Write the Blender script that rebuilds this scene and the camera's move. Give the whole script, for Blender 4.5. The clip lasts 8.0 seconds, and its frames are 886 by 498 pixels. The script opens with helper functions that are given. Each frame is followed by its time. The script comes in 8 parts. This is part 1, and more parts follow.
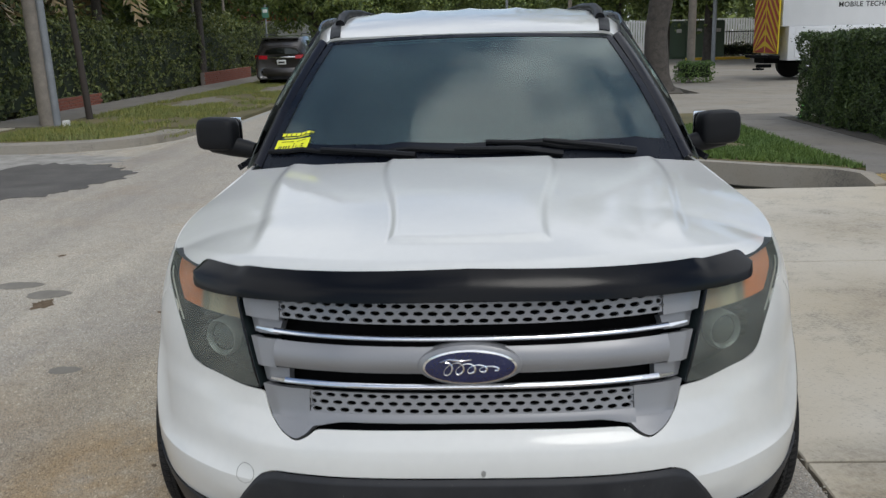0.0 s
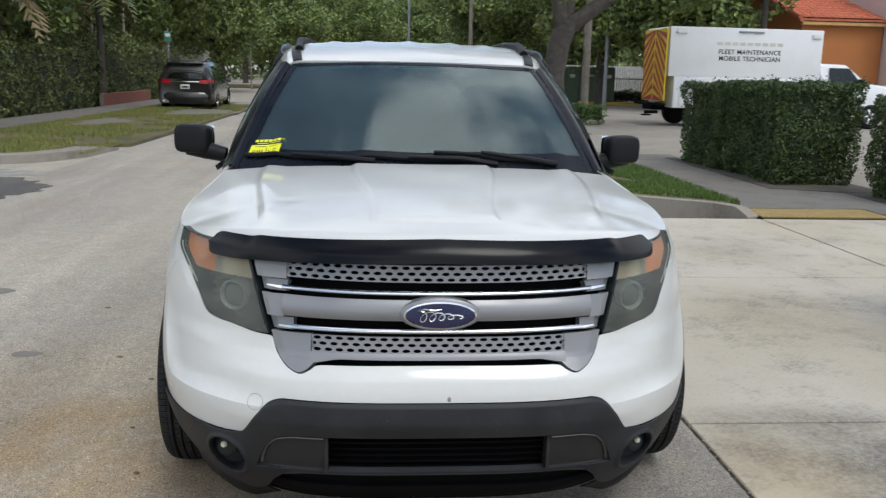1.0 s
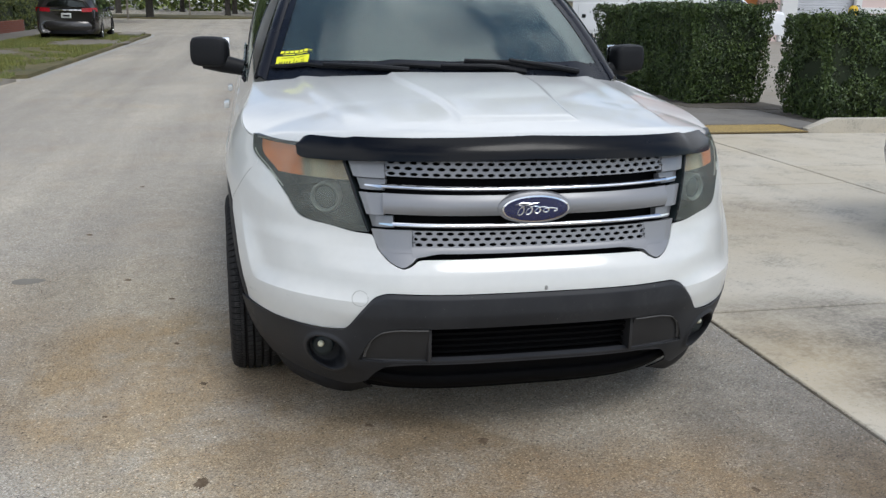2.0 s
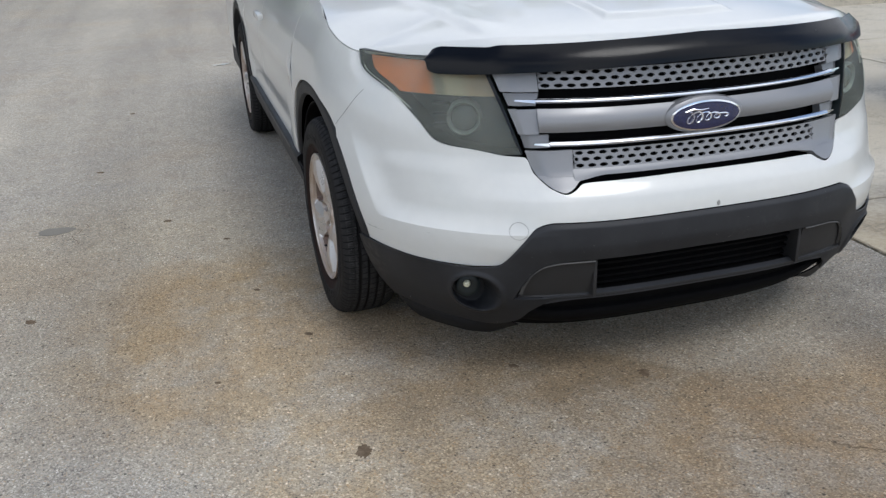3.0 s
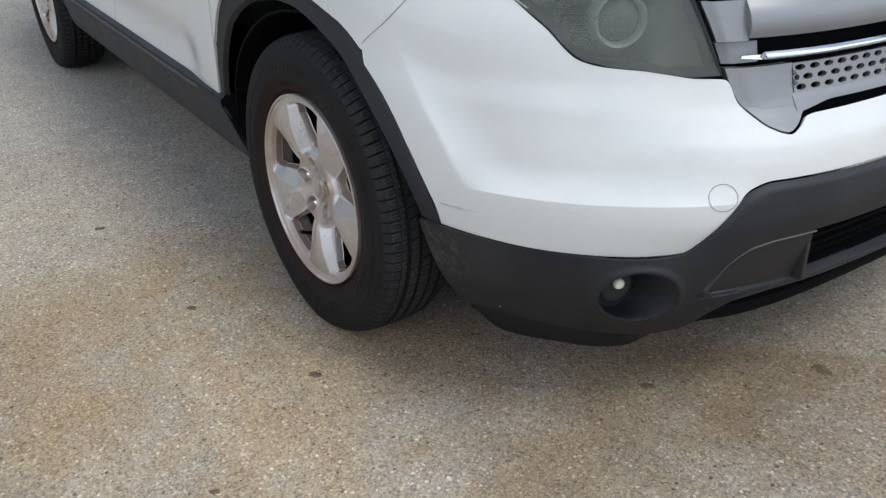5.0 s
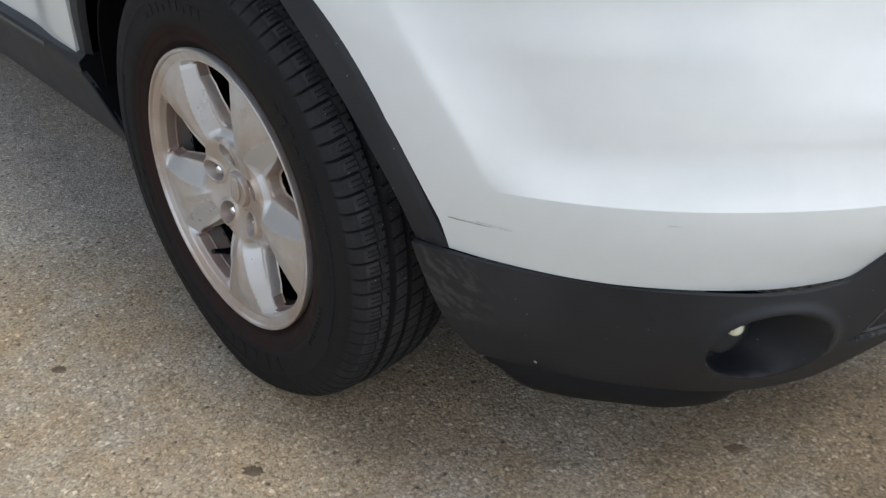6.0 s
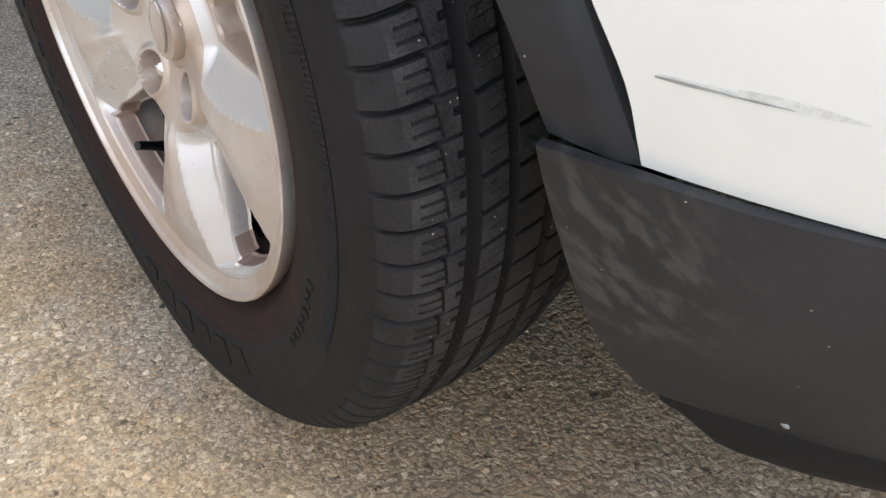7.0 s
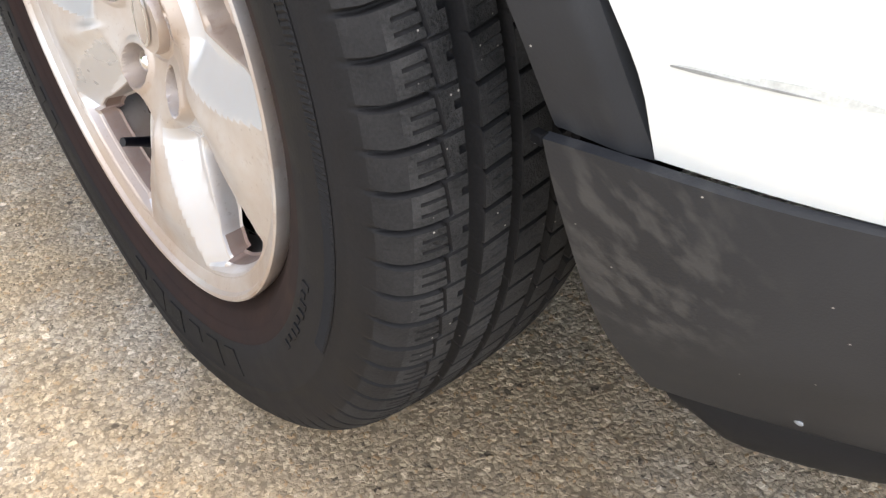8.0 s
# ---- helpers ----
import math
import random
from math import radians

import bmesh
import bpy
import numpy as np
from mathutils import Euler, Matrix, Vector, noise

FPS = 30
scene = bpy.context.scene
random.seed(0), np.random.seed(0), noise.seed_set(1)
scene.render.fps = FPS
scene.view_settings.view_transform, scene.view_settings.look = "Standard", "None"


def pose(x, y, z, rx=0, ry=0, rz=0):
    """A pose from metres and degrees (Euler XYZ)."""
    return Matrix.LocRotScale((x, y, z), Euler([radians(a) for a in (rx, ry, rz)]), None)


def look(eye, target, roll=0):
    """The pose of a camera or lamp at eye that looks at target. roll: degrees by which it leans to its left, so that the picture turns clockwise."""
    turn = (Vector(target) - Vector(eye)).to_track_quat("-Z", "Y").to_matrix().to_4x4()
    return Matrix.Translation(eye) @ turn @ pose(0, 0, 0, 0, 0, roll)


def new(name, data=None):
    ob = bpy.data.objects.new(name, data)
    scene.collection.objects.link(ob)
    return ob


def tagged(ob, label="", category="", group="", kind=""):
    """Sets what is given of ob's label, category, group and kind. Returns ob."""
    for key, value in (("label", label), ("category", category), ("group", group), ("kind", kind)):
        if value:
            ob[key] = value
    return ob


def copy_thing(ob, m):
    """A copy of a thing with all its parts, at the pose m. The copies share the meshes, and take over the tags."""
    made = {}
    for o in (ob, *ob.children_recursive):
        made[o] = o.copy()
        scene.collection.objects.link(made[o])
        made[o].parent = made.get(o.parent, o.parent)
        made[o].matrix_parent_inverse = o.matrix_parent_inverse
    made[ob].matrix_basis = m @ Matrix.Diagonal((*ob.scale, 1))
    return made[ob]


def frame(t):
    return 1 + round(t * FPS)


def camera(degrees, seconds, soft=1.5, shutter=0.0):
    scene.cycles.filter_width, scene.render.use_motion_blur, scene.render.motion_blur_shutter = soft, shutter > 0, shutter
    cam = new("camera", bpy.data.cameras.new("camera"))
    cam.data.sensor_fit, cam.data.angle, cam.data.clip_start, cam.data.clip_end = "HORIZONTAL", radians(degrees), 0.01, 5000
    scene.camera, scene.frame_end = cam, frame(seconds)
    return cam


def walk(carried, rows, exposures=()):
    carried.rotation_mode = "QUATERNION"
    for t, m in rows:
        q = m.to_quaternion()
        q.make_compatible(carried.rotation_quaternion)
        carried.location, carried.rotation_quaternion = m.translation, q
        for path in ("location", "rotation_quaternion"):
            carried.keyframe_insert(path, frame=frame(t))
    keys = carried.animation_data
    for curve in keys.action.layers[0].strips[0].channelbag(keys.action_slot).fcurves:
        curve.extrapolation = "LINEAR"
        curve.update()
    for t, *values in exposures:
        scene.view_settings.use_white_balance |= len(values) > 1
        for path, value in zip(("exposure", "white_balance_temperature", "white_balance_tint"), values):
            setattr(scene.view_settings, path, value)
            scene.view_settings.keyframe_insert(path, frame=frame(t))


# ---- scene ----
cam = camera(53.4, 8.0, 1.3, 0.15)
PATH = [
    (0, (0.027, -1.906, 1.562), (-0.055, 0.037, 1.095), -1.6),
    (0.5, (-0.06, -2.267, 1.522), (-0.064, -0.329, 1.026), 1.4),
    (1, (-0.208, -2.521, 1.524), (-0.048, -0.566, 1.133), 1.3),
    (1.5, (-0.51, -2.667, 1.492), (-0.116, -0.744, 1.11), 2.0),
    (1.7, (-0.661, -2.65, 1.455), (-0.271, -0.74, 1.007), 1.6),
    (2.8, (-1.321, -2.165, 1.403), (-0.814, -0.357, 0.716), -1.8),
    (3, (-1.419, -2.071, 1.407), (-0.893, -0.292, 0.658), -2.0),
    (3.5, (-1.589, -1.679, 1.285), (-0.974, 0.063, 0.519), -2.9),
    (4, (-1.701, -1.382, 1.219), (-0.955, 0.277, 0.387), -1.9),
    (4.5, (-1.768, -1.112, 1.204), (-0.882, 0.444, 0.313), -1.8),
    (4.7, (-1.772, -1.007, 1.187), (-0.83, 0.518, 0.301), -1.1),
    (5.8, (-1.576, -0.362, 1.047), (-0.534, 0.977, -0.012), -1.5),
    (6, (-1.507, -0.243, 0.965), (-0.396, 1.068, -0.057), -1.0),
    (6.5, (-1.307, 0.051, 0.764), (-0.272, 1.354, -0.346), -1.7),
    (7, (-1.178, 0.24, 0.63), (-0.223, 1.508, -0.587), -0.7),
    (7.5, (-1.144, 0.297, 0.595), (-0.186, 1.546, -0.639), -1.3),
    (8, (-1.172, 0.259, 0.623), (-0.208, 1.498, -0.616), -1.1),
]
EXPOSURES = [(0, -0.05, 6260, 9), (1.0, 0.19, 6220, 9), (1.5, 0.25, 6180, 9), (2.8, 0.13, 6080, 10), (4.0, 0.36, 6060, 10), (4.5, 0.42, 6060, 10), (6.0, 0.42, 6080, 9), (6.5, 0.58, 6140, 9), (7.0, 1.28, 6560, 12), (7.5, 1.68, 6560, 12), (8.0, 1.78, 6560, 12)]
walk(cam, [(t, look(eye, target, roll)) for t, eye, target, roll in PATH], EXPOSURES)

# ---- sky and sun: bright broken cloud, high soft sun ----
SUN_EL, SUN_AZ = 58.0, 152.0
world = bpy.data.worlds.new("sky")
scene.world = world
world.use_nodes = True
wt = world.node_tree
wt.nodes.clear()
w_out = wt.nodes.new("ShaderNodeOutputWorld")
w_bg = wt.nodes.new("ShaderNodeBackground")
w_sky = wt.nodes.new("ShaderNodeTexSky")
w_sky.sky_type, w_sky.sun_disc = "NISHITA", False
w_sky.sun_elevation, w_sky.sun_rotation = radians(SUN_EL), radians(SUN_AZ)
w_co = wt.nodes.new("ShaderNodeTexCoord")
w_map = wt.nodes.new("ShaderNodeMapping")
w_map.inputs["Location"].default_value = (0.4, -5.14, -5.87)
w_map.inputs["Scale"].default_value = (1, 1, 1.4)
w_n = wt.nodes.new("ShaderNodeTexNoise")
w_n.inputs["Scale"].default_value, w_n.inputs["Detail"].default_value = 1.6, 7
w_r = wt.nodes.new("ShaderNodeValToRGB")
w_r.color_ramp.elements[0].position, w_r.color_ramp.elements[1].position = 0.42, 0.56
w_mix = wt.nodes.new("ShaderNodeMix")
w_mix.data_type = "RGBA"
w_mix.inputs["B"].default_value = (9.5, 9.6, 9.9, 1)
wt.links.new(w_co.outputs["Generated"], w_map.inputs["Vector"])
wt.links.new(w_map.outputs["Vector"], w_n.inputs["Vector"])
wt.links.new(w_n.outputs["Fac"], w_r.inputs["Fac"])
wt.links.new(w_r.outputs["Color"], w_mix.inputs["Factor"])
wt.links.new(w_sky.outputs["Color"], w_mix.inputs["A"])
wt.links.new(w_mix.outputs["Result"], w_bg.inputs["Color"])
wt.links.new(w_bg.outputs["Background"], w_out.inputs["Surface"])
w_bg.inputs["Strength"].default_value = 0.12
sun_data = bpy.data.lights.new("sun", "SUN")
sun_data.energy, sun_data.angle, sun_data.color = 1.2, radians(25), (1.0, 0.95, 0.87)
sun = new("sun", sun_data)
az, el = radians(SUN_AZ), radians(SUN_EL)
sun.matrix_world = look((20 * math.sin(az) * math.cos(el), 20 * math.cos(az) * math.cos(el), 20 * math.sin(el)), (0, 0, 0))


# ---- materials ----
def nodes_of(name):
    m = bpy.data.materials.new(name)
    m.use_nodes = True
    nt = m.node_tree
    return m, nt, nt.nodes["Principled BSDF"]


def add_noise(nt, scale, detail=4, rough=0.6, coord="Object", stretch=None):
    co = nt.nodes.new("ShaderNodeTexCoord")
    n = nt.nodes.new("ShaderNodeTexNoise")
    n.inputs["Scale"].default_value, n.inputs["Detail"].default_value, n.inputs["Roughness"].default_value = scale, detail, rough
    if stretch:
        mp = nt.nodes.new("ShaderNodeMapping")
        mp.inputs["Scale"].default_value = stretch
        nt.links.new(co.outputs[coord], mp.inputs["Vector"])
        nt.links.new(mp.outputs["Vector"], n.inputs["Vector"])
    else:
        nt.links.new(co.outputs[coord], n.inputs["Vector"])
    return n.outputs["Fac"]


def ramp(nt, fac, p0, p1, c0=(0, 0, 0), c1=(1, 1, 1)):
    r = nt.nodes.new("ShaderNodeValToRGB")
    e = r.color_ramp.elements
    e[0].position, e[1].position = p0, p1
    e[0].color, e[1].color = (*c0, 1), (*c1, 1)
    nt.links.new(fac, r.inputs["Fac"])
    return r.outputs["Color"]


def mixc(nt, fac, a, b, mode="MIX"):
    m = nt.nodes.new("ShaderNodeMix")
    m.data_type, m.blend_type = "RGBA", mode
    for sock, v in (("Factor", fac), ("A", a), ("B", b)):
        if isinstance(v, (int, float)):
            m.inputs[sock].default_value = v
        elif isinstance(v, tuple):
            m.inputs[sock].default_value = (*v, 1)
        else:
            nt.links.new(v, m.inputs[sock])
    return m.outputs["Result"]


def add_bump(nt, bsdf, height, strength, dist):
    b = nt.nodes.new("ShaderNodeBump")
    b.inputs["Strength"].default_value, b.inputs["Distance"].default_value = strength, dist
    nt.links.new(height, b.inputs["Height"])
    nt.links.new(b.outputs["Normal"], bsdf.inputs["Normal"])


def mat(name, col, rough=0.5, metal=0.0, var=0.25, scale=3.0, fine=90.0, bump=0.0, dist=0.002, coat=0.0, rvar=0.12, tint=None, spec=0.5):
    """A surface with large blotches, fine grain and a rough relief."""
    m, nt, b = nodes_of(name)
    big, small = add_noise(nt, scale), add_noise(nt, fine, 3)
    dark = tuple(c * (1 - var) for c in col)
    light = tint or tuple(min(1, c * (1 + var * 0.6)) for c in col)
    c = mixc(nt, ramp(nt, big, 0.3, 0.7), dark, light)
    c = mixc(nt, 0.35, c, mixc(nt, ramp(nt, small, 0.3, 0.7), dark, light))
    nt.links.new(c, b.inputs["Base Color"])
    rr = ramp(nt, big, 0.25, 0.75, (max(0, rough - rvar),) * 3, (min(1, rough + rvar),) * 3)
    nt.links.new(rr, b.inputs["Roughness"])
    b.inputs["Metallic"].default_value = metal
    b.inputs["Specular IOR Level"].default_value = spec
    b.inputs["Coat Weight"].default_value = coat
    b.inputs["Coat Roughness"].default_value = 0.06
    if bump:
        add_bump(nt, b, small, bump, dist)
    return m


M_PAINT = mat("white_paint", (0.635, 0.638, 0.612), 0.45, 0, 0.05, 1.6, 30, 0, coat=0.85, rvar=0.06)
M_PAINT.node_tree.nodes["Principled BSDF"].inputs["Coat Roughness"].default_value = 0.07
M_BLACK = mat("black_plastic", (0.011, 0.0115, 0.013), 0.50, 0, 0.3, 5, 700, 0.25, 0.0004, spec=0.18)
M_BAND = mat("lip_highlight_grey", (0.034, 0.036, 0.041), 0.48, 0, 0.25, 4, 700, 0.25, 0.0004, spec=0.3)
M_GLOSS = mat("gloss_black", (0.008, 0.008, 0.011), 0.28, 0, 0.3, 4, 60, 0, coat=0.0, spec=0.3)
M_VISOR = mat("smoked_acrylic", (0.003, 0.0035, 0.005), 0.22, 0, 0.3, 3, 200, 0, coat=0.0, spec=0.2)
M_RUBBER = mat("tyre_rubber", (0.0078, 0.0080, 0.0088), 0.70, 0, 0.35, 22, 500, 0.4, 0.0005, tint=(0.0155, 0.0145, 0.0150), spec=0.2)
M_TREAD = mat("worn_tread_rubber", (0.019, 0.019, 0.0195), 0.85, 0, 0.5, 45, 500, 0.9, 0.0012, tint=(0.050, 0.049, 0.048), spec=0.2)
M_SHOULDER = mat("tyre_shoulder_rubber", (0.0130, 0.0130, 0.0136), 0.78, 0, 0.45, 30, 500, 0.6, 0.0008, tint=(0.028, 0.027, 0.027), spec=0.2)
M_SILVER = mat("silver_grille_plastic", (0.255, 0.258, 0.268), 0.40, 0.35, 0.08, 5, 300)
M_CHROME = mat("chrome", (0.80, 0.81, 0.83), 0.09, 1.0, 0.08, 9, 120, rvar=0.04)
# near-black plastic; also stands in for the deep shade of openings and recesses
M_DARK = mat("black_plastic_recess_shade", (0.006, 0.006, 0.0065), 0.75, 0, 0.3, 8, 200, spec=0.05)
# grey of the thin strips that paint a highlight along plastic edges
M_EDGE = mat("edge_highlight_grey", (0.085, 0.083, 0.080), 0.5, 0, 0.3, 12, 300, spec=0.3)
M_INSERT = mat("charcoal_insert", (0.029, 0.0285, 0.029), 0.50, 0, 0.25, 6, 500, 0.25, 0.0004, spec=0.25)
M_BLUE = mat("badge_blue", (0.010, 0.016, 0.075), 0.2, 0.1, 0.15, 20, 200, coat=1)
M_TRIM = mat("interior_trim", (0.030, 0.031, 0.033), 0.8, 0, 0.3, 4, 150, 0.1)
M_SEAT = mat("seat_cloth", (0.10, 0.10, 0.095), 0.9, 0, 0.25, 6, 400, 0.3, 0.001)
M_YELLOW = mat("yellow_paper", (0.80, 0.80, 0.02), 0.6, 0, 0.06, 8, 90)
M_FRIT = mat("screen_black_border", (0.006, 0.008, 0.013), 0.3, 0, 0.2, 8, 200, coat=0.0, spec=0.22)
M_INK = mat("black_ink", (0.02, 0.02, 0.02), 0.7, 0, 0.2, 20, 200)
M_SCUFF = mat("scuff_grey", (0.29, 0.29, 0.275), 0.7, 0, 0.45, 60, 300)
M_SMUDGE = mat("scuff_pale", (0.56, 0.57, 0.54), 0.6, 0, 0.3, 120, 600)
M_RUSTALLOY = mat("rusty_inner_rim", (0.15, 0.095, 0.075), 0.65, 0.2, 0.4, 14, 160, 0.3, 0.0005, tint=(0.075, 0.032, 0.022))
# paler copy of the alloy: light on the spoke flanks put into the colour
M_FACET = mat("lit_alloy_facet", (0.66, 0.66, 0.67), 0.34, 0.5, 0.12, 12, 200, 0.1, 0.0003, tint=(0.60, 0.57, 0.545))
M_BRAKEDUST = mat("brake_dust_on_alloy", (0.39, 0.31, 0.265), 0.55, 0.35, 0.35, 40, 240, 0.4, 0.0005, tint=(0.25, 0.165, 0.13))
M_DISC = mat("brake_iron", (0.018, 0.016, 0.015), 0.6, 0.3, 0.3, 20, 200)
M_DUSTYRUBBER = mat("brown_dusty_rubber", (0.046, 0.024, 0.019), 0.85, 0, 0.45, 22, 300, 0.3, 0.0004, tint=(0.022, 0.016, 0.015), spec=0.15)


def slanted(nt, scale, angle, long):
    """Noise drawn out along a slant in the side view."""
    co, mp, n = (nt.nodes.new("ShaderNode" + k) for k in ("TexCoord", "Mapping", "TexNoise"))
    mp.vector_type = "TEXTURE"
    mp.inputs["Rotation"].default_value, mp.inputs["Scale"].default_value = (radians(angle), 0, 0), (1, long, 1)
    n.inputs["Scale"].default_value, n.inputs["Detail"].default_value, n.inputs["Roughness"].default_value = scale, 3, 0.55
    nt.links.new(co.outputs["Object"], mp.inputs["Vector"])
    nt.links.new(mp.outputs["Vector"], n.inputs["Vector"])
    return n.outputs["Fac"]


def blot_at(nt, at, size):
    """A soft round field for wear and painted shade that sit in one place."""
    co, mp, gr = (nt.nodes.new("ShaderNode" + k) for k in ("TexCoord", "Mapping", "TexGradient"))
    mp.vector_type, gr.gradient_type = "TEXTURE", "SPHERICAL"
    mp.inputs["Location"].default_value, mp.inputs["Scale"].default_value = at, size
    nt.links.new(co.outputs["Object"], mp.inputs["Vector"])
    nt.links.new(mp.outputs["Vector"], gr.inputs["Vector"])
    return ramp(nt, gr.outputs["Fac"], 0.0, 0.5)


def gritty(m, scale, share, size, col):
    """Scatters pale grains of grit over a material."""
    nt = m.node_tree
    b = nt.nodes["Principled BSDF"]
    co, v, sp = (nt.nodes.new("ShaderNode" + k) for k in ("TexCoord", "TexVoronoi", "SeparateColor"))
    v.inputs["Scale"].default_value = scale
    nt.links.new(co.outputs["Object"], v.inputs["Vector"])
    nt.links.new(v.outputs["Color"], sp.inputs["Color"])
    f = mixc(nt, 1.0, ramp(nt, sp.outputs["Red"], 1 - share - 0.01, 1 - share), ramp(nt, v.outputs["Distance"], size * 0.6, size, (1, 1, 1), (0, 0, 0)), "MULTIPLY")
    old = b.inputs["Base Color"].links[0].from_socket
    nt.links.new(mixc(nt, f, old, col), b.inputs["Base Color"])
    return m


def scuffed_plastic():
    """Weathered dark grey bumper plastic with slanting pale scuffs and dust."""
    m, nt, b = nodes_of("scuffed_grey_plastic")
    big, fine = add_noise(nt, 6, 5), add_noise(nt, 600, 3)
    streak = slanted(nt, 85, 55, 4.5)
    where = mixc(nt, 1.0, ramp(nt, add_noise(nt, 5.5, 3), 0.54, 0.68, (0, 0, 0), (0.35,) * 3), blot_at(nt, (-0.91, 0.455, 0.355), (0.09, 0.075, 0.10)), "LIGHTEN")
    c = mixc(nt, ramp(nt, big, 0.35, 0.65), (0.015, 0.0162, 0.019), (0.027, 0.0278, 0.0305))
    f = mixc(nt, 1.0, ramp(nt, streak, 0.48, 0.64), where, "MULTIPLY")
    c = mixc(nt, f, c, (0.046, 0.0455, 0.045))
    nt.links.new(c, b.inputs["Base Color"])
    nt.links.new(ramp(nt, big, 0.3, 0.7, (0.48,) * 3, (0.62,) * 3), b.inputs["Roughness"])
    b.inputs["Specular IOR Level"].default_value = 0.3
    add_bump(nt, b, fine, 0.3, 0.0004)
    return m


M_FLARE = gritty(scuffed_plastic(), 150, 0.06, 0.11, (0.34, 0.32, 0.29))
gritty(M_TREAD, 190, 0.16, 0.14, (0.30, 0.28, 0.25))
gritty(M_RUBBER, 170, 0.05, 0.10, (0.20, 0.18, 0.16))


def alloy_material():
    """Dull silver wheel paint with tan brake dust, rusty blooms and rubbed bright spots."""
    m, nt, b = nodes_of("alloy_brake_dust")
    big, mid, small = add_noise(nt, 7, 5), add_noise(nt, 26, 5, 0.7), add_noise(nt, 260, 4)
    c = mixc(nt, ramp(nt, big, 0.32, 0.58), (0.60, 0.59, 0.58), (0.46, 0.375, 0.31))
    c = mixc(nt, ramp(nt, mid, 0.60, 0.80, (0, 0, 0), (0.6, 0.6, 0.6)), c, (0.27, 0.15, 0.105))
    c = mixc(nt, ramp(nt, small, 0.62, 0.76, (0, 0, 0), (0.5, 0.5, 0.5)), c, (0.22, 0.16, 0.125))
    c = mixc(nt, ramp(nt, mid, 0.22, 0.34, (0.7, 0.7, 0.7), (0, 0, 0)), c, (0.60, 0.58, 0.56))
    nt.links.new(c, b.inputs["Base Color"])
    b.inputs["Metallic"].default_value = 0.55
    nt.links.new(ramp(nt, big, 0.3, 0.7, (0.28,) * 3, (0.44,) * 3), b.inputs["Roughness"])
    add_bump(nt, b, small, 0.15, 0.0004)
    return m


M_ALLOY = alloy_material()


def glass_material(name, tint, ior=1.5, rough=0.0, dust=0.03):
    """Clear tinted pane: the tint is let through, the gloss follows Fresnel; the dust film also paints a pale veil in
    place of reflected sky.
    """
    m, nt, b = nodes_of(name)
    nt.nodes.remove(b)
    tr, gl, mx, fr = (nt.nodes.new("ShaderNode" + n) for n in ("BsdfTransparent", "BsdfGlossy", "MixShader", "Fresnel"))
    tr.inputs["Color"].default_value = (*tint, 1)
    gl.inputs["Roughness"].default_value = rough
    gl.inputs["Color"].default_value = (0.88, 0.98, 0.97, 1)
    fr.inputs["IOR"].default_value = ior
    nt.links.new(fr.outputs["Fac"], mx.inputs["Fac"])
    nt.links.new(tr.outputs["BSDF"], mx.inputs[1])
    nt.links.new(gl.outputs["BSDF"], mx.inputs[2])
    di, m2 = nt.nodes.new("ShaderNodeBsdfDiffuse"), nt.nodes.new("ShaderNodeMixShader")
    di.inputs["Color"].default_value = (0.42, 0.46, 0.43, 1)
    nt.links.new(ramp(nt, add_noise(nt, 2.5, 5), 0.35, 0.7, (dust * 0.4,) * 3, (dust,) * 3), m2.inputs["Fac"])
    nt.links.new(mx.outputs["Shader"], m2.inputs[1])
    nt.links.new(di.outputs["BSDF"], m2.inputs[2])
    nt.links.new(m2.outputs["Shader"], nt.nodes["Material Output"].inputs["Surface"])
    return m


M_GLASS = glass_material("windscreen_glass", (0.56, 0.70, 0.72), 1.95, 0.0, 0.045)
M_SIDEGLASS = glass_material("privacy_glass", (0.14, 0.15, 0.16), 1.5)


def lens_material():
    """Hazed, yellowed polycarbonate headlight cover."""
    m, nt, b = nodes_of("hazed_lens")
    tr, mx = nt.nodes.new("ShaderNodeBsdfTransparent"), nt.nodes.new("ShaderNodeMixShader")
    n = add_noise(nt, 9, 4)
    nt.links.new(mixc(nt, n, (0.29, 0.30, 0.278), (0.40, 0.402, 0.362)), b.inputs["Base Color"])
    b.inputs["Roughness"].default_value = 0.28
    b.inputs["Coat Weight"].default_value = 0.5
    tr.inputs["Color"].default_value = (0.90, 0.93, 0.90, 1)
    nt.links.new(ramp(nt, n, 0.3, 0.7, (0.11,) * 3, (0.22,) * 3), mx.inputs["Fac"])
    nt.links.new(tr.outputs["BSDF"], mx.inputs[1])
    nt.links.new(b.outputs["BSDF"], mx.inputs[2])
    nt.links.new(mx.outputs["Shader"], nt.nodes["Material Output"].inputs["Surface"])
    return m


M_LENS = lens_material()


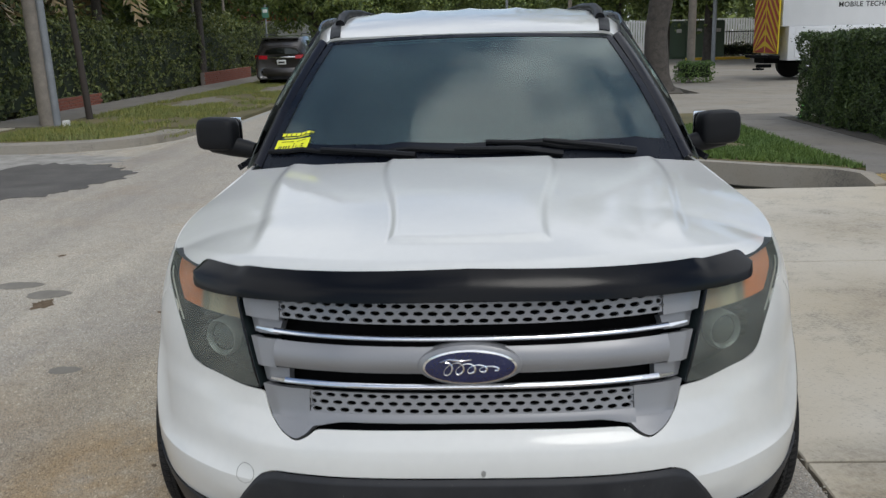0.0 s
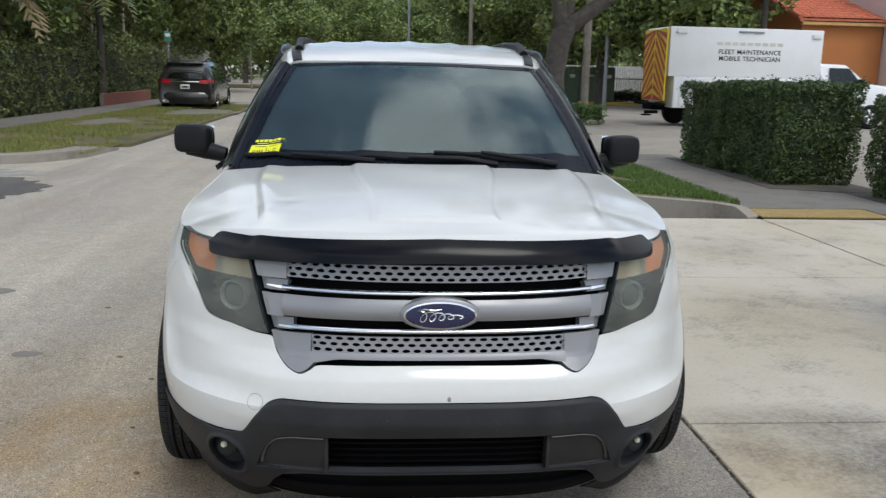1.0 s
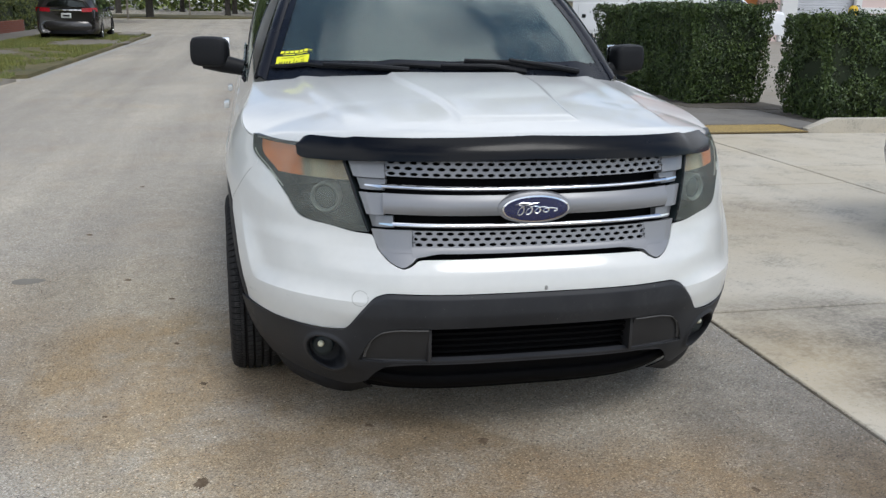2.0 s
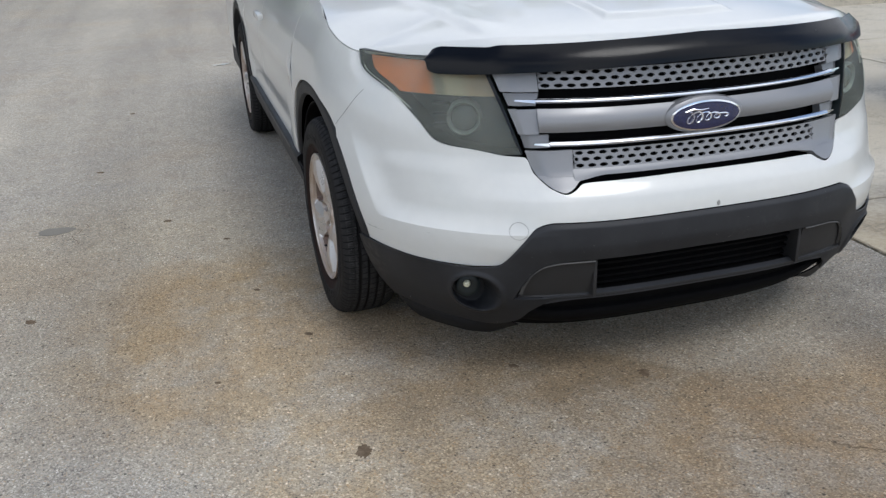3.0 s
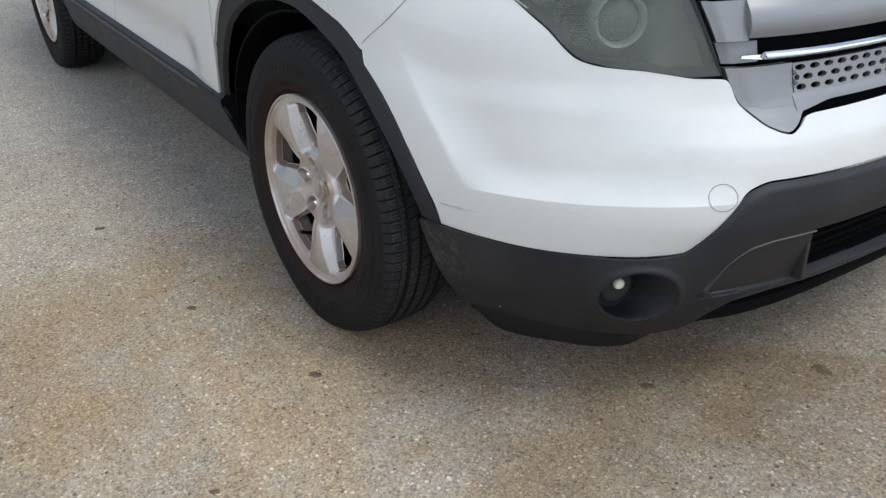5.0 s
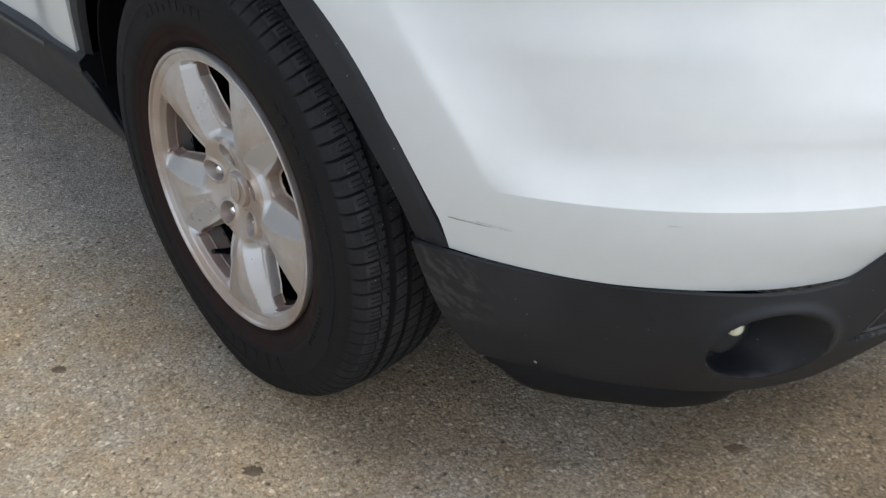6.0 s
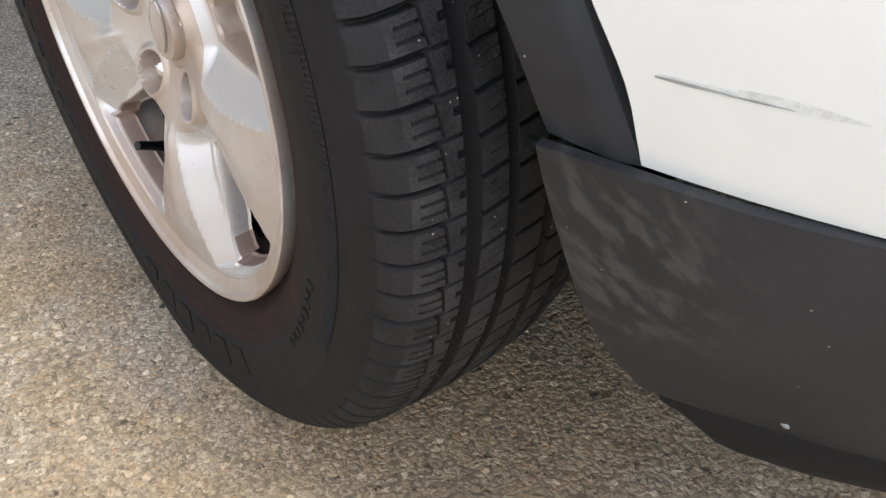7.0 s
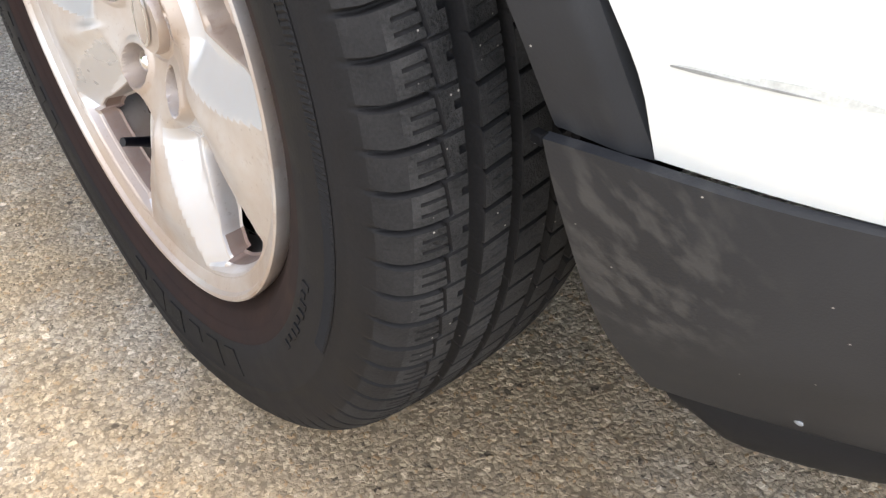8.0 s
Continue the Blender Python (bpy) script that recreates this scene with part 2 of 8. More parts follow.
def fading_reflector():
    """Reflector that is amber at its outer end, then olive, cream and tan inwards."""
    m, nt, b = nodes_of("faded_amber_reflector")
    co, sp, ab = nt.nodes.new("ShaderNodeTexCoord"), nt.nodes.new("ShaderNodeSeparateXYZ"), nt.nodes.new("ShaderNodeMath")
    ab.operation = "ABSOLUTE"
    nt.links.new(co.outputs["Object"], sp.inputs["Vector"])
    nt.links.new(sp.outputs["X"], ab.inputs[0])
    n, far = add_noise(nt, 26, 4), ab.outputs["Value"]
    c = mixc(nt, n, (0.62, 0.40, 0.22), (0.46, 0.30, 0.17))
    c = mixc(nt, ramp(nt, far, 0.625, 0.655), c, mixc(nt, n, (0.74, 0.58, 0.36), (0.56, 0.44, 0.27)))
    c = mixc(nt, ramp(nt, far, 0.682, 0.700), c, mixc(nt, n, (0.38, 0.29, 0.17), (0.30, 0.23, 0.14)))
    c = mixc(nt, ramp(nt, far, 0.712, 0.728), c, mixc(nt, n, (0.96, 0.24, 0.035), (0.76, 0.22, 0.06)))
    nt.links.new(c, b.inputs["Base Color"])
    b.inputs["Roughness"].default_value = 0.4
    return m


M_FADE = fading_reflector()
M_DARKLENS = mat("dark_projector_glass", (0.060, 0.070, 0.070), 0.12, 0, 0.15, 20, 200, coat=0.6)
M_LAMPRING = mat("lamp_ring_grey", (0.30, 0.32, 0.31), 0.35, 0.3, 0.2, 30, 300)
M_HOUSING = mat("lamp_housing", (0.012, 0.019, 0.021), 0.4, 0.2, 0.3, 12, 200)
M_BULB = mat("lamp_glass_cream", (0.80, 0.78, 0.58), 0.15, 0, 0.1, 60, 200, coat=1)


def asphalt_material(name="worn_asphalt", loose=False):
    """Worn street asphalt: pale exposed stones in dark binder, rust-brown and grey stains, dark spots."""
    m, nt, b = nodes_of(name)
    co = nt.nodes.new("ShaderNodeTexCoord")

    wob, vm, va = (nt.nodes.new("ShaderNode" + k) for k in ("TexNoise", "VectorMath", "VectorMath"))
    wob.inputs["Scale"].default_value, wob.inputs["Detail"].default_value = 150, 2
    vm.operation, vm.inputs[1].default_value, vm.inputs[2].default_value = "MULTIPLY_ADD", (0.0085,) * 3, (-0.00425,) * 3
    nt.links.new(co.outputs["Object"], wob.inputs["Vector"])
    nt.links.new(wob.outputs["Color"], vm.inputs[0])
    nt.links.new(co.outputs["Object"], va.inputs[0])
    nt.links.new(vm.outputs["Vector"], va.inputs[1])

    def voro(scale, feature="F1", out="Color"):
        v = nt.nodes.new("ShaderNodeTexVoronoi")
        v.feature = feature
        v.inputs["Scale"].default_value = scale
        nt.links.new(va.outputs["Vector"], v.inputs["Vector"])
        return v
    v1, v2 = voro(175), voro(320)
    sep = nt.nodes.new("ShaderNodeSeparateColor")
    nt.links.new(v1.outputs["Color"], sep.inputs["Color"])
    sep2 = nt.nodes.new("ShaderNodeSeparateColor")
    nt.links.new(v2.outputs["Color"], sep2.inputs["Color"])
    if loose:
        geo, sep = nt.nodes.new("ShaderNodeNewGeometry"), nt.nodes.new("ShaderNodeSeparateColor")
        shade = nt.nodes.new("ShaderNodeTexWhiteNoise")
        shade.noise_dimensions = "1D"
        nt.links.new(geo.outputs["Random Per Island"], shade.inputs["W"])
        nt.links.new(shade.outputs["Color"], sep.inputs["Color"])
    stone = mixc(nt, sep.outputs["Red"], (0.36, 0.338, 0.288), (0.62, 0.588, 0.505))
    stone = mixc(nt, ramp(nt, sep.outputs["Green"], 0.86, 0.90), stone, (0.20, 0.19, 0.17))
    stone = mixc(nt, ramp(nt, sep.outputs["Blue"], 0.88, 0.92), stone, (0.47, 0.38, 0.27))
    stone = mixc(nt, ramp(nt, sep.outputs["Blue"], 0.045, 0.065, (1, 1, 1), (0, 0, 0)), stone, (0.68, 0.655, 0.59))
    stone2 = mixc(nt, sep2.outputs["Red"], (0.32, 0.30, 0.255), (0.50, 0.47, 0.402))
    stone = mixc(nt, ramp(nt, sep2.outputs["Green"], 0.50, 0.60), stone, stone2)
    gaps = ramp(nt, v1.outputs["Distance"], 0.50, 0.90)
    c = stone if loose else mixc(nt, gaps, stone, (0.235, 0.215, 0.180))
    # scattered bright stones and dark pits
    v3, v4 = voro(100), voro(62)
    sp3, sp4 = nt.nodes.new("ShaderNodeSeparateColor"), nt.nodes.new("ShaderNodeSeparateColor")
    nt.links.new(v3.outputs["Color"], sp3.inputs["Color"])
    nt.links.new(v4.outputs["Color"], sp4.inputs["Color"])
    pale = mixc(nt, 1.0, ramp(nt, sp3.outputs["Red"], 0.88, 0.91), ramp(nt, v3.outputs["Distance"], 0.30, 0.44, (1, 1, 1), (0, 0, 0)), "MULTIPLY")
    c = mixc(nt, pale, c, mixc(nt, sp3.outputs["Green"], (0.60, 0.565, 0.475), (0.82, 0.80, 0.73)))
    pits = mixc(nt, 1.0, ramp(nt, sp4.outputs["Red"], 0.90, 0.92), ramp(nt, v4.outputs["Distance"], 0.16, 0.34, (1, 1, 1), (0, 0, 0)), "MULTIPLY")
    if not loose:
        c = mixc(nt, pits, c, (0.10, 0.092, 0.078))
        speck = add_noise(nt, 420, 3)
        c = mixc(nt, ramp(nt, speck, 0.62, 0.74, (0, 0, 0), (0.4, 0.4, 0.4)), c, (0.17, 0.158, 0.132))
    blotch, fleck = add_noise(nt, 7.0, 6, 0.7), add_noise(nt, 38, 4, 0.7)
    c = mixc(nt, ramp(nt, blotch, 0.42, 0.66, (0, 0, 0), (0.65,) * 3), c, mixc(nt, 1.0, c, (0.80, 0.80, 0.81), "MULTIPLY"))
    c = mixc(nt, ramp(nt, fleck, 0.52, 0.68, (0, 0, 0), (0.55,) * 3), c, mixc(nt, 1.0, c, (0.74, 0.73, 0.71), "MULTIPLY"))
    c = mixc(nt, ramp(nt, fleck, 0.28, 0.44, (0.6,) * 3, (0, 0, 0)), c, mixc(nt, 1.0, c, (1.22, 1.21, 1.18), "MULTIPLY"))
    big, mid = add_noise(nt, 0.35, 5), add_noise(nt, 1.1, 6)
    tyre = add_noise(nt, 1.0, 3, 0.5, "Object", (1.3, 0.06, 1))
    c = mixc(nt, ramp(nt, big, 0.35, 0.65), c, mixc(nt, 1.0, c, (0.82, 0.82, 0.85), "MULTIPLY"))
    c = mixc(nt, ramp(nt, mid, 0.5, 0.72, (0, 0, 0), (0.35, 0.35, 0.35)), c, mixc(nt, 1.0, c, (1.02, 0.86, 0.66), "MULTIPLY"))
    c = mixc(nt, ramp(nt, tyre, 0.40, 0.62, (0, 0, 0), (0.62, 0.62, 0.62)), c, mixc(nt, 1.0, c, (0.70, 0.70, 0.72), "MULTIPLY"))
    # rust-brown pool that spread from under the car's nose
    pool = None
    for px, py, rx, ry in ((-0.65, -0.20, 0.95, 0.80), (0.30, -0.75, 1.35, 0.85), (-1.22, 0.78, 0.80, 0.95), (-0.45, -0.85, 0.8, 0.6)):
        mp = nt.nodes.new("ShaderNodeMapping")
        mp.vector_type = "TEXTURE"
        mp.inputs["Location"].default_value, mp.inputs["Scale"].default_value = (px, py, 0), (rx, ry, 1)
        nt.links.new(co.outputs["Object"], mp.inputs["Vector"])
        gr = nt.nodes.new("ShaderNodeTexGradient")
        gr.gradient_type = "SPHERICAL"
        nt.links.new(mp.outputs["Vector"], gr.inputs["Vector"])
        q = ramp(nt, gr.outputs["Fac"], 0.0, 0.35)
        pool = q if pool is None else mixc(nt, 1.0, pool, q, "LIGHTEN")
    rag = add_noise(nt, 2.6, 6, 0.7)
    pool = mixc(nt, 1.0, pool, ramp(nt, rag, 0.36, 0.56, (0.15, 0.15, 0.15)), "MULTIPLY")
    pool = mixc(nt, 1.0, pool, (0.85, 0.85, 0.85), "MULTIPLY")
    c = mixc(nt, pool, c, mixc(nt, 1.0, c, (0.91, 0.765, 0.565), "MULTIPLY"))
    # the car's shade painted under nose and bumper corners, and grime along the gutter
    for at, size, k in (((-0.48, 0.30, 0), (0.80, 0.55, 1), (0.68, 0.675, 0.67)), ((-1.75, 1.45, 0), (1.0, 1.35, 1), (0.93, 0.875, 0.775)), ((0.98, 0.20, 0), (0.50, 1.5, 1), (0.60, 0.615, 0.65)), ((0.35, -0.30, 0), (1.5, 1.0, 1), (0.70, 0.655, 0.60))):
        shade_grime = mixc(nt, 1.0, blot_at(nt, at, size), ramp(nt, rag, 0.30, 0.60, (0.5, 0.5, 0.5), (0.9, 0.9, 0.9)), "MULTIPLY")
        c = mixc(nt, shade_grime, c, mixc(nt, 1.0, c, k, "MULTIPLY"))
    track = add_noise(nt, 3.0, 4, 0.6, "Object", (1.0, 0.05, 1))
    c = mixc(nt, ramp(nt, track, 0.52, 0.66, (0, 0, 0), (0.35, 0.35, 0.35)), c, mixc(nt, 1.0, c, (1.15, 1.15, 1.15), "MULTIPLY"))
    c = mixc(nt, 1.0, c, (1.20, 1.17, 1.12), "MULTIPLY")
    nt.links.new(c, b.inputs["Base Color"])
    b.inputs["Roughness"].default_value = 0.85
    inv = ramp(nt, v1.outputs["Distance"], 0.15, 0.7, (1, 1, 1), (0, 0, 0))
    add_bump(nt, b, inv, 0.15 if loose else 0.45, 0.004)
    return m


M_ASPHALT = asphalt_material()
M_CHIPPINGS = asphalt_material("asphalt_chippings", True)


def concrete_material(name, col, stain=0.35, oil=()):
    """Weathered concrete: pale and tan fields, grime in ragged patches, dark pits; oil gives (x, y, rx, ry) of greasy blots."""
    m, nt, b = nodes_of(name)
    big, mid = add_noise(nt, 0.55, 6, 0.65), add_noise(nt, 1.7, 10, 0.78)
    pit, fine = add_noise(nt, 55, 5, 0.7), add_noise(nt, 240, 4)
    speckle = add_noise(nt, 38, 5, 0.75)
    c = mixc(nt, ramp(nt, big, 0.32, 0.66), (col[0] * 0.95, col[1] * 0.90, col[2] * 0.80), tuple(min(1, x * 1.1) for x in col))
    grime = ramp(nt, mid, 0.50, 0.66, (0, 0, 0), (stain + 0.25,) * 3)
    c = mixc(nt, mixc(nt, 1.0, grime, ramp(nt, pit, 0.36, 0.60), "MULTIPLY"), c, tuple(x * 0.40 for x in col))
    c = mixc(nt, ramp(nt, pit, 0.57, 0.69, (0, 0, 0), (0.6,) * 3), c, tuple(x * 0.50 for x in col))
    c = mixc(nt, ramp(nt, fine, 0.58, 0.74, (0, 0, 0), (0.5,) * 3), c, tuple(x * 0.58 for x in col))
    co = nt.nodes.new("ShaderNodeTexCoord")
    for x, y, rx, ry, k in oil:
        mp = nt.nodes.new("ShaderNodeMapping")
        mp.vector_type = "TEXTURE"
        mp.inputs["Location"].default_value, mp.inputs["Scale"].default_value = (x, y, 0), (rx, ry, 1)
        nt.links.new(co.outputs["Object"], mp.inputs["Vector"])
        gr = nt.nodes.new("ShaderNodeTexGradient")
        gr.gradient_type = "SPHERICAL"
        nt.links.new(mp.outputs["Vector"], gr.inputs["Vector"])
        blot = mixc(nt, 1.0, ramp(nt, gr.outputs["Fac"], 0.0, 0.7), ramp(nt, mid, 0.36, 0.52, (0.50,) * 3, (1, 1, 1)), "MULTIPLY")
        blot = mixc(nt, 1.0, blot, ramp(nt, speckle, 0.42, 0.60, (1, 1, 1), (0.55,) * 3), "MULTIPLY")
        c = mixc(nt, blot, c, mixc(nt, 1.0, c, k, "MULTIPLY"))
    nt.links.new(c, b.inputs["Base Color"])
    b.inputs["Roughness"].default_value = 0.88
    add_bump(nt, b, pit, 0.25, 0.002)
    return m


M_CONCRETE = concrete_material("driveway_concrete", (0.49, 0.455, 0.385), 0.62, ((1.64, 0.16, 0.42, 0.34, (0.38, 0.38, 0.40)), (1.90, 0.76, 0.85, 0.48, (0.46, 0.46, 0.47)), (2.40, 0.50, 0.80, 0.50, (0.42, 0.42, 0.44)), (1.45, 0.45, 0.40, 0.8, (0.98, 0.90, 0.76)), (1.75, 1.15, 0.7, 0.22, (0.6, 0.6, 0.6)), (3.0, 5.2, 0.8, 0.9, (0.75, 0.73, 0.70)), (2.6, 2.9, 0.7, 0.9, (0.75, 0.72, 0.68))))
M_YARD = concrete_material("yard_concrete", (0.29, 0.268, 0.232), 0.45)
M_WALKWAY = concrete_material("sidewalk_concrete", (0.175, 0.165, 0.150), 0.6)
M_KERB = concrete_material("kerb_concrete", (0.29, 0.27, 0.235), 0.55)
M_GRASS_SOIL = mat("turf_soil", (0.10, 0.105, 0.040), 0.95, 0, 0.4, 0.9, 40, 0.5, 0.02, tint=(0.19, 0.155, 0.075))
M_SOIL = mat("mulch_soil", (0.045, 0.030, 0.020), 0.95, 0, 0.4, 3, 50, 0.6, 0.02)
M_EARTH = mat("far_ground", (0.17, 0.16, 0.12), 0.95, 0, 0.4, 0.05, 2, 0.2, 0.05)


def leaf_material(name, dark, light, rough=0.5):
    """Leaves vary one by one."""
    m, nt, b = nodes_of(name)
    g = nt.nodes.new("ShaderNodeNewGeometry")
    n = add_noise(nt, 0.9, 3)
    c = mixc(nt, g.outputs["Random Per Island"], dark, light)
    c = mixc(nt, ramp(nt, n, 0.35, 0.7), c, mixc(nt, 1.0, c, (1.25, 1.15, 0.8), "MULTIPLY"))
    nt.links.new(c, b.inputs["Base Color"])
    b.inputs["Roughness"].default_value = rough
    b.inputs["Subsurface Weight"].default_value = 0.0
    return m


M_HEDGE = leaf_material("hedge_leaf", (0.016, 0.034, 0.010), (0.092, 0.140, 0.038), 0.42)
M_TREE = leaf_material("tree_leaf", (0.050, 0.088, 0.028), (0.235, 0.305, 0.090))
M_VINE = leaf_material("vine_leaf", (0.030, 0.055, 0.018), (0.150, 0.175, 0.050))
M_BUSH = leaf_material("bush_leaf", (0.05, 0.11, 0.02), (0.13, 0.22, 0.05))
M_PALM = leaf_material("palm_frond", (0.05, 0.075, 0.02), (0.13, 0.16, 0.045))
M_DRYPALM = leaf_material("dry_frond", (0.14, 0.10, 0.05), (0.26, 0.20, 0.11))
M_BLADE = leaf_material("grass_blade", (0.10, 0.15, 0.035), (0.26, 0.25, 0.09), 0.7)
M_LAWN = leaf_material("lawn_blade", (0.05, 0.10, 0.02), (0.11, 0.18, 0.04), 0.7)
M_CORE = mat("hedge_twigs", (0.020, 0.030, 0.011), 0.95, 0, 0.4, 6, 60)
M_BARK = mat("grey_bark", (0.060, 0.052, 0.045), 0.95, 0, 0.45, 7, 40, 0.9, 0.02, tint=(0.115, 0.100, 0.085))
M_POLE = mat("weathered_pole_wood", (0.25, 0.22, 0.185), 0.9, 0, 0.35, 6, 70, 0.5, 0.006)
M_GALV = mat("galvanised_steel", (0.27, 0.285, 0.30), 0.6, 0.35, 0.25, 5, 80)
M_DARKPOST = mat("dark_post_wood", (0.055, 0.045, 0.038), 0.9, 0, 0.35, 6, 70, 0.5, 0.005)
M_WHITELINE = mat("worn_white_line", (0.40, 0.39, 0.36), 0.8, 0, 0.3, 5, 120)
M_TACTILE = mat("tactile_yellow", (0.36, 0.25, 0.085), 0.8, 0, 0.5, 5, 60, tint=(0.20, 0.15, 0.075))
M_BRICK = mat("red_brick", (0.24, 0.085, 0.055), 0.9, 0, 0.35, 5, 60, 0.4, 0.004)
M_MORTAR = mat("wall_mortar", (0.20, 0.17, 0.15), 0.95, 0, 0.25, 5, 60, 0.3, 0.003)
M_ORANGE = mat("orange_stucco", (0.44, 0.17, 0.055), 0.9, 0, 0.12, 0.8, 60, 0.4, 0.004)
M_PINK = mat("pink_stucco", (0.66, 0.53, 0.49), 0.9, 0, 0.08, 0.8, 60, 0.4, 0.004)
M_TILE = mat("clay_roof_tile", (0.60, 0.18, 0.095), 0.85, 0, 0.35, 3, 40, 0.3, 0.004)
M_WHITE = mat("white_enamel", (0.78, 0.79, 0.80), 0.4, 0, 0.06, 1.5, 60, coat=0.3)
M_OFFWHITE = mat("off_white_paint", (0.70, 0.70, 0.68), 0.7, 0, 0.1, 1, 60)
M_SHUTTER = mat("roller_shutter_grey", (0.56, 0.57, 0.60), 0.6, 0.1, 0.1, 1, 60)
M_GREENBOX = mat("utility_green", (0.12, 0.17, 0.115), 0.6, 0.1, 0.15, 1.5, 60)
M_RED = mat("retro_red", (0.42, 0.03, 0.03), 0.4, 0, 0.15, 8, 90)
M_LIME = mat("retro_yellow", (0.75, 0.55, 0.02), 0.4, 0, 0.1, 8, 90)
M_SAFETY = mat("safety_yellow", (0.72, 0.46, 0.03), 0.5, 0, 0.15, 4, 60)
M_CONE = mat("lime_plastic", (0.16, 0.70, 0.06), 0.5, 0, 0.1, 6, 90)
M_VAN = mat("van_brown_grey", (0.036, 0.033, 0.033), 0.32, 0.3, 0.1, 1.5, 60, coat=1.0)
M_CARSILVER = mat("car_silver", (0.36, 0.37, 0.40), 0.32, 0.5, 0.06, 1.5, 60, coat=1.0)
M_LAMPRED = mat("tail_lamp_red", (0.46, 0.014, 0.026), 0.18, 0, 0.3, 12, 90, coat=1)
M_LAMPWHITE = mat("lamp_white", (0.75, 0.74, 0.72), 0.2, 0, 0.1, 12, 90, coat=1)
M_PLATE = mat("plate_white", (0.62, 0.64, 0.62), 0.5, 0, 0.1, 20, 90)
M_SIGN = mat("sign_green", (0.08, 0.22, 0.16), 0.5, 0, 0.15, 6, 90)


# ---- mesh helpers ----
def hermite(pts):
    """A smooth curve through (x, y) with no overshoot."""
    xs, ys = [p[0] for p in pts], [p[1] for p in pts]
    n = len(xs)
    d = [(ys[i + 1] - ys[i]) / max(1e-9, xs[i + 1] - xs[i]) for i in range(n - 1)]
    m = [d[0]] + [0.0 if d[i - 1] * d[i] <= 0 else 2 * d[i - 1] * d[i] / (d[i - 1] + d[i]) for i in range(1, n - 1)] + [d[-1]]

    def f(x):
        if x <= xs[0]:
            return ys[0]
        if x >= xs[-1]:
            return ys[-1]
        i = 0
        while x > xs[i + 1]:
            i += 1
        h = xs[i + 1] - xs[i]
        t = (x - xs[i]) / h
        return ((1 + 2 * t) * (1 - t) ** 2 * ys[i] + t * (1 - t) ** 2 * h * m[i]
                + t * t * (3 - 2 * t) * ys[i + 1] + t * t * (t - 1) * h * m[i + 1])
    return f


def lerp(a, b, t):
    return a + (b - a) * t


def sstep(a, b, x):
    t = min(1.0, max(0.0, (x - a) / (b - a)))
    return t * t * (3 - 2 * t)


def thing(name, place, label, category, group="", turn=0.0, kind=""):
    ob = new(name)
    ob.empty_display_size = 0.2
    ob.matrix_basis = pose(*place, 0, 0, turn)
    return tagged(ob, label, category, group, kind)


def finish(me, material, smooth, angle):
    me.materials.append(material)
    if smooth:
        me.polygons.foreach_set("use_smooth", [True] * len(me.polygons))
        me.set_sharp_from_angle(angle=radians(angle))
    me.update()


def part(name, bm, material, parent=None, label="", smooth=True, angle=38, m=None):
    me = bpy.data.meshes.new(name)
    bm.normal_update()
    bm.to_mesh(me)
    bm.free()
    finish(me, material, smooth, angle)
    ob = new(name, me)
    if parent:
        ob.parent = parent
    if m is not None:
        ob.matrix_basis = m
    if label:
        tagged(ob, label)
    return ob


def raw_part(name, verts, faces, material, parent=None, label="", smooth=False):
    me = bpy.data.meshes.new(name)
    me.from_pydata(verts, [], faces)
    finish(me, material, smooth, 40)
    ob = new(name, me)
    if parent:
        ob.parent = parent
    if label:
        tagged(ob, label)
    return ob


def grid(bm, f, nu, nv, close_u=False):
    rows = [[bm.verts.new(f(i / nu, j / nv)) for j in range(nv + 1)] for i in range(nu if close_u else nu + 1)]
    n = len(rows)
    for i in range(nu):
        a, b = rows[i], rows[(i + 1) % n]
        for j in range(nv):
            try:
                bm.faces.new((a[j], b[j], b[j + 1], a[j + 1]))
            except ValueError:
                pass
    return rows


def thick(bm, t):
    """Gives an open sheet thickness and turns its faces outwards."""
    bmesh.ops.remove_doubles(bm, verts=bm.verts[:], dist=1e-5)
    bmesh.ops.recalc_face_normals(bm, faces=bm.faces[:])
    bmesh.ops.solidify(bm, geom=bm.faces[:], thickness=t)
    bmesh.ops.recalc_face_normals(bm, faces=bm.faces[:])
    return bm


def sheet(f, nu, nv, t):
    bm = bmesh.new()
    grid(bm, f, nu, nv)
    return thick(bm, t)


def box(bm, c, s, bevel=0.0, seg=2, turn=None):
    m = Matrix.Translation(c) @ (turn.to_4x4() if turn is not None else Matrix.Identity(4)) @ Matrix.Diagonal((*s, 1))
    vs = bmesh.ops.create_cube(bm, size=1, matrix=m)["verts"]
    if bevel:
        es = list({e for v in vs for e in v.link_edges})
        bmesh.ops.bevel(bm, geom=es, offset=bevel, segments=seg, affect="EDGES", profile=0.6)
    return bm


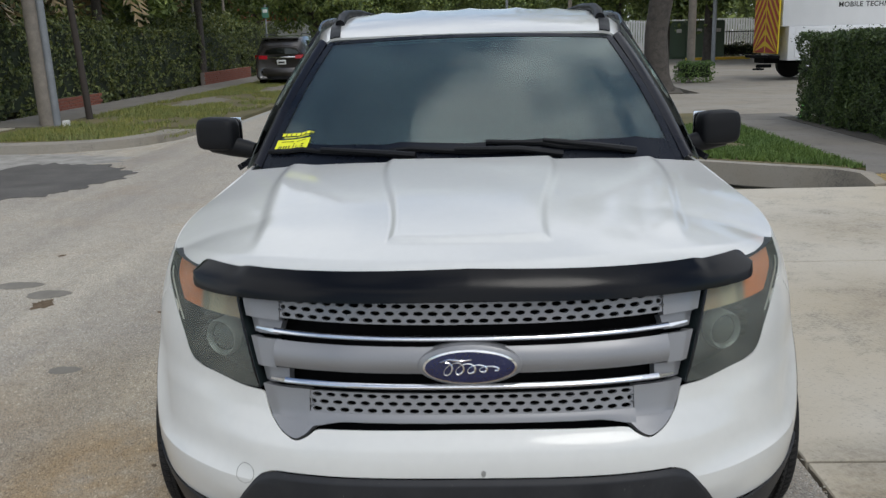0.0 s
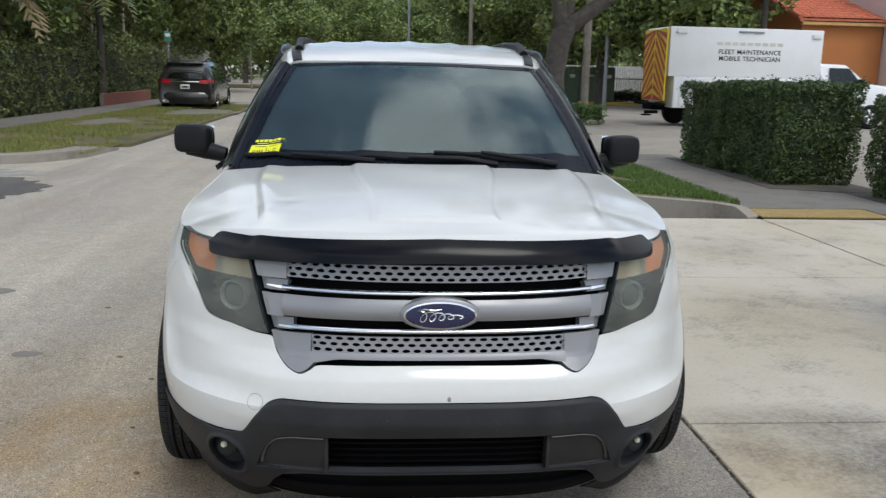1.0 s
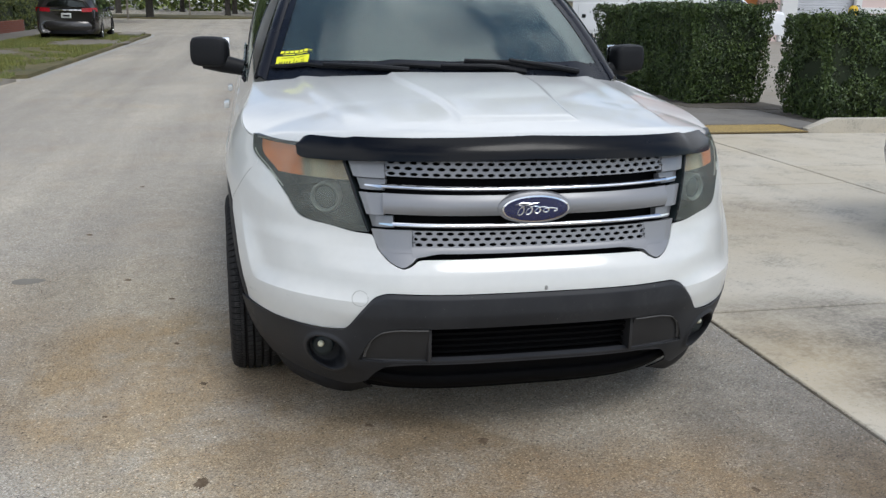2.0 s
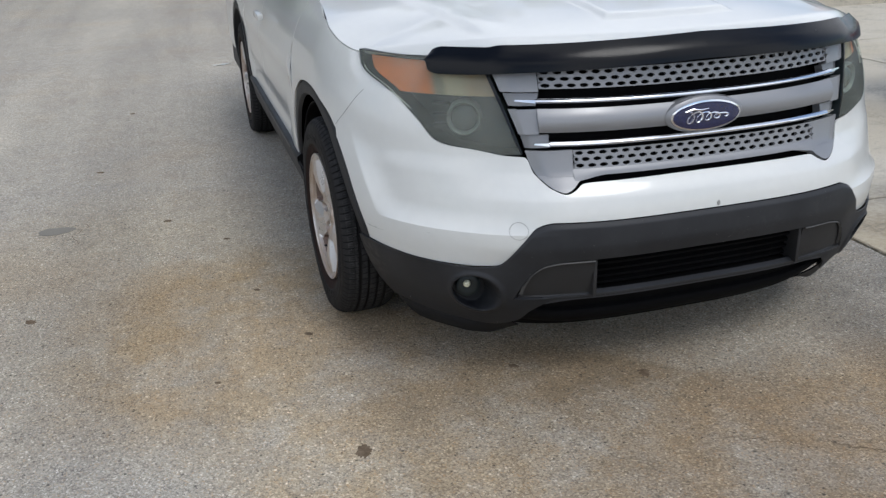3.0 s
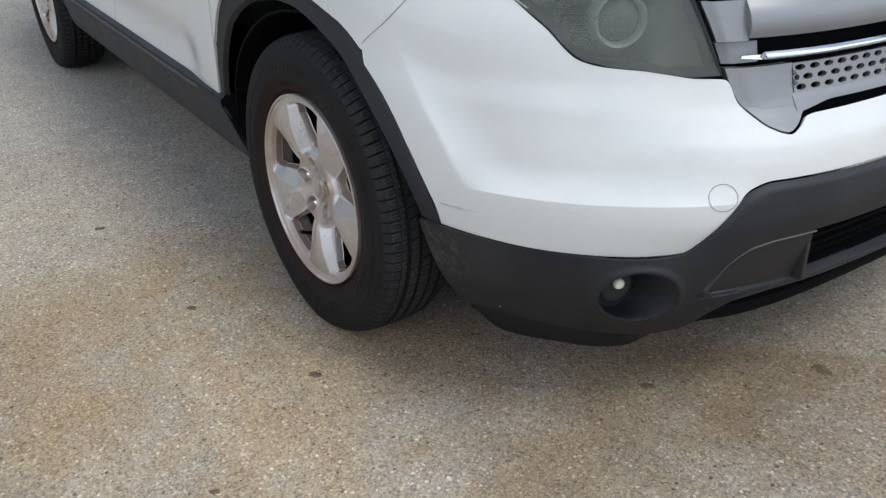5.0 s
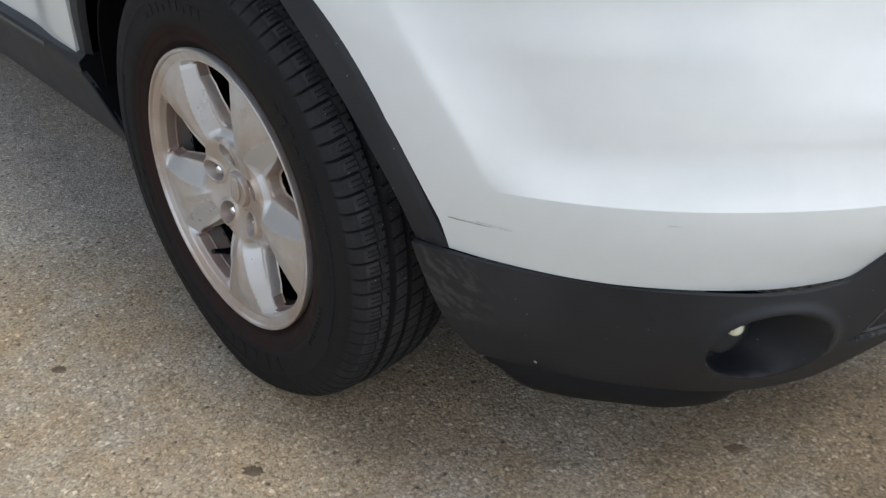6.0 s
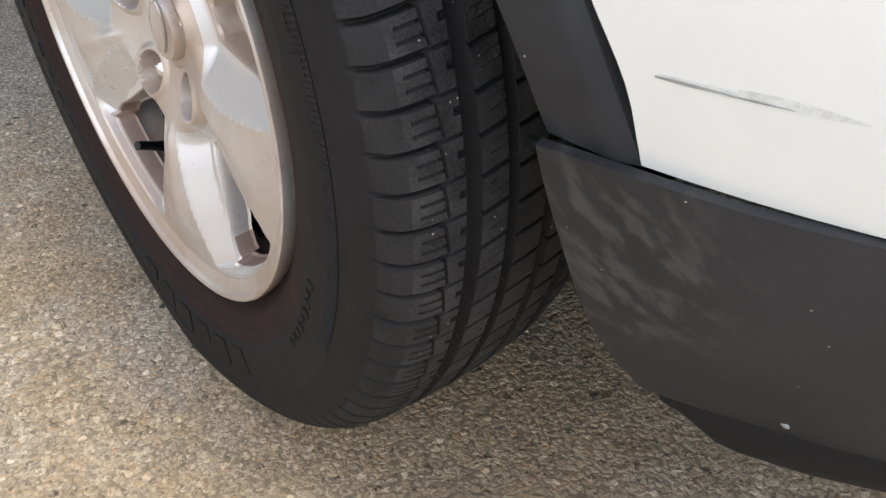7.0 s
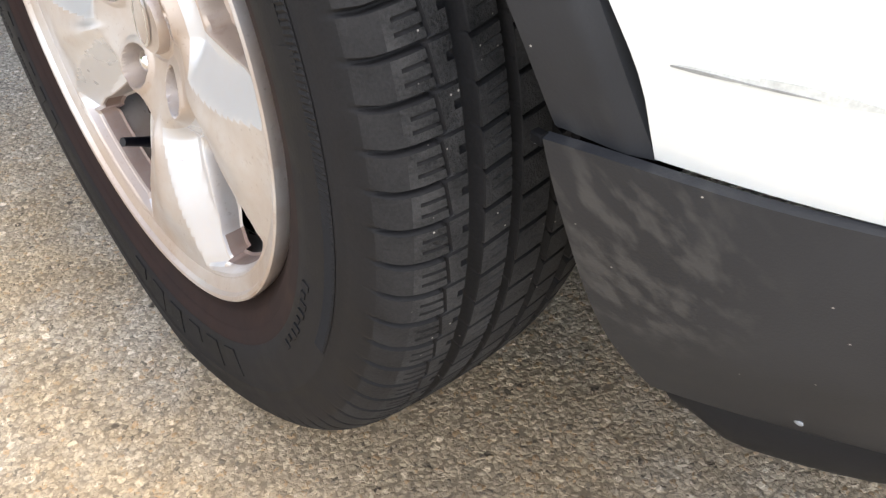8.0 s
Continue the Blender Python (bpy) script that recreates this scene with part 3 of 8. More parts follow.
def tube(bm, pts, radii, n=8, cap=True):
    pts = [Vector(p) for p in pts]
    if isinstance(radii, (int, float)):
        radii = [radii] * len(pts)
    rings, ref = [], None
    for i, p in enumerate(pts):
        d = (pts[min(i + 1, len(pts) - 1)] - pts[max(i - 1, 0)]).normalized()
        if ref is None:
            ref = d.orthogonal().normalized()
        ref = (ref - d * ref.dot(d)).normalized()
        q = d.cross(ref)
        rings.append([bm.verts.new(p + (ref * math.cos(a) + q * math.sin(a)) * radii[i]) for a in (2 * math.pi * k / n for k in range(n))])
    for a, b in zip(rings, rings[1:]):
        for k in range(n):
            bm.faces.new((a[k], a[(k + 1) % n], b[(k + 1) % n], b[k]))
    if cap:
        bm.faces.new(rings[0][::-1])
        bm.faces.new(rings[-1])
    return bm


def lathe(bm, prof, n, axis="x", close=False):
    """Turns a profile of (along, radius) round the axis."""
    rings = []
    for a, r in prof:
        ring = []
        for k in range(n):
            c, s = math.cos(2 * math.pi * k / n) * r, math.sin(2 * math.pi * k / n) * r
            ring.append(bm.verts.new({"x": (a, c, s), "y": (c, a, s), "z": (c, s, a)}[axis]))
        rings.append(ring)
    pairs = list(zip(rings, rings[1:])) + ([(rings[-1], rings[0])] if close else [])
    for p, q in pairs:
        for k in range(n):
            bm.faces.new((p[k], p[(k + 1) % n], q[(k + 1) % n], q[k]))
    if not close:
        for ring in (rings[0], rings[-1]):
            bm.faces.new(ring)
    bmesh.ops.recalc_face_normals(bm, faces=bm.faces[:])
    return bm


def extrude_outline(bm, pts, d, bevel=0.0):
    """A solid with a flat outline pts (3D, in one plane), pushed by d."""
    f = bm.faces.new([bm.verts.new(p) for p in pts])
    r = bmesh.ops.extrude_face_region(bm, geom=[f])
    bmesh.ops.translate(bm, verts=[g for g in r["geom"] if isinstance(g, bmesh.types.BMVert)], vec=d)
    bmesh.ops.recalc_face_normals(bm, faces=bm.faces[:])
    if bevel:
        bmesh.ops.bevel(bm, geom=bm.edges[:], offset=bevel, segments=2, affect="EDGES", profile=0.6)
    return bm


def leaves(points, normals, size, seed, droop=0.3):
    """Many small folded leaves at the points, turned roughly outwards."""
    rng = np.random.default_rng(seed)
    p, nrm = np.asarray(points, float), np.asarray(normals, float)
    n = len(p)
    d = nrm + rng.normal(0, 0.65, (n, 3)) + np.array((0, 0, -droop))
    d /= np.linalg.norm(d, axis=1)[:, None] + 1e-9
    side = np.cross(d, rng.normal(0, 1, (n, 3)))
    side /= np.linalg.norm(side, axis=1)[:, None] + 1e-9
    up = np.cross(side, d)
    s = size * rng.uniform(0.6, 1.35, n)[:, None]
    v = np.stack([p - side * s * 0.5, p + up * s * 0.27 + d * s * 0.1, p + side * s * 0.55, p - up * s * 0.27 + d * s * 0.1], 1).reshape(-1, 3)
    i = np.arange(n)[:, None] * 4
    f = np.concatenate([i + np.array([[0, 1, 2]]), i + np.array([[0, 2, 3]])], 1).reshape(-1, 3)
    return v.tolist(), f.tolist()


M_DOME = mat("worn_yellow_dome", (0.52, 0.37, 0.12), 0.8, 0, 0.4, 5, 60)
M_BED = mat("dusty_bed", (0.17, 0.155, 0.13), 0.95, 0, 0.4, 2.5, 50, 0.6, 0.012, tint=(0.09, 0.075, 0.055))


# ---- ground: road, driveway, kerbs, walks ----
def slab(name, x0, x1, y0, y1, z, material, label, category, deep=0.3, div=1):
    bm = bmesh.new()
    grid(bm, lambda u, v: (lerp(x0, x1, u), lerp(y0, y1, v), z), div, div)
    r = bmesh.ops.extrude_face_region(bm, geom=bm.faces[:])
    bmesh.ops.translate(bm, verts=[g for g in r["geom"] if isinstance(g, bmesh.types.BMVert)], vec=(0, 0, -deep))
    bmesh.ops.recalc_face_normals(bm, faces=bm.faces[:])
    return tagged(part(name, bm, material, smooth=False), label, category, kind="structure")


bm = bmesh.new()
grid(bm, lambda u, v: (lerp(-900, 900, u), lerp(-900, 900, v), -0.16), 4, 4)
tagged(part("ground", bm, M_EARTH, smooth=False), "flat dry ground reaching the horizon", "ground", kind="structure")
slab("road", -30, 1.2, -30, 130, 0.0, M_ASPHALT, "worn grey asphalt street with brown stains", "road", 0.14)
slab("far_road", 1.2, 40, 62, 130, 0.0, M_ASPHALT, "worn grey asphalt of the far crossing", "road", 0.14)


def outline_slab(name, pts, z, deep, material, label, category, bevel=0.0):
    bm = bmesh.new()
    extrude_outline(bm, [(x, y, z) for x, y in pts], (0, 0, -deep), bevel)
    return tagged(part(name, bm, material, smooth=False), label, category, kind="structure")


# driveway slabs with open joints, parts of one driveway
drive = tagged(new("driveway"), "pale stained concrete driveway in jointed slabs", "driveway", kind="structure")
xs = [1.206, 4.13, 7.1, 10.1, 13.1]
ys = [-7.7, -4.75, -1.80, 1.115, 4.02, 6.92]
for i in range(len(xs) - 1):
    for j in range(len(ys) - 1):
        bm = bmesh.new()
        y0, y1 = (min(6.92, y + (0.78 if i else 0.0)) for y in (ys[j], ys[j + 1]))
        box(bm, ((xs[i] + xs[i + 1]) / 2, (y0 + y1) / 2, -0.06), (xs[i + 1] - xs[i] - 0.026, y1 - y0 - 0.020, 0.13), 0.005, 1)
        part("slab", bm, M_CONCRETE, drive, smooth=False)
bm = bmesh.new()
box(bm, (7.2, -0.4, -0.09), (11.9, 15.0, 0.10))
part("joint_bed", bm, M_SOIL, drive, smooth=False)
slab("lot", 5.72, 45, 9.6, 62, 0.0, M_YARD, "pale concrete yard with oil stains", "pavement", 0.14)
slab("second_drive", 1.2, 5.72, 14.6, 21.0, 0.0, M_YARD, "pale concrete drive across the verge", "pavement", 0.14)
walk_r = tagged(new("sidewalk"), "grey stained concrete sidewalk", "sidewalk", kind="structure")
for k in range(6):
    bm = bmesh.new()
    box(bm, (4.93, 7.60 + 1.2 * k + 0.6, -0.045), (1.55, 1.188, 0.15), 0.006, 1)
    part("slab", bm, M_WALKWAY, walk_r, smooth=False)


def dome_plate(x0, x1, y0, y1, z):
    bm = bmesh.new()
    box(bm, ((x0 + x1) / 2, (y0 + y1) / 2, z), (x1 - x0, y1 - y0, 0.02), 0.003, 1)
    n, m = int((x1 - x0) / 0.06), int((y1 - y0) / 0.06)
    for i in range(n):
        for j in range(m):
            c = (x0 + 0.03 + i * 0.06, y0 + 0.03 + j * 0.06)
            vs = [bm.verts.new((c[0] + 0.017 * math.cos(a), c[1] + 0.017 * math.sin(a), z + 0.010)) for a in (k * math.pi / 3 for k in range(6))]
            wt_ = [bm.verts.new((c[0] + 0.010 * math.cos(a), c[1] + 0.010 * math.sin(a), z + 0.016)) for a in (k * math.pi / 3 for k in range(6))]
            for k in range(6):
                bm.faces.new((vs[k], vs[(k + 1) % 6], wt_[(k + 1) % 6], wt_[k]))
            bm.faces.new(wt_)
    for fc in bm.faces:
        fc.material_index = 1 if fc.calc_center_median().z > z + 0.0125 else 0
    return bm


tactile = part("tactile_paving", dome_plate(4.16, 5.70, 6.95, 7.57, 0.015), M_TACTILE, smooth=False)
tactile.data.materials.append(M_DOME)
tagged(tactile, "worn yellow tactile paving with raised domes", "paving", kind="structure")


def kerb(name, pts, wide, high, label, round_end=True, stone=M_KERB):
    """A kerb along a line, with a rounded top and sloping ends."""
    pts = [Vector((*p, 0)) for p in pts]
    bm = bmesh.new()
    rows = []
    n = len(pts)
    for i, p in enumerate(pts):
        d = (pts[min(i + 1, n - 1)] - pts[max(i - 1, 0)]).normalized()
        q = Vector((d.y, -d.x, 0))
        h = high * (0.25 if round_end and i in (0, n - 1) else 1.0)
        rows.append([bm.verts.new(p + q * a + Vector((0, 0, z))) for a, z in ((0, -0.12), (0, h * 0.8), (-0.025, h), (-wide, h + 0.003), (-wide, -0.12))])
    for a, b in zip(rows, rows[1:]):
        for k in range(4):
            bm.faces.new((a[k], b[k], b[k + 1], a[k + 1]))
    bm.faces.new(rows[0])
    bm.faces.new(rows[-1][::-1])
    bmesh.ops.recalc_face_normals(bm, faces=bm.faces[:])
    return tagged(part(name, bm, stone, angle=50), label, "kerb", kind="structure")


def arc(cx, cy, r, a0, a1, n=10):
    return [(cx + r * math.cos(radians(lerp(a0, a1, k / n))), cy + r * math.sin(radians(lerp(a0, a1, k / n)))) for k in range(n + 1)]


kr = hermite([(1.24, 9.9), (1.6, 9.1), (2.6, 8.30), (3.3, 7.80), (3.86, 7.42), (4.10, 6.95)])
kerb("kerb_right", [(1.22, 14.4), (1.22, 12.5), (1.22, 11.0), (1.26, 10.2)] + [(x, kr(x)) for x in (1.4, 1.8, 2.2, 2.6, 3.0, 3.4, 3.7, 3.9, 4.02, 4.10)][:], -0.15, 0.115, "weathered concrete kerb round the grass verge")
worn = random.Random(21)
kerb("kerb_left", [(-14 + 0.37 * k + worn.uniform(-0.05, 0.05), 11.75 + worn.uniform(-0.07, 0.07)) for k in range(20)] + [(-6.6, 11.74), (-6.25, 11.86), (-5.95, 12.0), (-5.72, 12.25), (-5.6, 12.55), (-5.45, 12.9), (-5.42, 13.4), (-5.35, 14.3)], -0.45, 0.13, "broken wide concrete kerb at the verge")
kerb("planter_kerb", [(5.74, 7.12), (6.0, 7.04), (9.0, 7.0), (12, 7.0)], -0.16, 0.17, "pale concrete kerb in front of the hedge", True, M_CONCRETE)
outline_slab("verge_right", [(1.38, 14.4), (1.38, 10.3), (1.7, 9.25), (2.7, 8.42), (3.4, 7.93), (3.95, 7.5), (4.15, 7.55), (4.15, 14.4)], 0.10, 0.2, M_GRASS_SOIL, "grass verge with bare soil", "verge")
outline_slab("planter_soil", [(6.25, 7.2), (13, 7.16), (13, 9.2), (6.28, 9.2)], 0.034, 0.2, M_BED, "grey dirt and dry leaves under the hedges", "planting bed")
outline_slab("planter_soil", [(5.38, 9.46), (6.3, 9.10), (6.95, 9.0), (6.9, 14.0), (5.38, 14.0)], 0.038, 0.2, M_BED, "grey dirt and dry leaves under the hedges", "planting bed")
slab("walk_corner", 5.712, 6.9, 7.22, 9.59, 0.027, M_WALKWAY, "grey stained concrete walk between the hedges", "sidewalk", 0.15)
outline_slab("verge_left", [(-14, 12.2), (-6.4, 12.24), (-5.85, 12.6), (-5.8, 14.4), (-4.85, 14.9), (-4.82, 36), (-5.6, 37.5), (-8.5, 38), (-8.5, 15), (-14, 15)], 0.07, 0.2, M_GRASS_SOIL, "dry patchy grass verge", "verge")
slab("sidewalk_left", -10.0, -8.5, 14.95, 41, 0.09, M_WALKWAY, "grey concrete sidewalk beside the hedge", "sidewalk", 0.2)
slab("sidewalk_apron", -14, -8.9, 13.2, 14.9, 0.085, M_CONCRETE, "pale concrete walk by the pole", "sidewalk", 0.2)
bm = bmesh.new()
line = [(-4.72, 14.9), (-4.70, 25), (-4.66, 35), (-4.9, 37.0), (-5.6, 38.6), (-7.0, 39.6), (-9.0, 40.2)]
for (a, b), (c, d) in zip(line, line[1:]):
    n_ = Vector((d - b, a - c, 0)).normalized() * 0.06
    bm.faces.new([bm.verts.new(Vector(p) + q) for p, q in (((a, b, 0.005), n_), ((c, d, 0.005), n_), ((c, d, 0.005), -n_), ((a, b, 0.005), -n_))])
bmesh.ops.recalc_face_normals(bm, faces=bm.faces[:])
tagged(part("edge_line", bm, M_WHITELINE, smooth=False), "worn white edge line on the street", "road marking", kind="structure")
outline_slab("island", arc(-8, 78, 8, 0, 350, 18), 0.10, 0.2, M_GRASS_SOIL, "grass island at the far crossing", "verge")
outline_slab("tree_island", [(1.4, 21.0), (5.3, 21.0), (5.7, 24), (5.7, 29.5), (1.4, 60)], 0.03, 0.2, M_BED, "planted island under the street tree", "verge")
M_WET = mat("fresh_tar_patch", (0.115, 0.108, 0.098), 0.8, 0, 0.5, 2.5, 90, 0.4, 0.004)
M_GRIT = mat("pale_crushed_stone", (0.34, 0.325, 0.29), 0.95, 0, 0.5, 3.5, 60, 0.8, 0.008, tint=(0.46, 0.44, 0.40))
rng_p = random.Random(8)


def ragged_patch(name, cx, cy, rx, ry, z, material, label, rag=1.0):
    ring = []
    for k in range(120):
        a = 2 * math.pi * k / 120
        r = 1 + rag * (0.16 * math.sin(3 * a + 1) + 0.09 * math.sin(7 * a) + 0.07 * math.sin(17 * a + 2) + 0.05 * math.sin(31 * a) + rng_p.uniform(-0.07, 0.07))
        ring.append((cx + rx * r * math.cos(a), cy + ry * r * math.sin(a)))
    outline_slab(name, ring, z, 0.02, material, label, "road patch")


ragged_patch("tar_patch", -5.50, 8.45, 1.10, 1.60, 0.008, M_WET, "dark tar patch in the street", 0.5)
M_SAND = mat("bare_sandy_soil", (0.31, 0.285, 0.24), 0.95, 0, 0.4, 3, 60, 0.6, 0.006, tint=(0.20, 0.175, 0.135))
ragged_patch("bare_soil", -7.3, 21.4, 0.55, 1.9, 0.074, M_SAND, "bare sandy soil worn into the verge")
ragged_patch("bare_soil", -6.0, 27.8, 1.05, 2.6, 0.074, M_SAND, "bare sandy soil worn into the verge")
ragged_patch("grit_patch", -6.6, 10.1, 1.35, 1.25, 0.004, M_GRIT, "pale crushed stone washed along the gutter")


def tar_spot(x, y, r, seed):
    """A flattened dark spot, ragged at its edge."""
    rg = random.Random(seed)
    bm = bmesh.new()
    n = 36
    rim = [bm.verts.new((r * k_ * math.cos(2 * math.pi * k / n), 0.7 * r * k_ * math.sin(2 * math.pi * k / n), -0.002)) for k in range(n) for k_ in (rg.uniform(0.70, 1.15),)]
    top = [bm.verts.new((v.co.x * 0.7, v.co.y * 0.7, 0.0015)) for v in rim]
    for k in range(n):
        bm.faces.new((rim[k], rim[(k + 1) % n], top[(k + 1) % n], top[k]))
    bm.faces.new(top)
    tagged(part("tar_spot", bm, M_SPOT, m=pose(x, y, 0.0, 0, 0, rg.uniform(0, 360))), "dark flattened gum spot on asphalt", "stain", "spots on the street")


M_SPOT = mat("dark_spot", (0.150, 0.105, 0.066), 0.95, 0, 0.5, 30, 300, 0.8, 0.003, spec=0.1, tint=(0.21, 0.160, 0.110))
SPOTS = [(-1.069, -0.059, 0.038), (-1.10, 0.69, 0.022), (-0.517, 0.234, 0.022), (-1.23, 1.135, 0.017), (-1.425, 0.459, 0.014), (-0.15, 0.05, 0.03), (-2.05, 1.15, 0.03), (-2.3, 0.35, 0.03), (-1.55, 2.1, 0.025), (-1.9, 3.1, 0.03), (-1.3, 1.75, 0.02), (-2.7, 2.6, 0.035), (-3.2, 4.6, 0.05), (-1.75, 4.6, 0.03), (-2.9, 1.4, 0.03), (-0.3, -0.75, 0.015), (0.6, -0.4, 0.02)]
for k, (x, y, r) in enumerate(SPOTS):
    tar_spot(x, y, r, k)
tar_spot(-2.72, 3.30, 0.13, 90)
M_FAINT = mat("faded_oil_stain", (0.21, 0.195, 0.165), 0.85, 0, 0.3, 12, 200, 0.4, 0.002)
for x, y, rx, ry in ((-2.79, 3.52, 0.14, 0.10), (-3.10, 3.75, 0.16, 0.09), (-2.05, 2.15, 0.08, 0.05)):
    ragged_patch("oil_stain", x, y, rx, ry, 0.0022, M_FAINT, "faded oval oil stain on asphalt", 0.35)


# worn surface beside the wheel: single stones stand out of the binder
def chippings(x0, x1, y0, y1, pitch, seed, grow=1.0):
    rng = np.random.default_rng(seed)
    gx, gy = np.meshgrid(np.arange(x0, x1, pitch), np.arange(y0, y1, pitch))
    p = np.stack([gx.ravel(), gy.ravel()], 1) + rng.uniform(-0.5, 0.5, (gx.size, 2)) * pitch
    edge = np.minimum(np.minimum(p[:, 0] - x0, x1 - p[:, 0]), np.minimum(p[:, 1] - y0, y1 - p[:, 1]))
    p = p[rng.uniform(0, 1, len(p)) < np.clip(edge / 0.30, 0.0, 0.80)]
    n = len(p)
    a = rng.uniform(0, 6.283, (n, 1)) + np.array([[0, 1.57, 3.14, 4.71]]) + rng.uniform(-0.45, 0.45, (n, 4))
    r = grow * rng.uniform(0.0021, 0.0042, (n, 1)) * rng.uniform(0.75, 1.25, (n, 4))
    ring = np.stack([np.cos(a) * r, np.sin(a) * r], 2)
    low = np.concatenate([p[:, None, :] + ring, np.full((n, 4, 1), -0.0015)], 2)
    h = rng.uniform(0.0003, 0.0011, (n, 1, 1)) + rng.uniform(-0.00018, 0.00018, (n, 4, 1))
    top = np.concatenate([p[:, None, :] + ring * 0.72, h], 2)
    v = np.concatenate([low, top], 1).reshape(-1, 3)
    i = np.arange(n)[:, None] * 8
    f = np.concatenate([i + np.array([q]) for q in ((4, 5, 6, 7), (0, 1, 5, 4), (1, 2, 6, 5), (2, 3, 7, 6), (3, 0, 4, 7))], 0)
    tagged(raw_part("asphalt_chippings", v.tolist(), f.tolist(), M_CHIPPINGS), "pale angular stones worn proud of the asphalt", "gravel", kind="stuff")


chippings(-1.75, -0.30, -0.15, 1.60, 0.0078, 77)
chippings(-3.4, 0.9, -1.9, 0.6, 0.026, 78, 1.5)
chippings(-3.6, -1.2, 0.2, 4.6, 0.036, 79, 1.7)
chippings(0.55, 1.36, -1.8, 1.9, 0.017, 80, 1.6)


# scrap of white paper on the street
scrap = part("paper_scrap", sheet(lambda u, v: (lerp(-0.075, 0.075, u), lerp(-0.02, 0.02, v) * (1 - 0.4 * u), 0.004 + 0.006 * math.sin(5 * u + 2 * v) ** 2), 10, 4, 0.0006), M_PLATE, m=pose(-0.99, 6.37, 0.0, 0, 0, 10))
tagged(scrap, "small crumpled strip of white paper on asphalt", "litter")


# hairline cracks and scratches in the asphalt
rng_c = random.Random(31)
v, f = [], []
for cx, cy, ln, ang in ((-0.15, -0.30, 0.30, -0.5), (0.12, -0.42, 0.22, -0.9), (-1.95, 1.9, 0.5, 1.3), (-2.5, 1.0, 0.45, 1.1), (-2.3, 3.0, 0.6, 1.5), (-0.9, -0.75, 0.3, 0.2), (-1.6, -0.45, 0.3, 2.4), (-3.1, 0.4, 0.5, 1.0), (0.55, -0.55, 0.35, 0.3), (-2.9, 5.0, 0.9, 1.4), (-3.6, 6.2, 1.1, 1.7), (0.75, -1.3, 0.5, 1.4)):
    x, y, a = cx, cy, ang
    n = 12
    for k in range(n):
        w = 0.0012 * math.sin(math.pi * (k + 0.5) / n) * rng_c.uniform(0.3, 1.3) + 0.0004
        i = len(v)
        nx, ny = x + math.cos(a) * ln / n, y + math.sin(a) * ln / n
        px, py = -math.sin(a) * w, math.cos(a) * w
        v += [(x - px, y - py, 0.0012), (nx - px, ny - py, 0.0012), (nx + px, ny + py, 0.0012), (x + px, y + py, 0.0012)]
        f.append((i, i + 1, i + 2, i + 3))
        x, y, a = nx, ny, ang + rng_c.uniform(-0.75, 0.75)
tagged(raw_part("road_cracks", v, f, M_SPOT), "thin dark hairline cracks in the asphalt", "cracks", kind="stuff")


drain = thing("storm_drain", (-5.35, 34.3, 0.0), "concrete storm drain inlet at the street edge", "drain", kind="structure")
bm = bmesh.new()
box(bm, (0, 0, 0.13), (0.75, 2.3, 0.09), 0.02, 2)
part("drain_top", bm, M_KERB, drain)
# solid dark block: the shade inside the mouth is put into its colour
bm = bmesh.new()
box(bm, (0, 0.05, 0.04), (0.62, 2.0, 0.10))
part("drain_mouth", bm, M_DARK, drain, "dark block for the shade of the mouth", smooth=False)


# ---- grass ----
def blades(name, region, n, h, material, label, seed):
    rng = np.random.default_rng(seed)
    (x0, x1), (y0, y1), z, inside = region
    v, f = [], []
    while len(f) < n:
        x, y = rng.uniform(x0, x1), rng.uniform(y0, y1)
        if not inside(x, y):
            continue
        a, hh, w = rng.uniform(0, 6.28), h * rng.uniform(0.5, 1.4), 0.006 + 0.004 * rng.uniform()
        lx, ly = rng.normal(0, 0.4, 2) * hh
        i = len(v)
        dx, dy = math.cos(a) * w, math.sin(a) * w
        v += [(x - dx, y - dy, z), (x + dx, y + dy, z), (x + lx, y + ly, z + hh)]
        f.append((i, i + 1, i + 2))
    tagged(raw_part(name, v, f, material), label, "grass", kind="stuff")


def lawn_inside(x, y):
    return y > kr(x) + 0.28 + (0 if x > 1.4 else 9) and noise.noise((x * 0.8, y * 0.8, 3)) > -0.45


blades("lawn_grass", ((1.4, 4.12), (7.5, 12.2), 0.10, lawn_inside), 26000, 0.055, M_LAWN, "short green lawn grass", 3)


def verge_inside(x, y):
    w = noise.noise((x * 0.35, y * 0.22, 7)) + 0.6 * noise.noise((x * 1.3, y * 0.9, 2)) + 0.5 * noise.noise((x * 5, y * 5, 9))
    bare = min(((x + 7.3) / 0.6) ** 2 + ((y - 21.4) / 2.0) ** 2, ((x + 6.0) / 1.1) ** 2 + ((y - 27.8) / 2.7) ** 2)
    return w > -0.12 and y > 12.4 and bare + 0.5 * noise.noise((x * 3, y * 3, 4)) > 0.9


blades("verge_grass", ((-8.45, -4.95), (12.4, 35), 0.07, verge_inside), 52000, 0.07, M_BLADE, "dry yellow-green verge grass", 4)


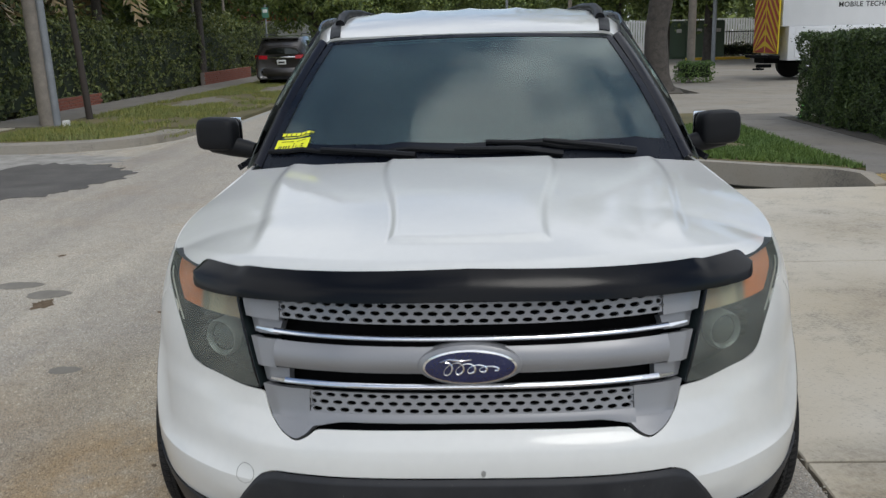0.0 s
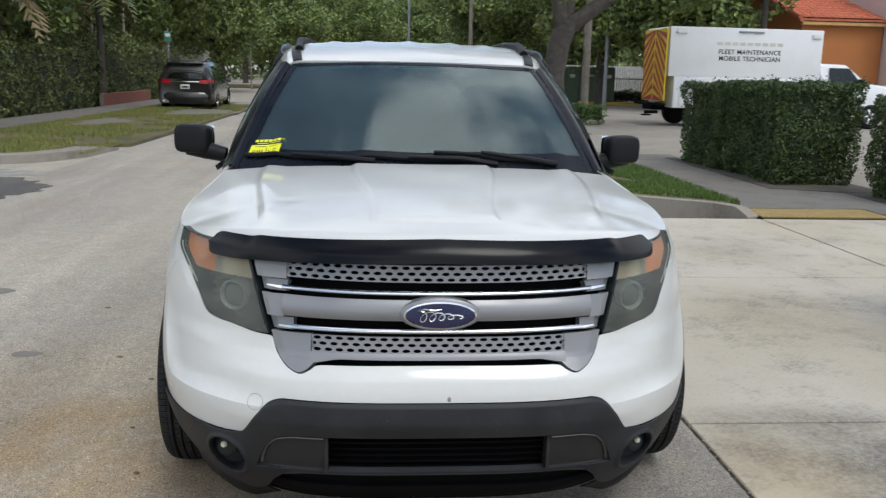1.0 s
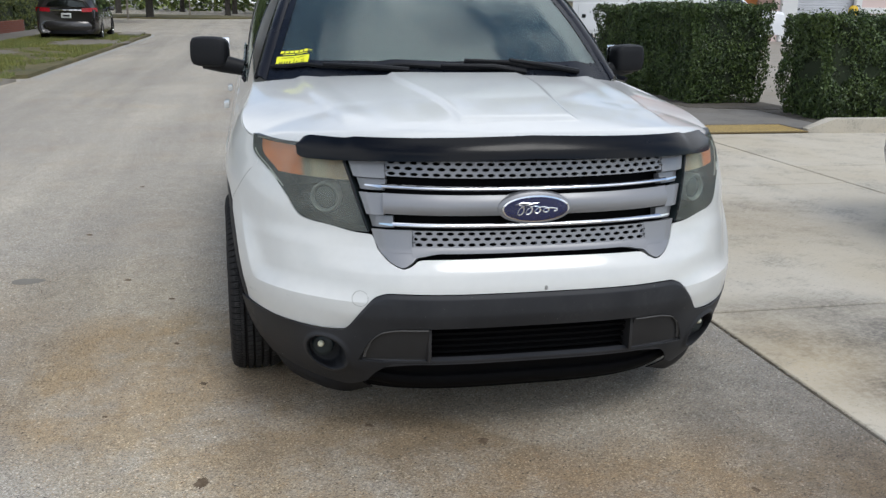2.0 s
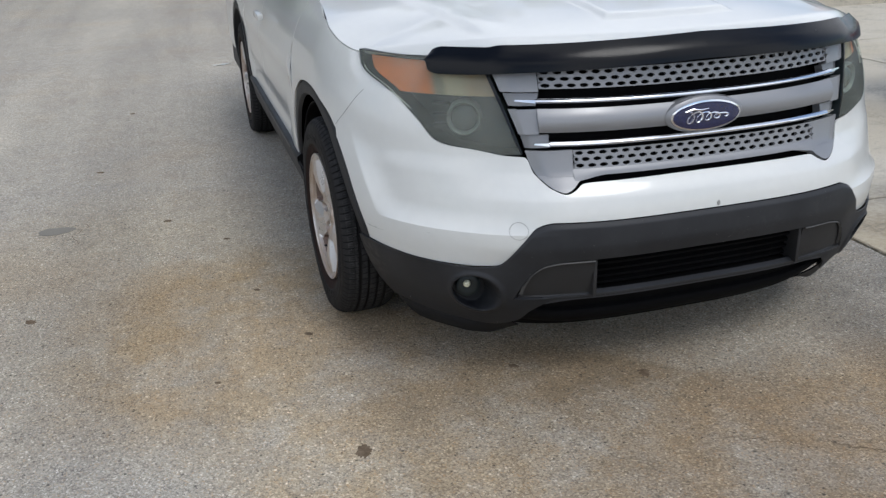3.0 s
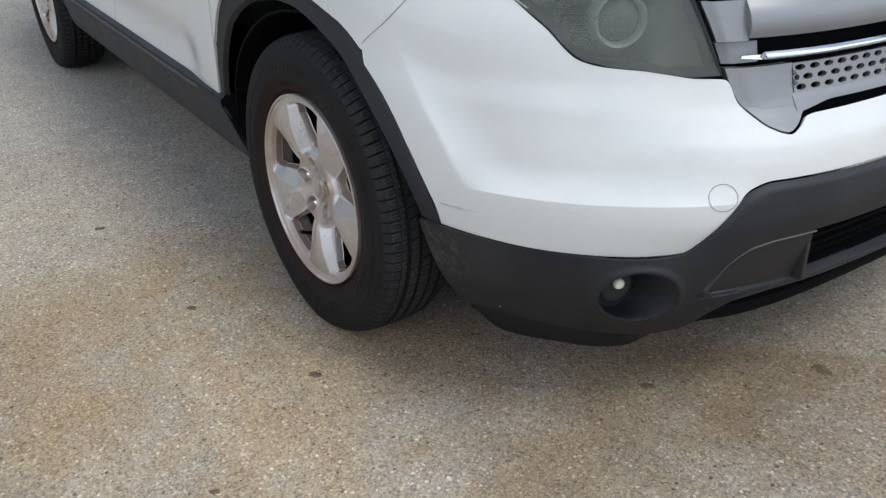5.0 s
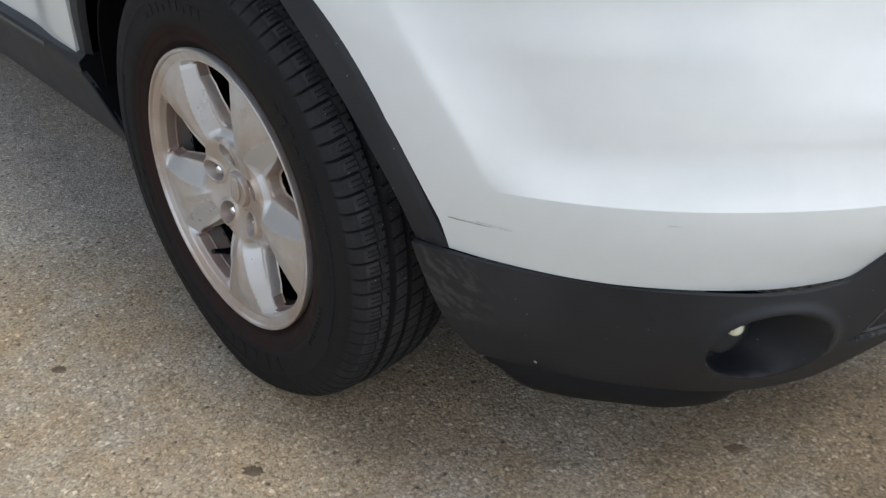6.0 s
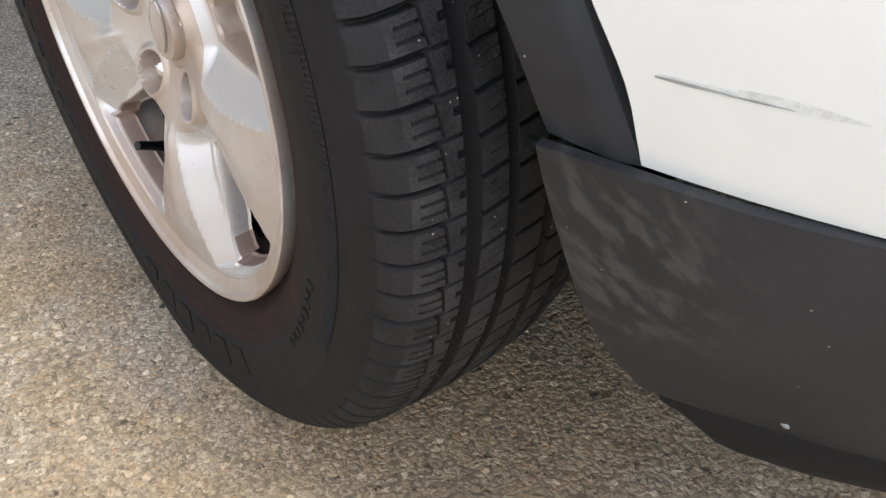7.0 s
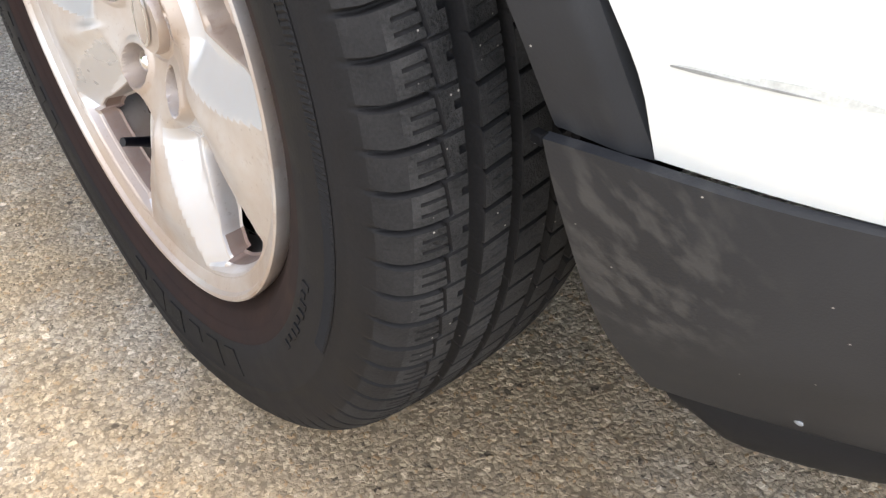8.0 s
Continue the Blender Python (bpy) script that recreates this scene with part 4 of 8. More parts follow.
# ---- hedges ----
def hedge(name, x0, x1, y0, y1, z0, h, count, size, material, label, seed, lump=0.08, group=""):
    rng = np.random.default_rng(seed)
    root = thing(name, ((x0 + x1) / 2, (y0 + y1) / 2, z0), label, "hedge", group)
    sx, sy = (x1 - x0) / 2, (y1 - y0) / 2
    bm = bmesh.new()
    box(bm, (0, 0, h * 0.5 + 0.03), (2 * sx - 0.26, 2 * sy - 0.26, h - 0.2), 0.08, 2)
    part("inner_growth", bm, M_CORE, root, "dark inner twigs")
    areas = np.array([2 * sy * h, 2 * sy * h, 2 * sx * h, 2 * sx * h, 4 * sx * sy])
    pick = rng.choice(5, count, p=areas / areas.sum())
    a, b = rng.uniform(-1, 1, count), rng.uniform(0, 1, count)
    pts, nrm = np.zeros((count, 3)), np.zeros((count, 3))
    for k in range(count):
        s = pick[k]
        if s < 2:
            q = -1 if s == 0 else 1
            p, d = Vector((q * sx, a[k] * sy, b[k] * h)), Vector((q, 0, 0.15))
        elif s < 4:
            q = -1 if s == 2 else 1
            p, d = Vector((a[k] * sx, q * sy, b[k] * h)), Vector((0, q, 0.15))
        else:
            p, d = Vector((a[k] * sx, (b[k] * 2 - 1) * sy, h)), Vector((0, 0, 1))
        w = noise.noise((p + Vector((x0, y0, seed))) * 2.6) * lump * 1.6 + noise.noise((p + Vector((x0, y0, seed))) * 8) * lump * 0.7
        ground = 1 - 0.10 * max(0.0, 1 - p.z / 0.25)
        p = Vector((p.x * ground, p.y * ground, p.z)) + d * (w - 0.05 - abs(rng.normal(0, 0.05)) + (rng.uniform() < 0.03) * 0.08)
        pts[k], nrm[k] = p, d
    v, f = leaves(pts, nrm, size, seed)
    raw_part("leaves", v, f, material, root, "glossy dark green leaves")
    return root


hedge("hedge", 5.55, 6.85, 9.75, 11.75, 0.03, 1.50, 44000, 0.042, M_HEDGE, "clipped dark green hedge beside the sidewalk", 11)
hedge("hedge", 5.45, 6.45, 11.75, 13.5, 0.03, 1.46, 30000, 0.042, M_HEDGE, "clipped dark green hedge beside the sidewalk", 12)
hedge("hedge", 6.38, 8.35, 7.75, 8.85, 0.03, 1.36, 44000, 0.042, M_HEDGE, "lower clipped hedge behind the planter kerb", 13, 0.11)
hedge("hedge", 8.6, 12.5, 7.75, 8.85, 0.05, 1.30, 14000, 0.05, M_HEDGE, "lower clipped hedge behind the planter kerb", 14, 0.11)
hedge("vine_hedge", -11.6, -10.15, 11.0, 23.0, 0.05, 2.15, 26000, 0.10, M_VINE, "overgrown vine-covered fence beside the sidewalk", 15, 0.20)
hedge("vine_hedge", -11.6, -10.25, 23.0, 38.0, 0.05, 2.0, 20000, 0.11, M_VINE, "overgrown vine-covered fence beside the sidewalk", 16, 0.22)
hedge("vine_hedge", -11.4, -10.2, 38.0, 45.0, 0.05, 2.3, 9000, 0.12, M_VINE, "overgrown vine-covered fence beside the sidewalk", 18, 0.25)
hedge("bush", 6.2, 7.3, 25.6, 26.6, 0.03, 0.62, 2600, 0.06, M_BUSH, "small round light green bush", 17, 0.12)


# ---- the white SUV: one wrap surface for nose and flanks, cut into panels ----
NOSE_D = 0.86
HUB_Y, REAR_Y, HUB_Z = 0.866, 3.726, 0.361
w_half = hermite([(0.10, 0.83), (0.22, 0.915), (0.33, 0.962), (0.43, 0.982), (0.55, 0.99), (0.80, 0.985), (0.90, 0.968), (0.95, 0.95), (1.00, 0.925), (1.05, 0.885), (1.10, 0.855)])
n_exp = hermite([(0.50, 3.3), (0.66, 3.22), (0.72, 3.05), (0.95, 2.55), (1.05, 2.4)])
y_nose = hermite([(0.10, 0.17), (0.17, 0.10), (0.22, 0.075), (0.30, 0.04), (0.42, 0.01), (0.48, -0.005), (0.545, 0.0), (0.60, 0.012), (0.64, 0.04), (0.68, 0.065), (0.80, 0.085), (0.95, 0.11), (1.03, 0.13)])

y_corner = hermite([(0.10, 0.17), (0.17, 0.10), (0.22, 0.075), (0.30, 0.04), (0.42, 0.012), (0.48, 0.006), (0.545, 0.012), (0.60, 0.024), (0.66, 0.046), (0.72, 0.070), (0.80, 0.085), (0.95, 0.11), (1.03, 0.13)])


y_crease = hermite([(0.50, 0.385), (0.531, 0.404), (0.569, 0.428), (0.635, 0.478), (0.706, 0.535), (0.78, 0.59)])


def s_of_x(x, z):
    return math.asin(min(1.0, (x / w_half(z)) ** (n_exp(z) / 2))) * 2 / math.pi


def s_of_y(y, z):
    q = 1 - (y - y_corner(z)) / NOSE_D
    if q <= 0:
        return 1 + (y - NOSE_D - y_corner(z) * max(0.0, 1 - (y - NOSE_D) / 0.3)) if y > NOSE_D + y_corner(z) else 1.0
    return math.acos(min(1.0, q ** 1.05)) * 2 / math.pi


def wrap(s, z, off=0.0, side=1):
    """A point of the car's skin: s runs from the middle of the nose (0) round the corner (1) and straight back (1 + metres)."""
    def at(q):
        if q <= 1:
            a = max(0.0, q) * math.pi / 2
            return (w_half(z) * math.sin(a) ** (2 / n_exp(z)), lerp(y_nose(z), y_corner(z), sstep(0.24, 0.42, q)) + NOSE_D * (1 - max(0.0, math.cos(a)) ** (1 / 1.05)))
        return (w_half(z), NOSE_D + y_corner(z) * max(0.0, 1 - (q - 1) / 0.3) + (q - 1))
    x, y = at(s)
    # the scoop pressed into the bumper corner, bounded by a crease along the arch trim and one above the lower edge
    lobe = 0.0
    if y < 0.60 and 0.50 < z < 0.80:
        crease = y_crease(z)
        up, back = min(1.0, max(0.0, (z - 0.514) / 0.062)), min(1.0, max(0.0, (crease - y) / 0.105))
        lobe = -0.020 * (1 - (1 - up) ** 2.2) * (1 - sstep(0.595, 0.80, z)) * (1 - (1 - back) ** 1.9) * sstep(0.42, 0.66, x)
    o = off + lobe
    if o:
        (x0, y0), (x1, y1) = at(s - 0.004), at(s + 0.004)
        if s <= 0.004:
            x0 = -x1
        tx, ty = x1 - x0, y1 - y0
        ln = math.hypot(tx, ty) or 1
        x, y = x + ty / ln * o, y - tx / ln * o
    return (side * x, y, z)


def skin(lo, hi, s0, s1, nu, nv, off, side, t, lean0=0.0, lean1=0.0):
    """A panel of the skin between two curves z(s)."""
    def f(u, v):
        s = lerp(s0, s1, u) + lerp(lean0 * (1 - u), lean1 * u, 1) * v
        return wrap(s, lerp(lo(s), hi(s), v), off, side)
    return sheet(f, nu, nv, t)


def both(lo, hi, s1, nu, nv, off, t):
    """A panel that spans the nose from flank to flank."""
    def f(u, v):
        q = 2 * u - 1
        s = abs(q) * s1
        return wrap(s, lerp(lo(s), hi(s), v), off, 1 if q >= 0 else -1)
    return sheet(f, nu, nv, t)


suv = thing("suv", (0, 0, 0), "white SUV with black bug deflector parked on the street", "car")


def sxz(pts):
    return hermite([(s_of_x(x, z), z) for x, z in pts])


# arch curves of the front and rear wheel


def arch(y, yc, front, rear, high, z0=0.365, e=2.25):
    d = (yc - y) / front if y < yc else (y - yc) / rear
    return z0 + high * (1 - min(1.0, abs(d)) ** e) ** (1 / e) if abs(d) < 1 else 0.0


ARCH_OUT = [(0.447, 0.4200), (0.473, 0.489), (0.525, 0.592), (0.62, 0.697), (0.73, 0.772), (0.92, 0.815), (1.12, 0.797), (1.31, 0.722), (1.392, 0.60), (1.425, 0.448)]
ARCH_IN = [(0.502, 0.4262), (0.522, 0.480), (0.572, 0.555), (0.655, 0.645), (0.745, 0.712), (0.92, 0.765), (1.11, 0.745), (1.27, 0.672), (1.345, 0.57), (1.390, 0.448)]
ARCH_U = [0.0, 0.10, 0.22, 0.35, 0.47, 0.62, 0.76, 0.88, 0.95, 1.0]
arch_front = hermite([(0.440, 0.30)] + ARCH_OUT + [(1.44, 0.30)])


def flare_out(y):
    return max(arch_front(y) if 0.44 < y < 1.44 else 0.0, arch(y, REAR_Y, 0.50, 0.50, 0.462))


def y_of(s, z=0.5):
    return wrap(s, z)[1]


# white bumper skin
low_pts = [(0.0, 0.543), (0.30, 0.544), (0.47, 0.547), (0.515, 0.535), (0.555, 0.490), (0.615, 0.416), (0.70, 0.409), (0.80, 0.410), (0.88, 0.417), (0.92, 0.424)]
bl = sxz(low_pts)
bumper_end = s_of_y(0.652, 0.735)


def bumper_low(s):
    y = y_of(s, 0.5)
    z = bl(s)
    return min(max(z, flare_out(y) + 0.002), bumper_hi(s) - 0.002) if y > 0.40 else z


hi_a = [(s_of_x(x, z), z) for x, z in [(0.0, 0.646), (0.30, 0.645), (0.350, 0.645), (0.375, 0.643), (0.398, 0.629), (0.425, 0.620), (0.46, 0.632), (0.50, 0.670), (0.522, 0.716), (0.57, 0.720), (0.61, 0.728), (0.65, 0.736), (0.71, 0.744), (0.737, 0.754), (0.775, 0.811), (0.832, 0.880)]]
bumper_hi = hermite(hi_a + [(s_of_y(0.505, 0.885), 0.886), (s_of_y(0.53, 0.862), 0.861), (s_of_y(0.59, 0.795), 0.793), (bumper_end, 0.728)])


def bumper_skin(u, v):
    """Rows gather at the crease above the lower edge."""
    q = 2 * u - 1
    s = abs(q) * bumper_end
    lo, hi = bumper_low(s), bumper_hi(s)
    c = min(0.6, max(0.06, (0.514 - lo) / (hi - lo)))
    w = c - c * ((0.3 - v) / 0.3) ** 1.5 if v < 0.3 else c + (1 - c) * ((v - 0.3) / 0.7) ** 1.5
    return wrap(s, lerp(lo, hi, w), 0.0, 1 if q >= 0 else -1)


part("front_bumper", sheet(bumper_skin, 440, 84, 0.006), M_PAINT, suv, "white painted upper bumper")

# black lower bumper: a proud upper band, a recessed middle, and the chin
blk_hi = hermite([(s_of_x(x, z), z) for x, z in [(x, z - 0.003) for x, z in low_pts]] + [(s_of_y(0.497, 0.42), 0.421)])
blk_end = s_of_y(0.492, 0.42)


BLK_LOW = hermite([(0.0, 0.300), (s_of_x(0.45, 0.3), 0.298), (s_of_x(0.53, 0.3), 0.260), (s_of_x(0.58, 0.26), 0.210), (s_of_x(0.66, 0.22), 0.180), (s_of_x(0.76, 0.22), 0.185), (blk_end, 0.205)])


def blk_low(s):
    return BLK_LOW(s)


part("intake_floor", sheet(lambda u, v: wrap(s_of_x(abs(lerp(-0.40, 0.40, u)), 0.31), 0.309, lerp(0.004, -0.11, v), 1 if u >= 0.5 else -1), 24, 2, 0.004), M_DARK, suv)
# lip in a lighter grey that paints the highlight along its edge
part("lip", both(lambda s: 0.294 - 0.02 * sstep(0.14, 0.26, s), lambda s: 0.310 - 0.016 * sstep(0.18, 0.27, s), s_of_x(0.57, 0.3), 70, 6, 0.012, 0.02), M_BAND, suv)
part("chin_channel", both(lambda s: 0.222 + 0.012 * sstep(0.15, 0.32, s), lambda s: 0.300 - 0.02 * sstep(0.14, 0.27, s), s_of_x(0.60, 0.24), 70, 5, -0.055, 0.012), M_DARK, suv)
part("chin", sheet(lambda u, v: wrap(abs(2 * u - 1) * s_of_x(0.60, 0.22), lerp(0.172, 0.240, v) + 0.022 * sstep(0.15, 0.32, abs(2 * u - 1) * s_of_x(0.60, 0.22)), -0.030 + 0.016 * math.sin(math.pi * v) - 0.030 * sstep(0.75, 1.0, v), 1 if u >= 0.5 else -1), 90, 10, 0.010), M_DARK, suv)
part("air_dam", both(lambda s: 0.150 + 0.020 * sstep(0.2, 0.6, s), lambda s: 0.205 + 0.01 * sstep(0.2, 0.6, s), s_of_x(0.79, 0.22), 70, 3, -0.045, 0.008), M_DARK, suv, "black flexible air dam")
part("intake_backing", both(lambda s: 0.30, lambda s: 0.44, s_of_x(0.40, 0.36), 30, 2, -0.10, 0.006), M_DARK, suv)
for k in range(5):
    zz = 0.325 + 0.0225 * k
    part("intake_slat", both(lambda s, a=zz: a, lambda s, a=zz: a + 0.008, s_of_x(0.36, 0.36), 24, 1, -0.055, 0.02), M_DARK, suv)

FOG_X, FOG_Z = 0.656, 0.314


pocket_top = hermite([(0.0, 0.430), (0.43, 0.430), (0.484, 0.421), (0.520, 0.394), (0.545, 0.348), (0.557, 0.312)])


def lower_bumper(side):
    """One half of the black lower bumper: proud band, pocket with the intake, round hollow of the fog lamp."""
    nu, nv = 170, 96
    fs, s0 = s_of_x(FOG_X, FOG_Z), s_of_x(0.545, 0.34)
    back = hermite([(0.19, 0.484), (0.242, 0.486), (0.295, 0.487), (0.36, 0.490), (0.424, 0.496)])
    fx, fy, _ = wrap(fs, FOG_Z)

    def f(u, v):
        sb = lerp(0.0, blk_end, u)
        z = lerp(blk_low(sb), blk_hi(sb) + 0.001, v)
        s = lerp(0.0, s_of_y(back(z), z), u)
        x, y, _ = wrap(s, z)
        d = math.hypot(math.hypot(x - fx, y - fy), (z - FOG_Z) * 1.02)
        hollow = 1 - sstep(0.058, 0.072, d)
        lipped = 0.006 * math.exp(-((d - 0.077) / 0.008) ** 2)
        inside = min(pocket_top(x) - z, z - 0.305, 0.560 - x)
        o = 0.003 + 0.006 * sstep(0.65, 0.95, (s - s0) / (blk_end - s0)) + 0.020 * math.exp(-(d / 0.11) ** 2)
        o += 0.009 * (1 - sstep(0.50, 0.62, x)) * sstep(0.0, 0.016, blk_hi(sb) - z + 0.003) - 0.020 * sstep(0.0, 0.005, inside)
        x, y, _ = wrap(s, z, o)
        return (side * (x + 0.5 * lipped), lerp(y - 0.9 * lipped, max(y + 0.012, 0.222 + 0.10 * max(0.0, x - 0.66)), hollow), z)
    bm = bmesh.new()
    grid(bm, f, nu, nv)
    hole = [fc for fc in bm.faces if abs(fc.calc_center_median().x) < 0.345 and 0.311 < fc.calc_center_median().z < 0.424]
    bmesh.ops.delete(bm, geom=hole, context="FACES")
    return thick(bm, 0.006)


def fog_lamp(side):
    bm = bmesh.new()
    lathe(bm, [(0.004, 0.004), (0.0, 0.020), (0.003, 0.032), (0.006, 0.036), (0.03, 0.037)], 28, "y")
    ob = part("fog_lamp", bm, M_HOUSING, suv, m=Matrix.Translation((side * 0.676, 0.192, 0.325)) @ pose(0, 0, 0, 0, 0, side * 14))
    bm = bmesh.new()
    bmesh.ops.create_uvsphere(bm, u_segments=16, v_segments=10, radius=0.0115)
    part("bulb", bm, M_BULB, ob, "cream glass bulb", m=Matrix.Translation((side * 0.004, -0.004, 0.010)))


def insert_panel(side):
    """Charcoal blanking panel beside the intake, with a raised edge."""
    edge = sxz([(0.338, 0.424), (0.43, 0.426), (0.480, 0.418), (0.515, 0.390), (0.54, 0.345), (0.552, 0.312)])

    def f(u, v):
        s = lerp(s_of_x(0.345, 0.36), s_of_x(0.552, 0.31), u)
        z = lerp(0.309, max(0.311, edge(s)), v)
        rim = 0.004 * max(1 - sstep(0.0, 0.05, 1 - v), 1 - sstep(0.0, 0.04, 1 - u), 1 - sstep(0.0, 0.05, v)) - 0.005 * (1 - sstep(0.0, 0.03, 1 - v))
        return wrap(s, z, 0.004 + rim, side)
    return sheet(f, 50, 24, 0.02)


for side in (1, -1):
    part("lower_bumper", lower_bumper(side), M_FLARE, suv, "scuffed dark grey plastic lower bumper")
    fog_lamp(side)
    skirt_y = hermite([(0.50, 0.222), (0.535, 0.228), (0.585, 0.242), (0.65, 0.282), (0.695, 0.335), (0.74, 0.395), (0.775, 0.462), (0.785, 0.484)])

    def skirt(u, v, side=side):
        x = lerp(0.505, 0.785, u)
        s = lerp(s_of_x(0.56, 0.22), s_of_y(0.478, 0.215), u)
        z = blk_low(s) + 0.012
        p = Vector(wrap(s, z, -0.002))
        q = Vector((x, skirt_y(x), lerp(0.150, 0.130, sstep(0.0, 0.35, u)) + 0.03 * sstep(0.93, 1.0, u)))
        r = p.lerp(q, v) + Vector((0.010, -0.006, 0)) * math.sin(math.pi * v)
        return (side * r.x, r.y, r.z)
    part("bumper_skirt", sheet(skirt, 50, 6, 0.005), M_BLACK, suv, "black flexible skirt under the bumper corner")
    blank = part("blanking_panel", insert_panel(side), M_INSERT, suv)
    # added pale strip: the edge highlight of the panel as colour
    part("panel_edge", sheet(lambda u, v, q=side: wrap(s_of_x(lerp(0.348, 0.553, u), 0.37), pocket_top(lerp(0.348, 0.553, u)) - lerp(0.003, 0.0085, v), 0.0105 + 0.003 * math.sin(math.pi * v), q), 60, 4, 0.006), M_EDGE, blank, "painted highlight along the edge")
    bm = bmesh.new()
    box(bm, (side * 0.345, 0.075, 0.365), (0.012, 0.10, 0.115), 0.004)
    part("intake_cheek", bm, M_INSERT, suv)

# tow hook cover ring and stone chip on the white skin
bm = bmesh.new()
cs, cz = s_of_x(0.565, 0.525), 0.525
prev = None
rings = []
for k in range(40):
    a = 2 * math.pi * k / 40
    ring = []
    for r in (0.0226, 0.0238):
        ss = cs + math.cos(a) * r / 1.15 * 0.98
        x, y, z = wrap(ss, cz + math.sin(a) * r, 0.0008, -1)
        ring.append(bm.verts.new((x, y, z)))
    rings.append(ring)
for k in range(40):
    a, b = rings[k], rings[(k + 1) % 40]
    bm.faces.new((a[0], a[1], b[1], b[0]))
thick(bm, 0.0012)
part("tow_cover_gap", bm, M_SCUFF, suv, "thin round seam of tow hook cover")
bm = bmesh.new()
bmesh.ops.create_icosphere(bm, subdivisions=2, radius=0.0075, matrix=Matrix.Translation(wrap(s_of_x(0.028, 0.552), 0.553, 0.0)) @ Matrix.Diagonal((0.8, 0.25, 1.2, 1)))
part("stone_chip", bm, M_SCUFF, suv)

# ---- grille ----
grille_edge = hermite([(0.62, 0.430), (0.66, 0.492), (0.70, 0.512), (0.722, 0.518), (0.80, 0.540), (0.94, 0.582), (0.98, 0.590)])


def g_strip(zlo, zhi, x1, nu, nv, off, t, bulge=0.0):
    """A bar across the grille, rounded over its height; zlo and zhi are functions of x."""
    def f(u, v):
        q = 2 * u - 1
        x = abs(q) * x1
        z = lerp(zlo(x), zhi(x), v)
        p = wrap(s_of_x(x, z), z, off + bulge * (1 - (2 * v - 1) ** 2), 1 if q >= 0 else -1)
        return p
    return sheet(f, nu, nv, t)


def rise(a, k=0.012):
    return lambda x: a + k * (x / 0.5) ** 2 * 0.5


def grille_backing():
    def f(u, v):
        z = lerp(0.625, 0.975, v)
        x1 = grille_edge(z) - 0.004
        q = 2 * u - 1
        return wrap(s_of_x(abs(q) * x1, z), z, -0.055, 1 if q >= 0 else -1)
    return sheet(f, 50, 16, 0.006)


grille = part("grille", grille_backing(), M_DARK, suv, "silver plastic grille with perforated strips and chrome bars")
part("main_bar", g_strip(rise(0.778), rise(0.842), 0.478, 60, 8, 0.006, 0.03, 0.012), M_SILVER, grille)


def perforated(z0, z1, x1, rows, cells):
    """A strip pierced by staggered rows of long holes."""
    bm = bmesh.new()
    rh = (z1 - z0) / rows
    for r in range(rows):
        w = 2 * x1 / cells
        shift = 0.5 * w if r % 2 else 0.0
        for c in range(-1, cells + 1):
            xa, xb = -x1 + c * w + shift, -x1 + (c + 1) * w + shift
            xa, xb = max(-x1, xa), min(x1, xb)
            if xb - xa < 0.3 * w:
                if xb - xa > 0.002:
                    za, zb = z0 + r * rh, z0 + (r + 1) * rh
                    vs = [wrap(s_of_x(abs(x), z), z + 0.006 * (x / 0.5) ** 2, 0.004, 1 if x >= 0 else -1) for x, z in ((xa, za), (xb, za), (xb, zb), (xa, zb))]
                    bm.faces.new([bm.verts.new(v) for v in vs])
                continue
            cx, cz = (xa + xb) / 2, z0 + (r + 0.5) * rh
            hw, hh = (xb - xa) / 2, rh / 2
            outer, inner = [], []
            for k in range(8):
                a = math.pi / 4 * k
                ca, sa = math.cos(a), math.sin(a)
                m_ = max(abs(ca), abs(sa))
                outer.append((cx + hw * ca / m_, cz + hh * sa / m_))
                inner.append((cx + hw * 0.72 * ca, cz + hh * 0.65 * sa))

            def at(p):
                x, z = p
                return bm.verts.new(wrap(s_of_x(abs(x), z), z + 0.006 * (x / 0.5) ** 2, 0.004, 1 if x >= 0 else -1))
            vo, vi = [at(p) for p in outer], [at(p) for p in inner]
            for k in range(8):
                bm.faces.new((vo[k], vo[(k + 1) % 8], vi[(k + 1) % 8], vi[k]))
    return thick(bm, 0.010)


part("perforated_strip", perforated(0.894, 0.946, 0.470, 3, 27), M_SILVER, grille, "silver strip with staggered oblong holes")
part("perforated_strip", perforated(0.678, 0.729, 0.392, 3, 23), M_SILVER, grille, "silver strip with staggered oblong holes")
part("top_rail", g_strip(lambda x: 0.948 + 0.006 * (x / 0.5) ** 2, lambda x: 0.972, 0.47, 50, 2, 0.002, 0.02), M_DARK, grille)
part("lower_rail", g_strip(lambda x: 0.660 + 0.005 * (x / 0.5) ** 2 - 0.012 * sstep(0.30, 0.40, x), lambda x: 0.6795 + 0.005 * (x / 0.5) ** 2, 0.396, 50, 3, 0.003, 0.02, 0.003), M_SILVER, grille)
part("chrome_bar", g_strip(rise(0.8560, 0.014), rise(0.8690, 0.014), 0.480, 60, 5, 0.010, 0.014, 0.006), M_CHROME, grille, "bright chrome bar")
part("chrome_bar", g_strip(rise(0.7405, 0.014), rise(0.7540, 0.014), 0.452, 60, 5, 0.010, 0.014, 0.006), M_CHROME, grille, "bright chrome bar")


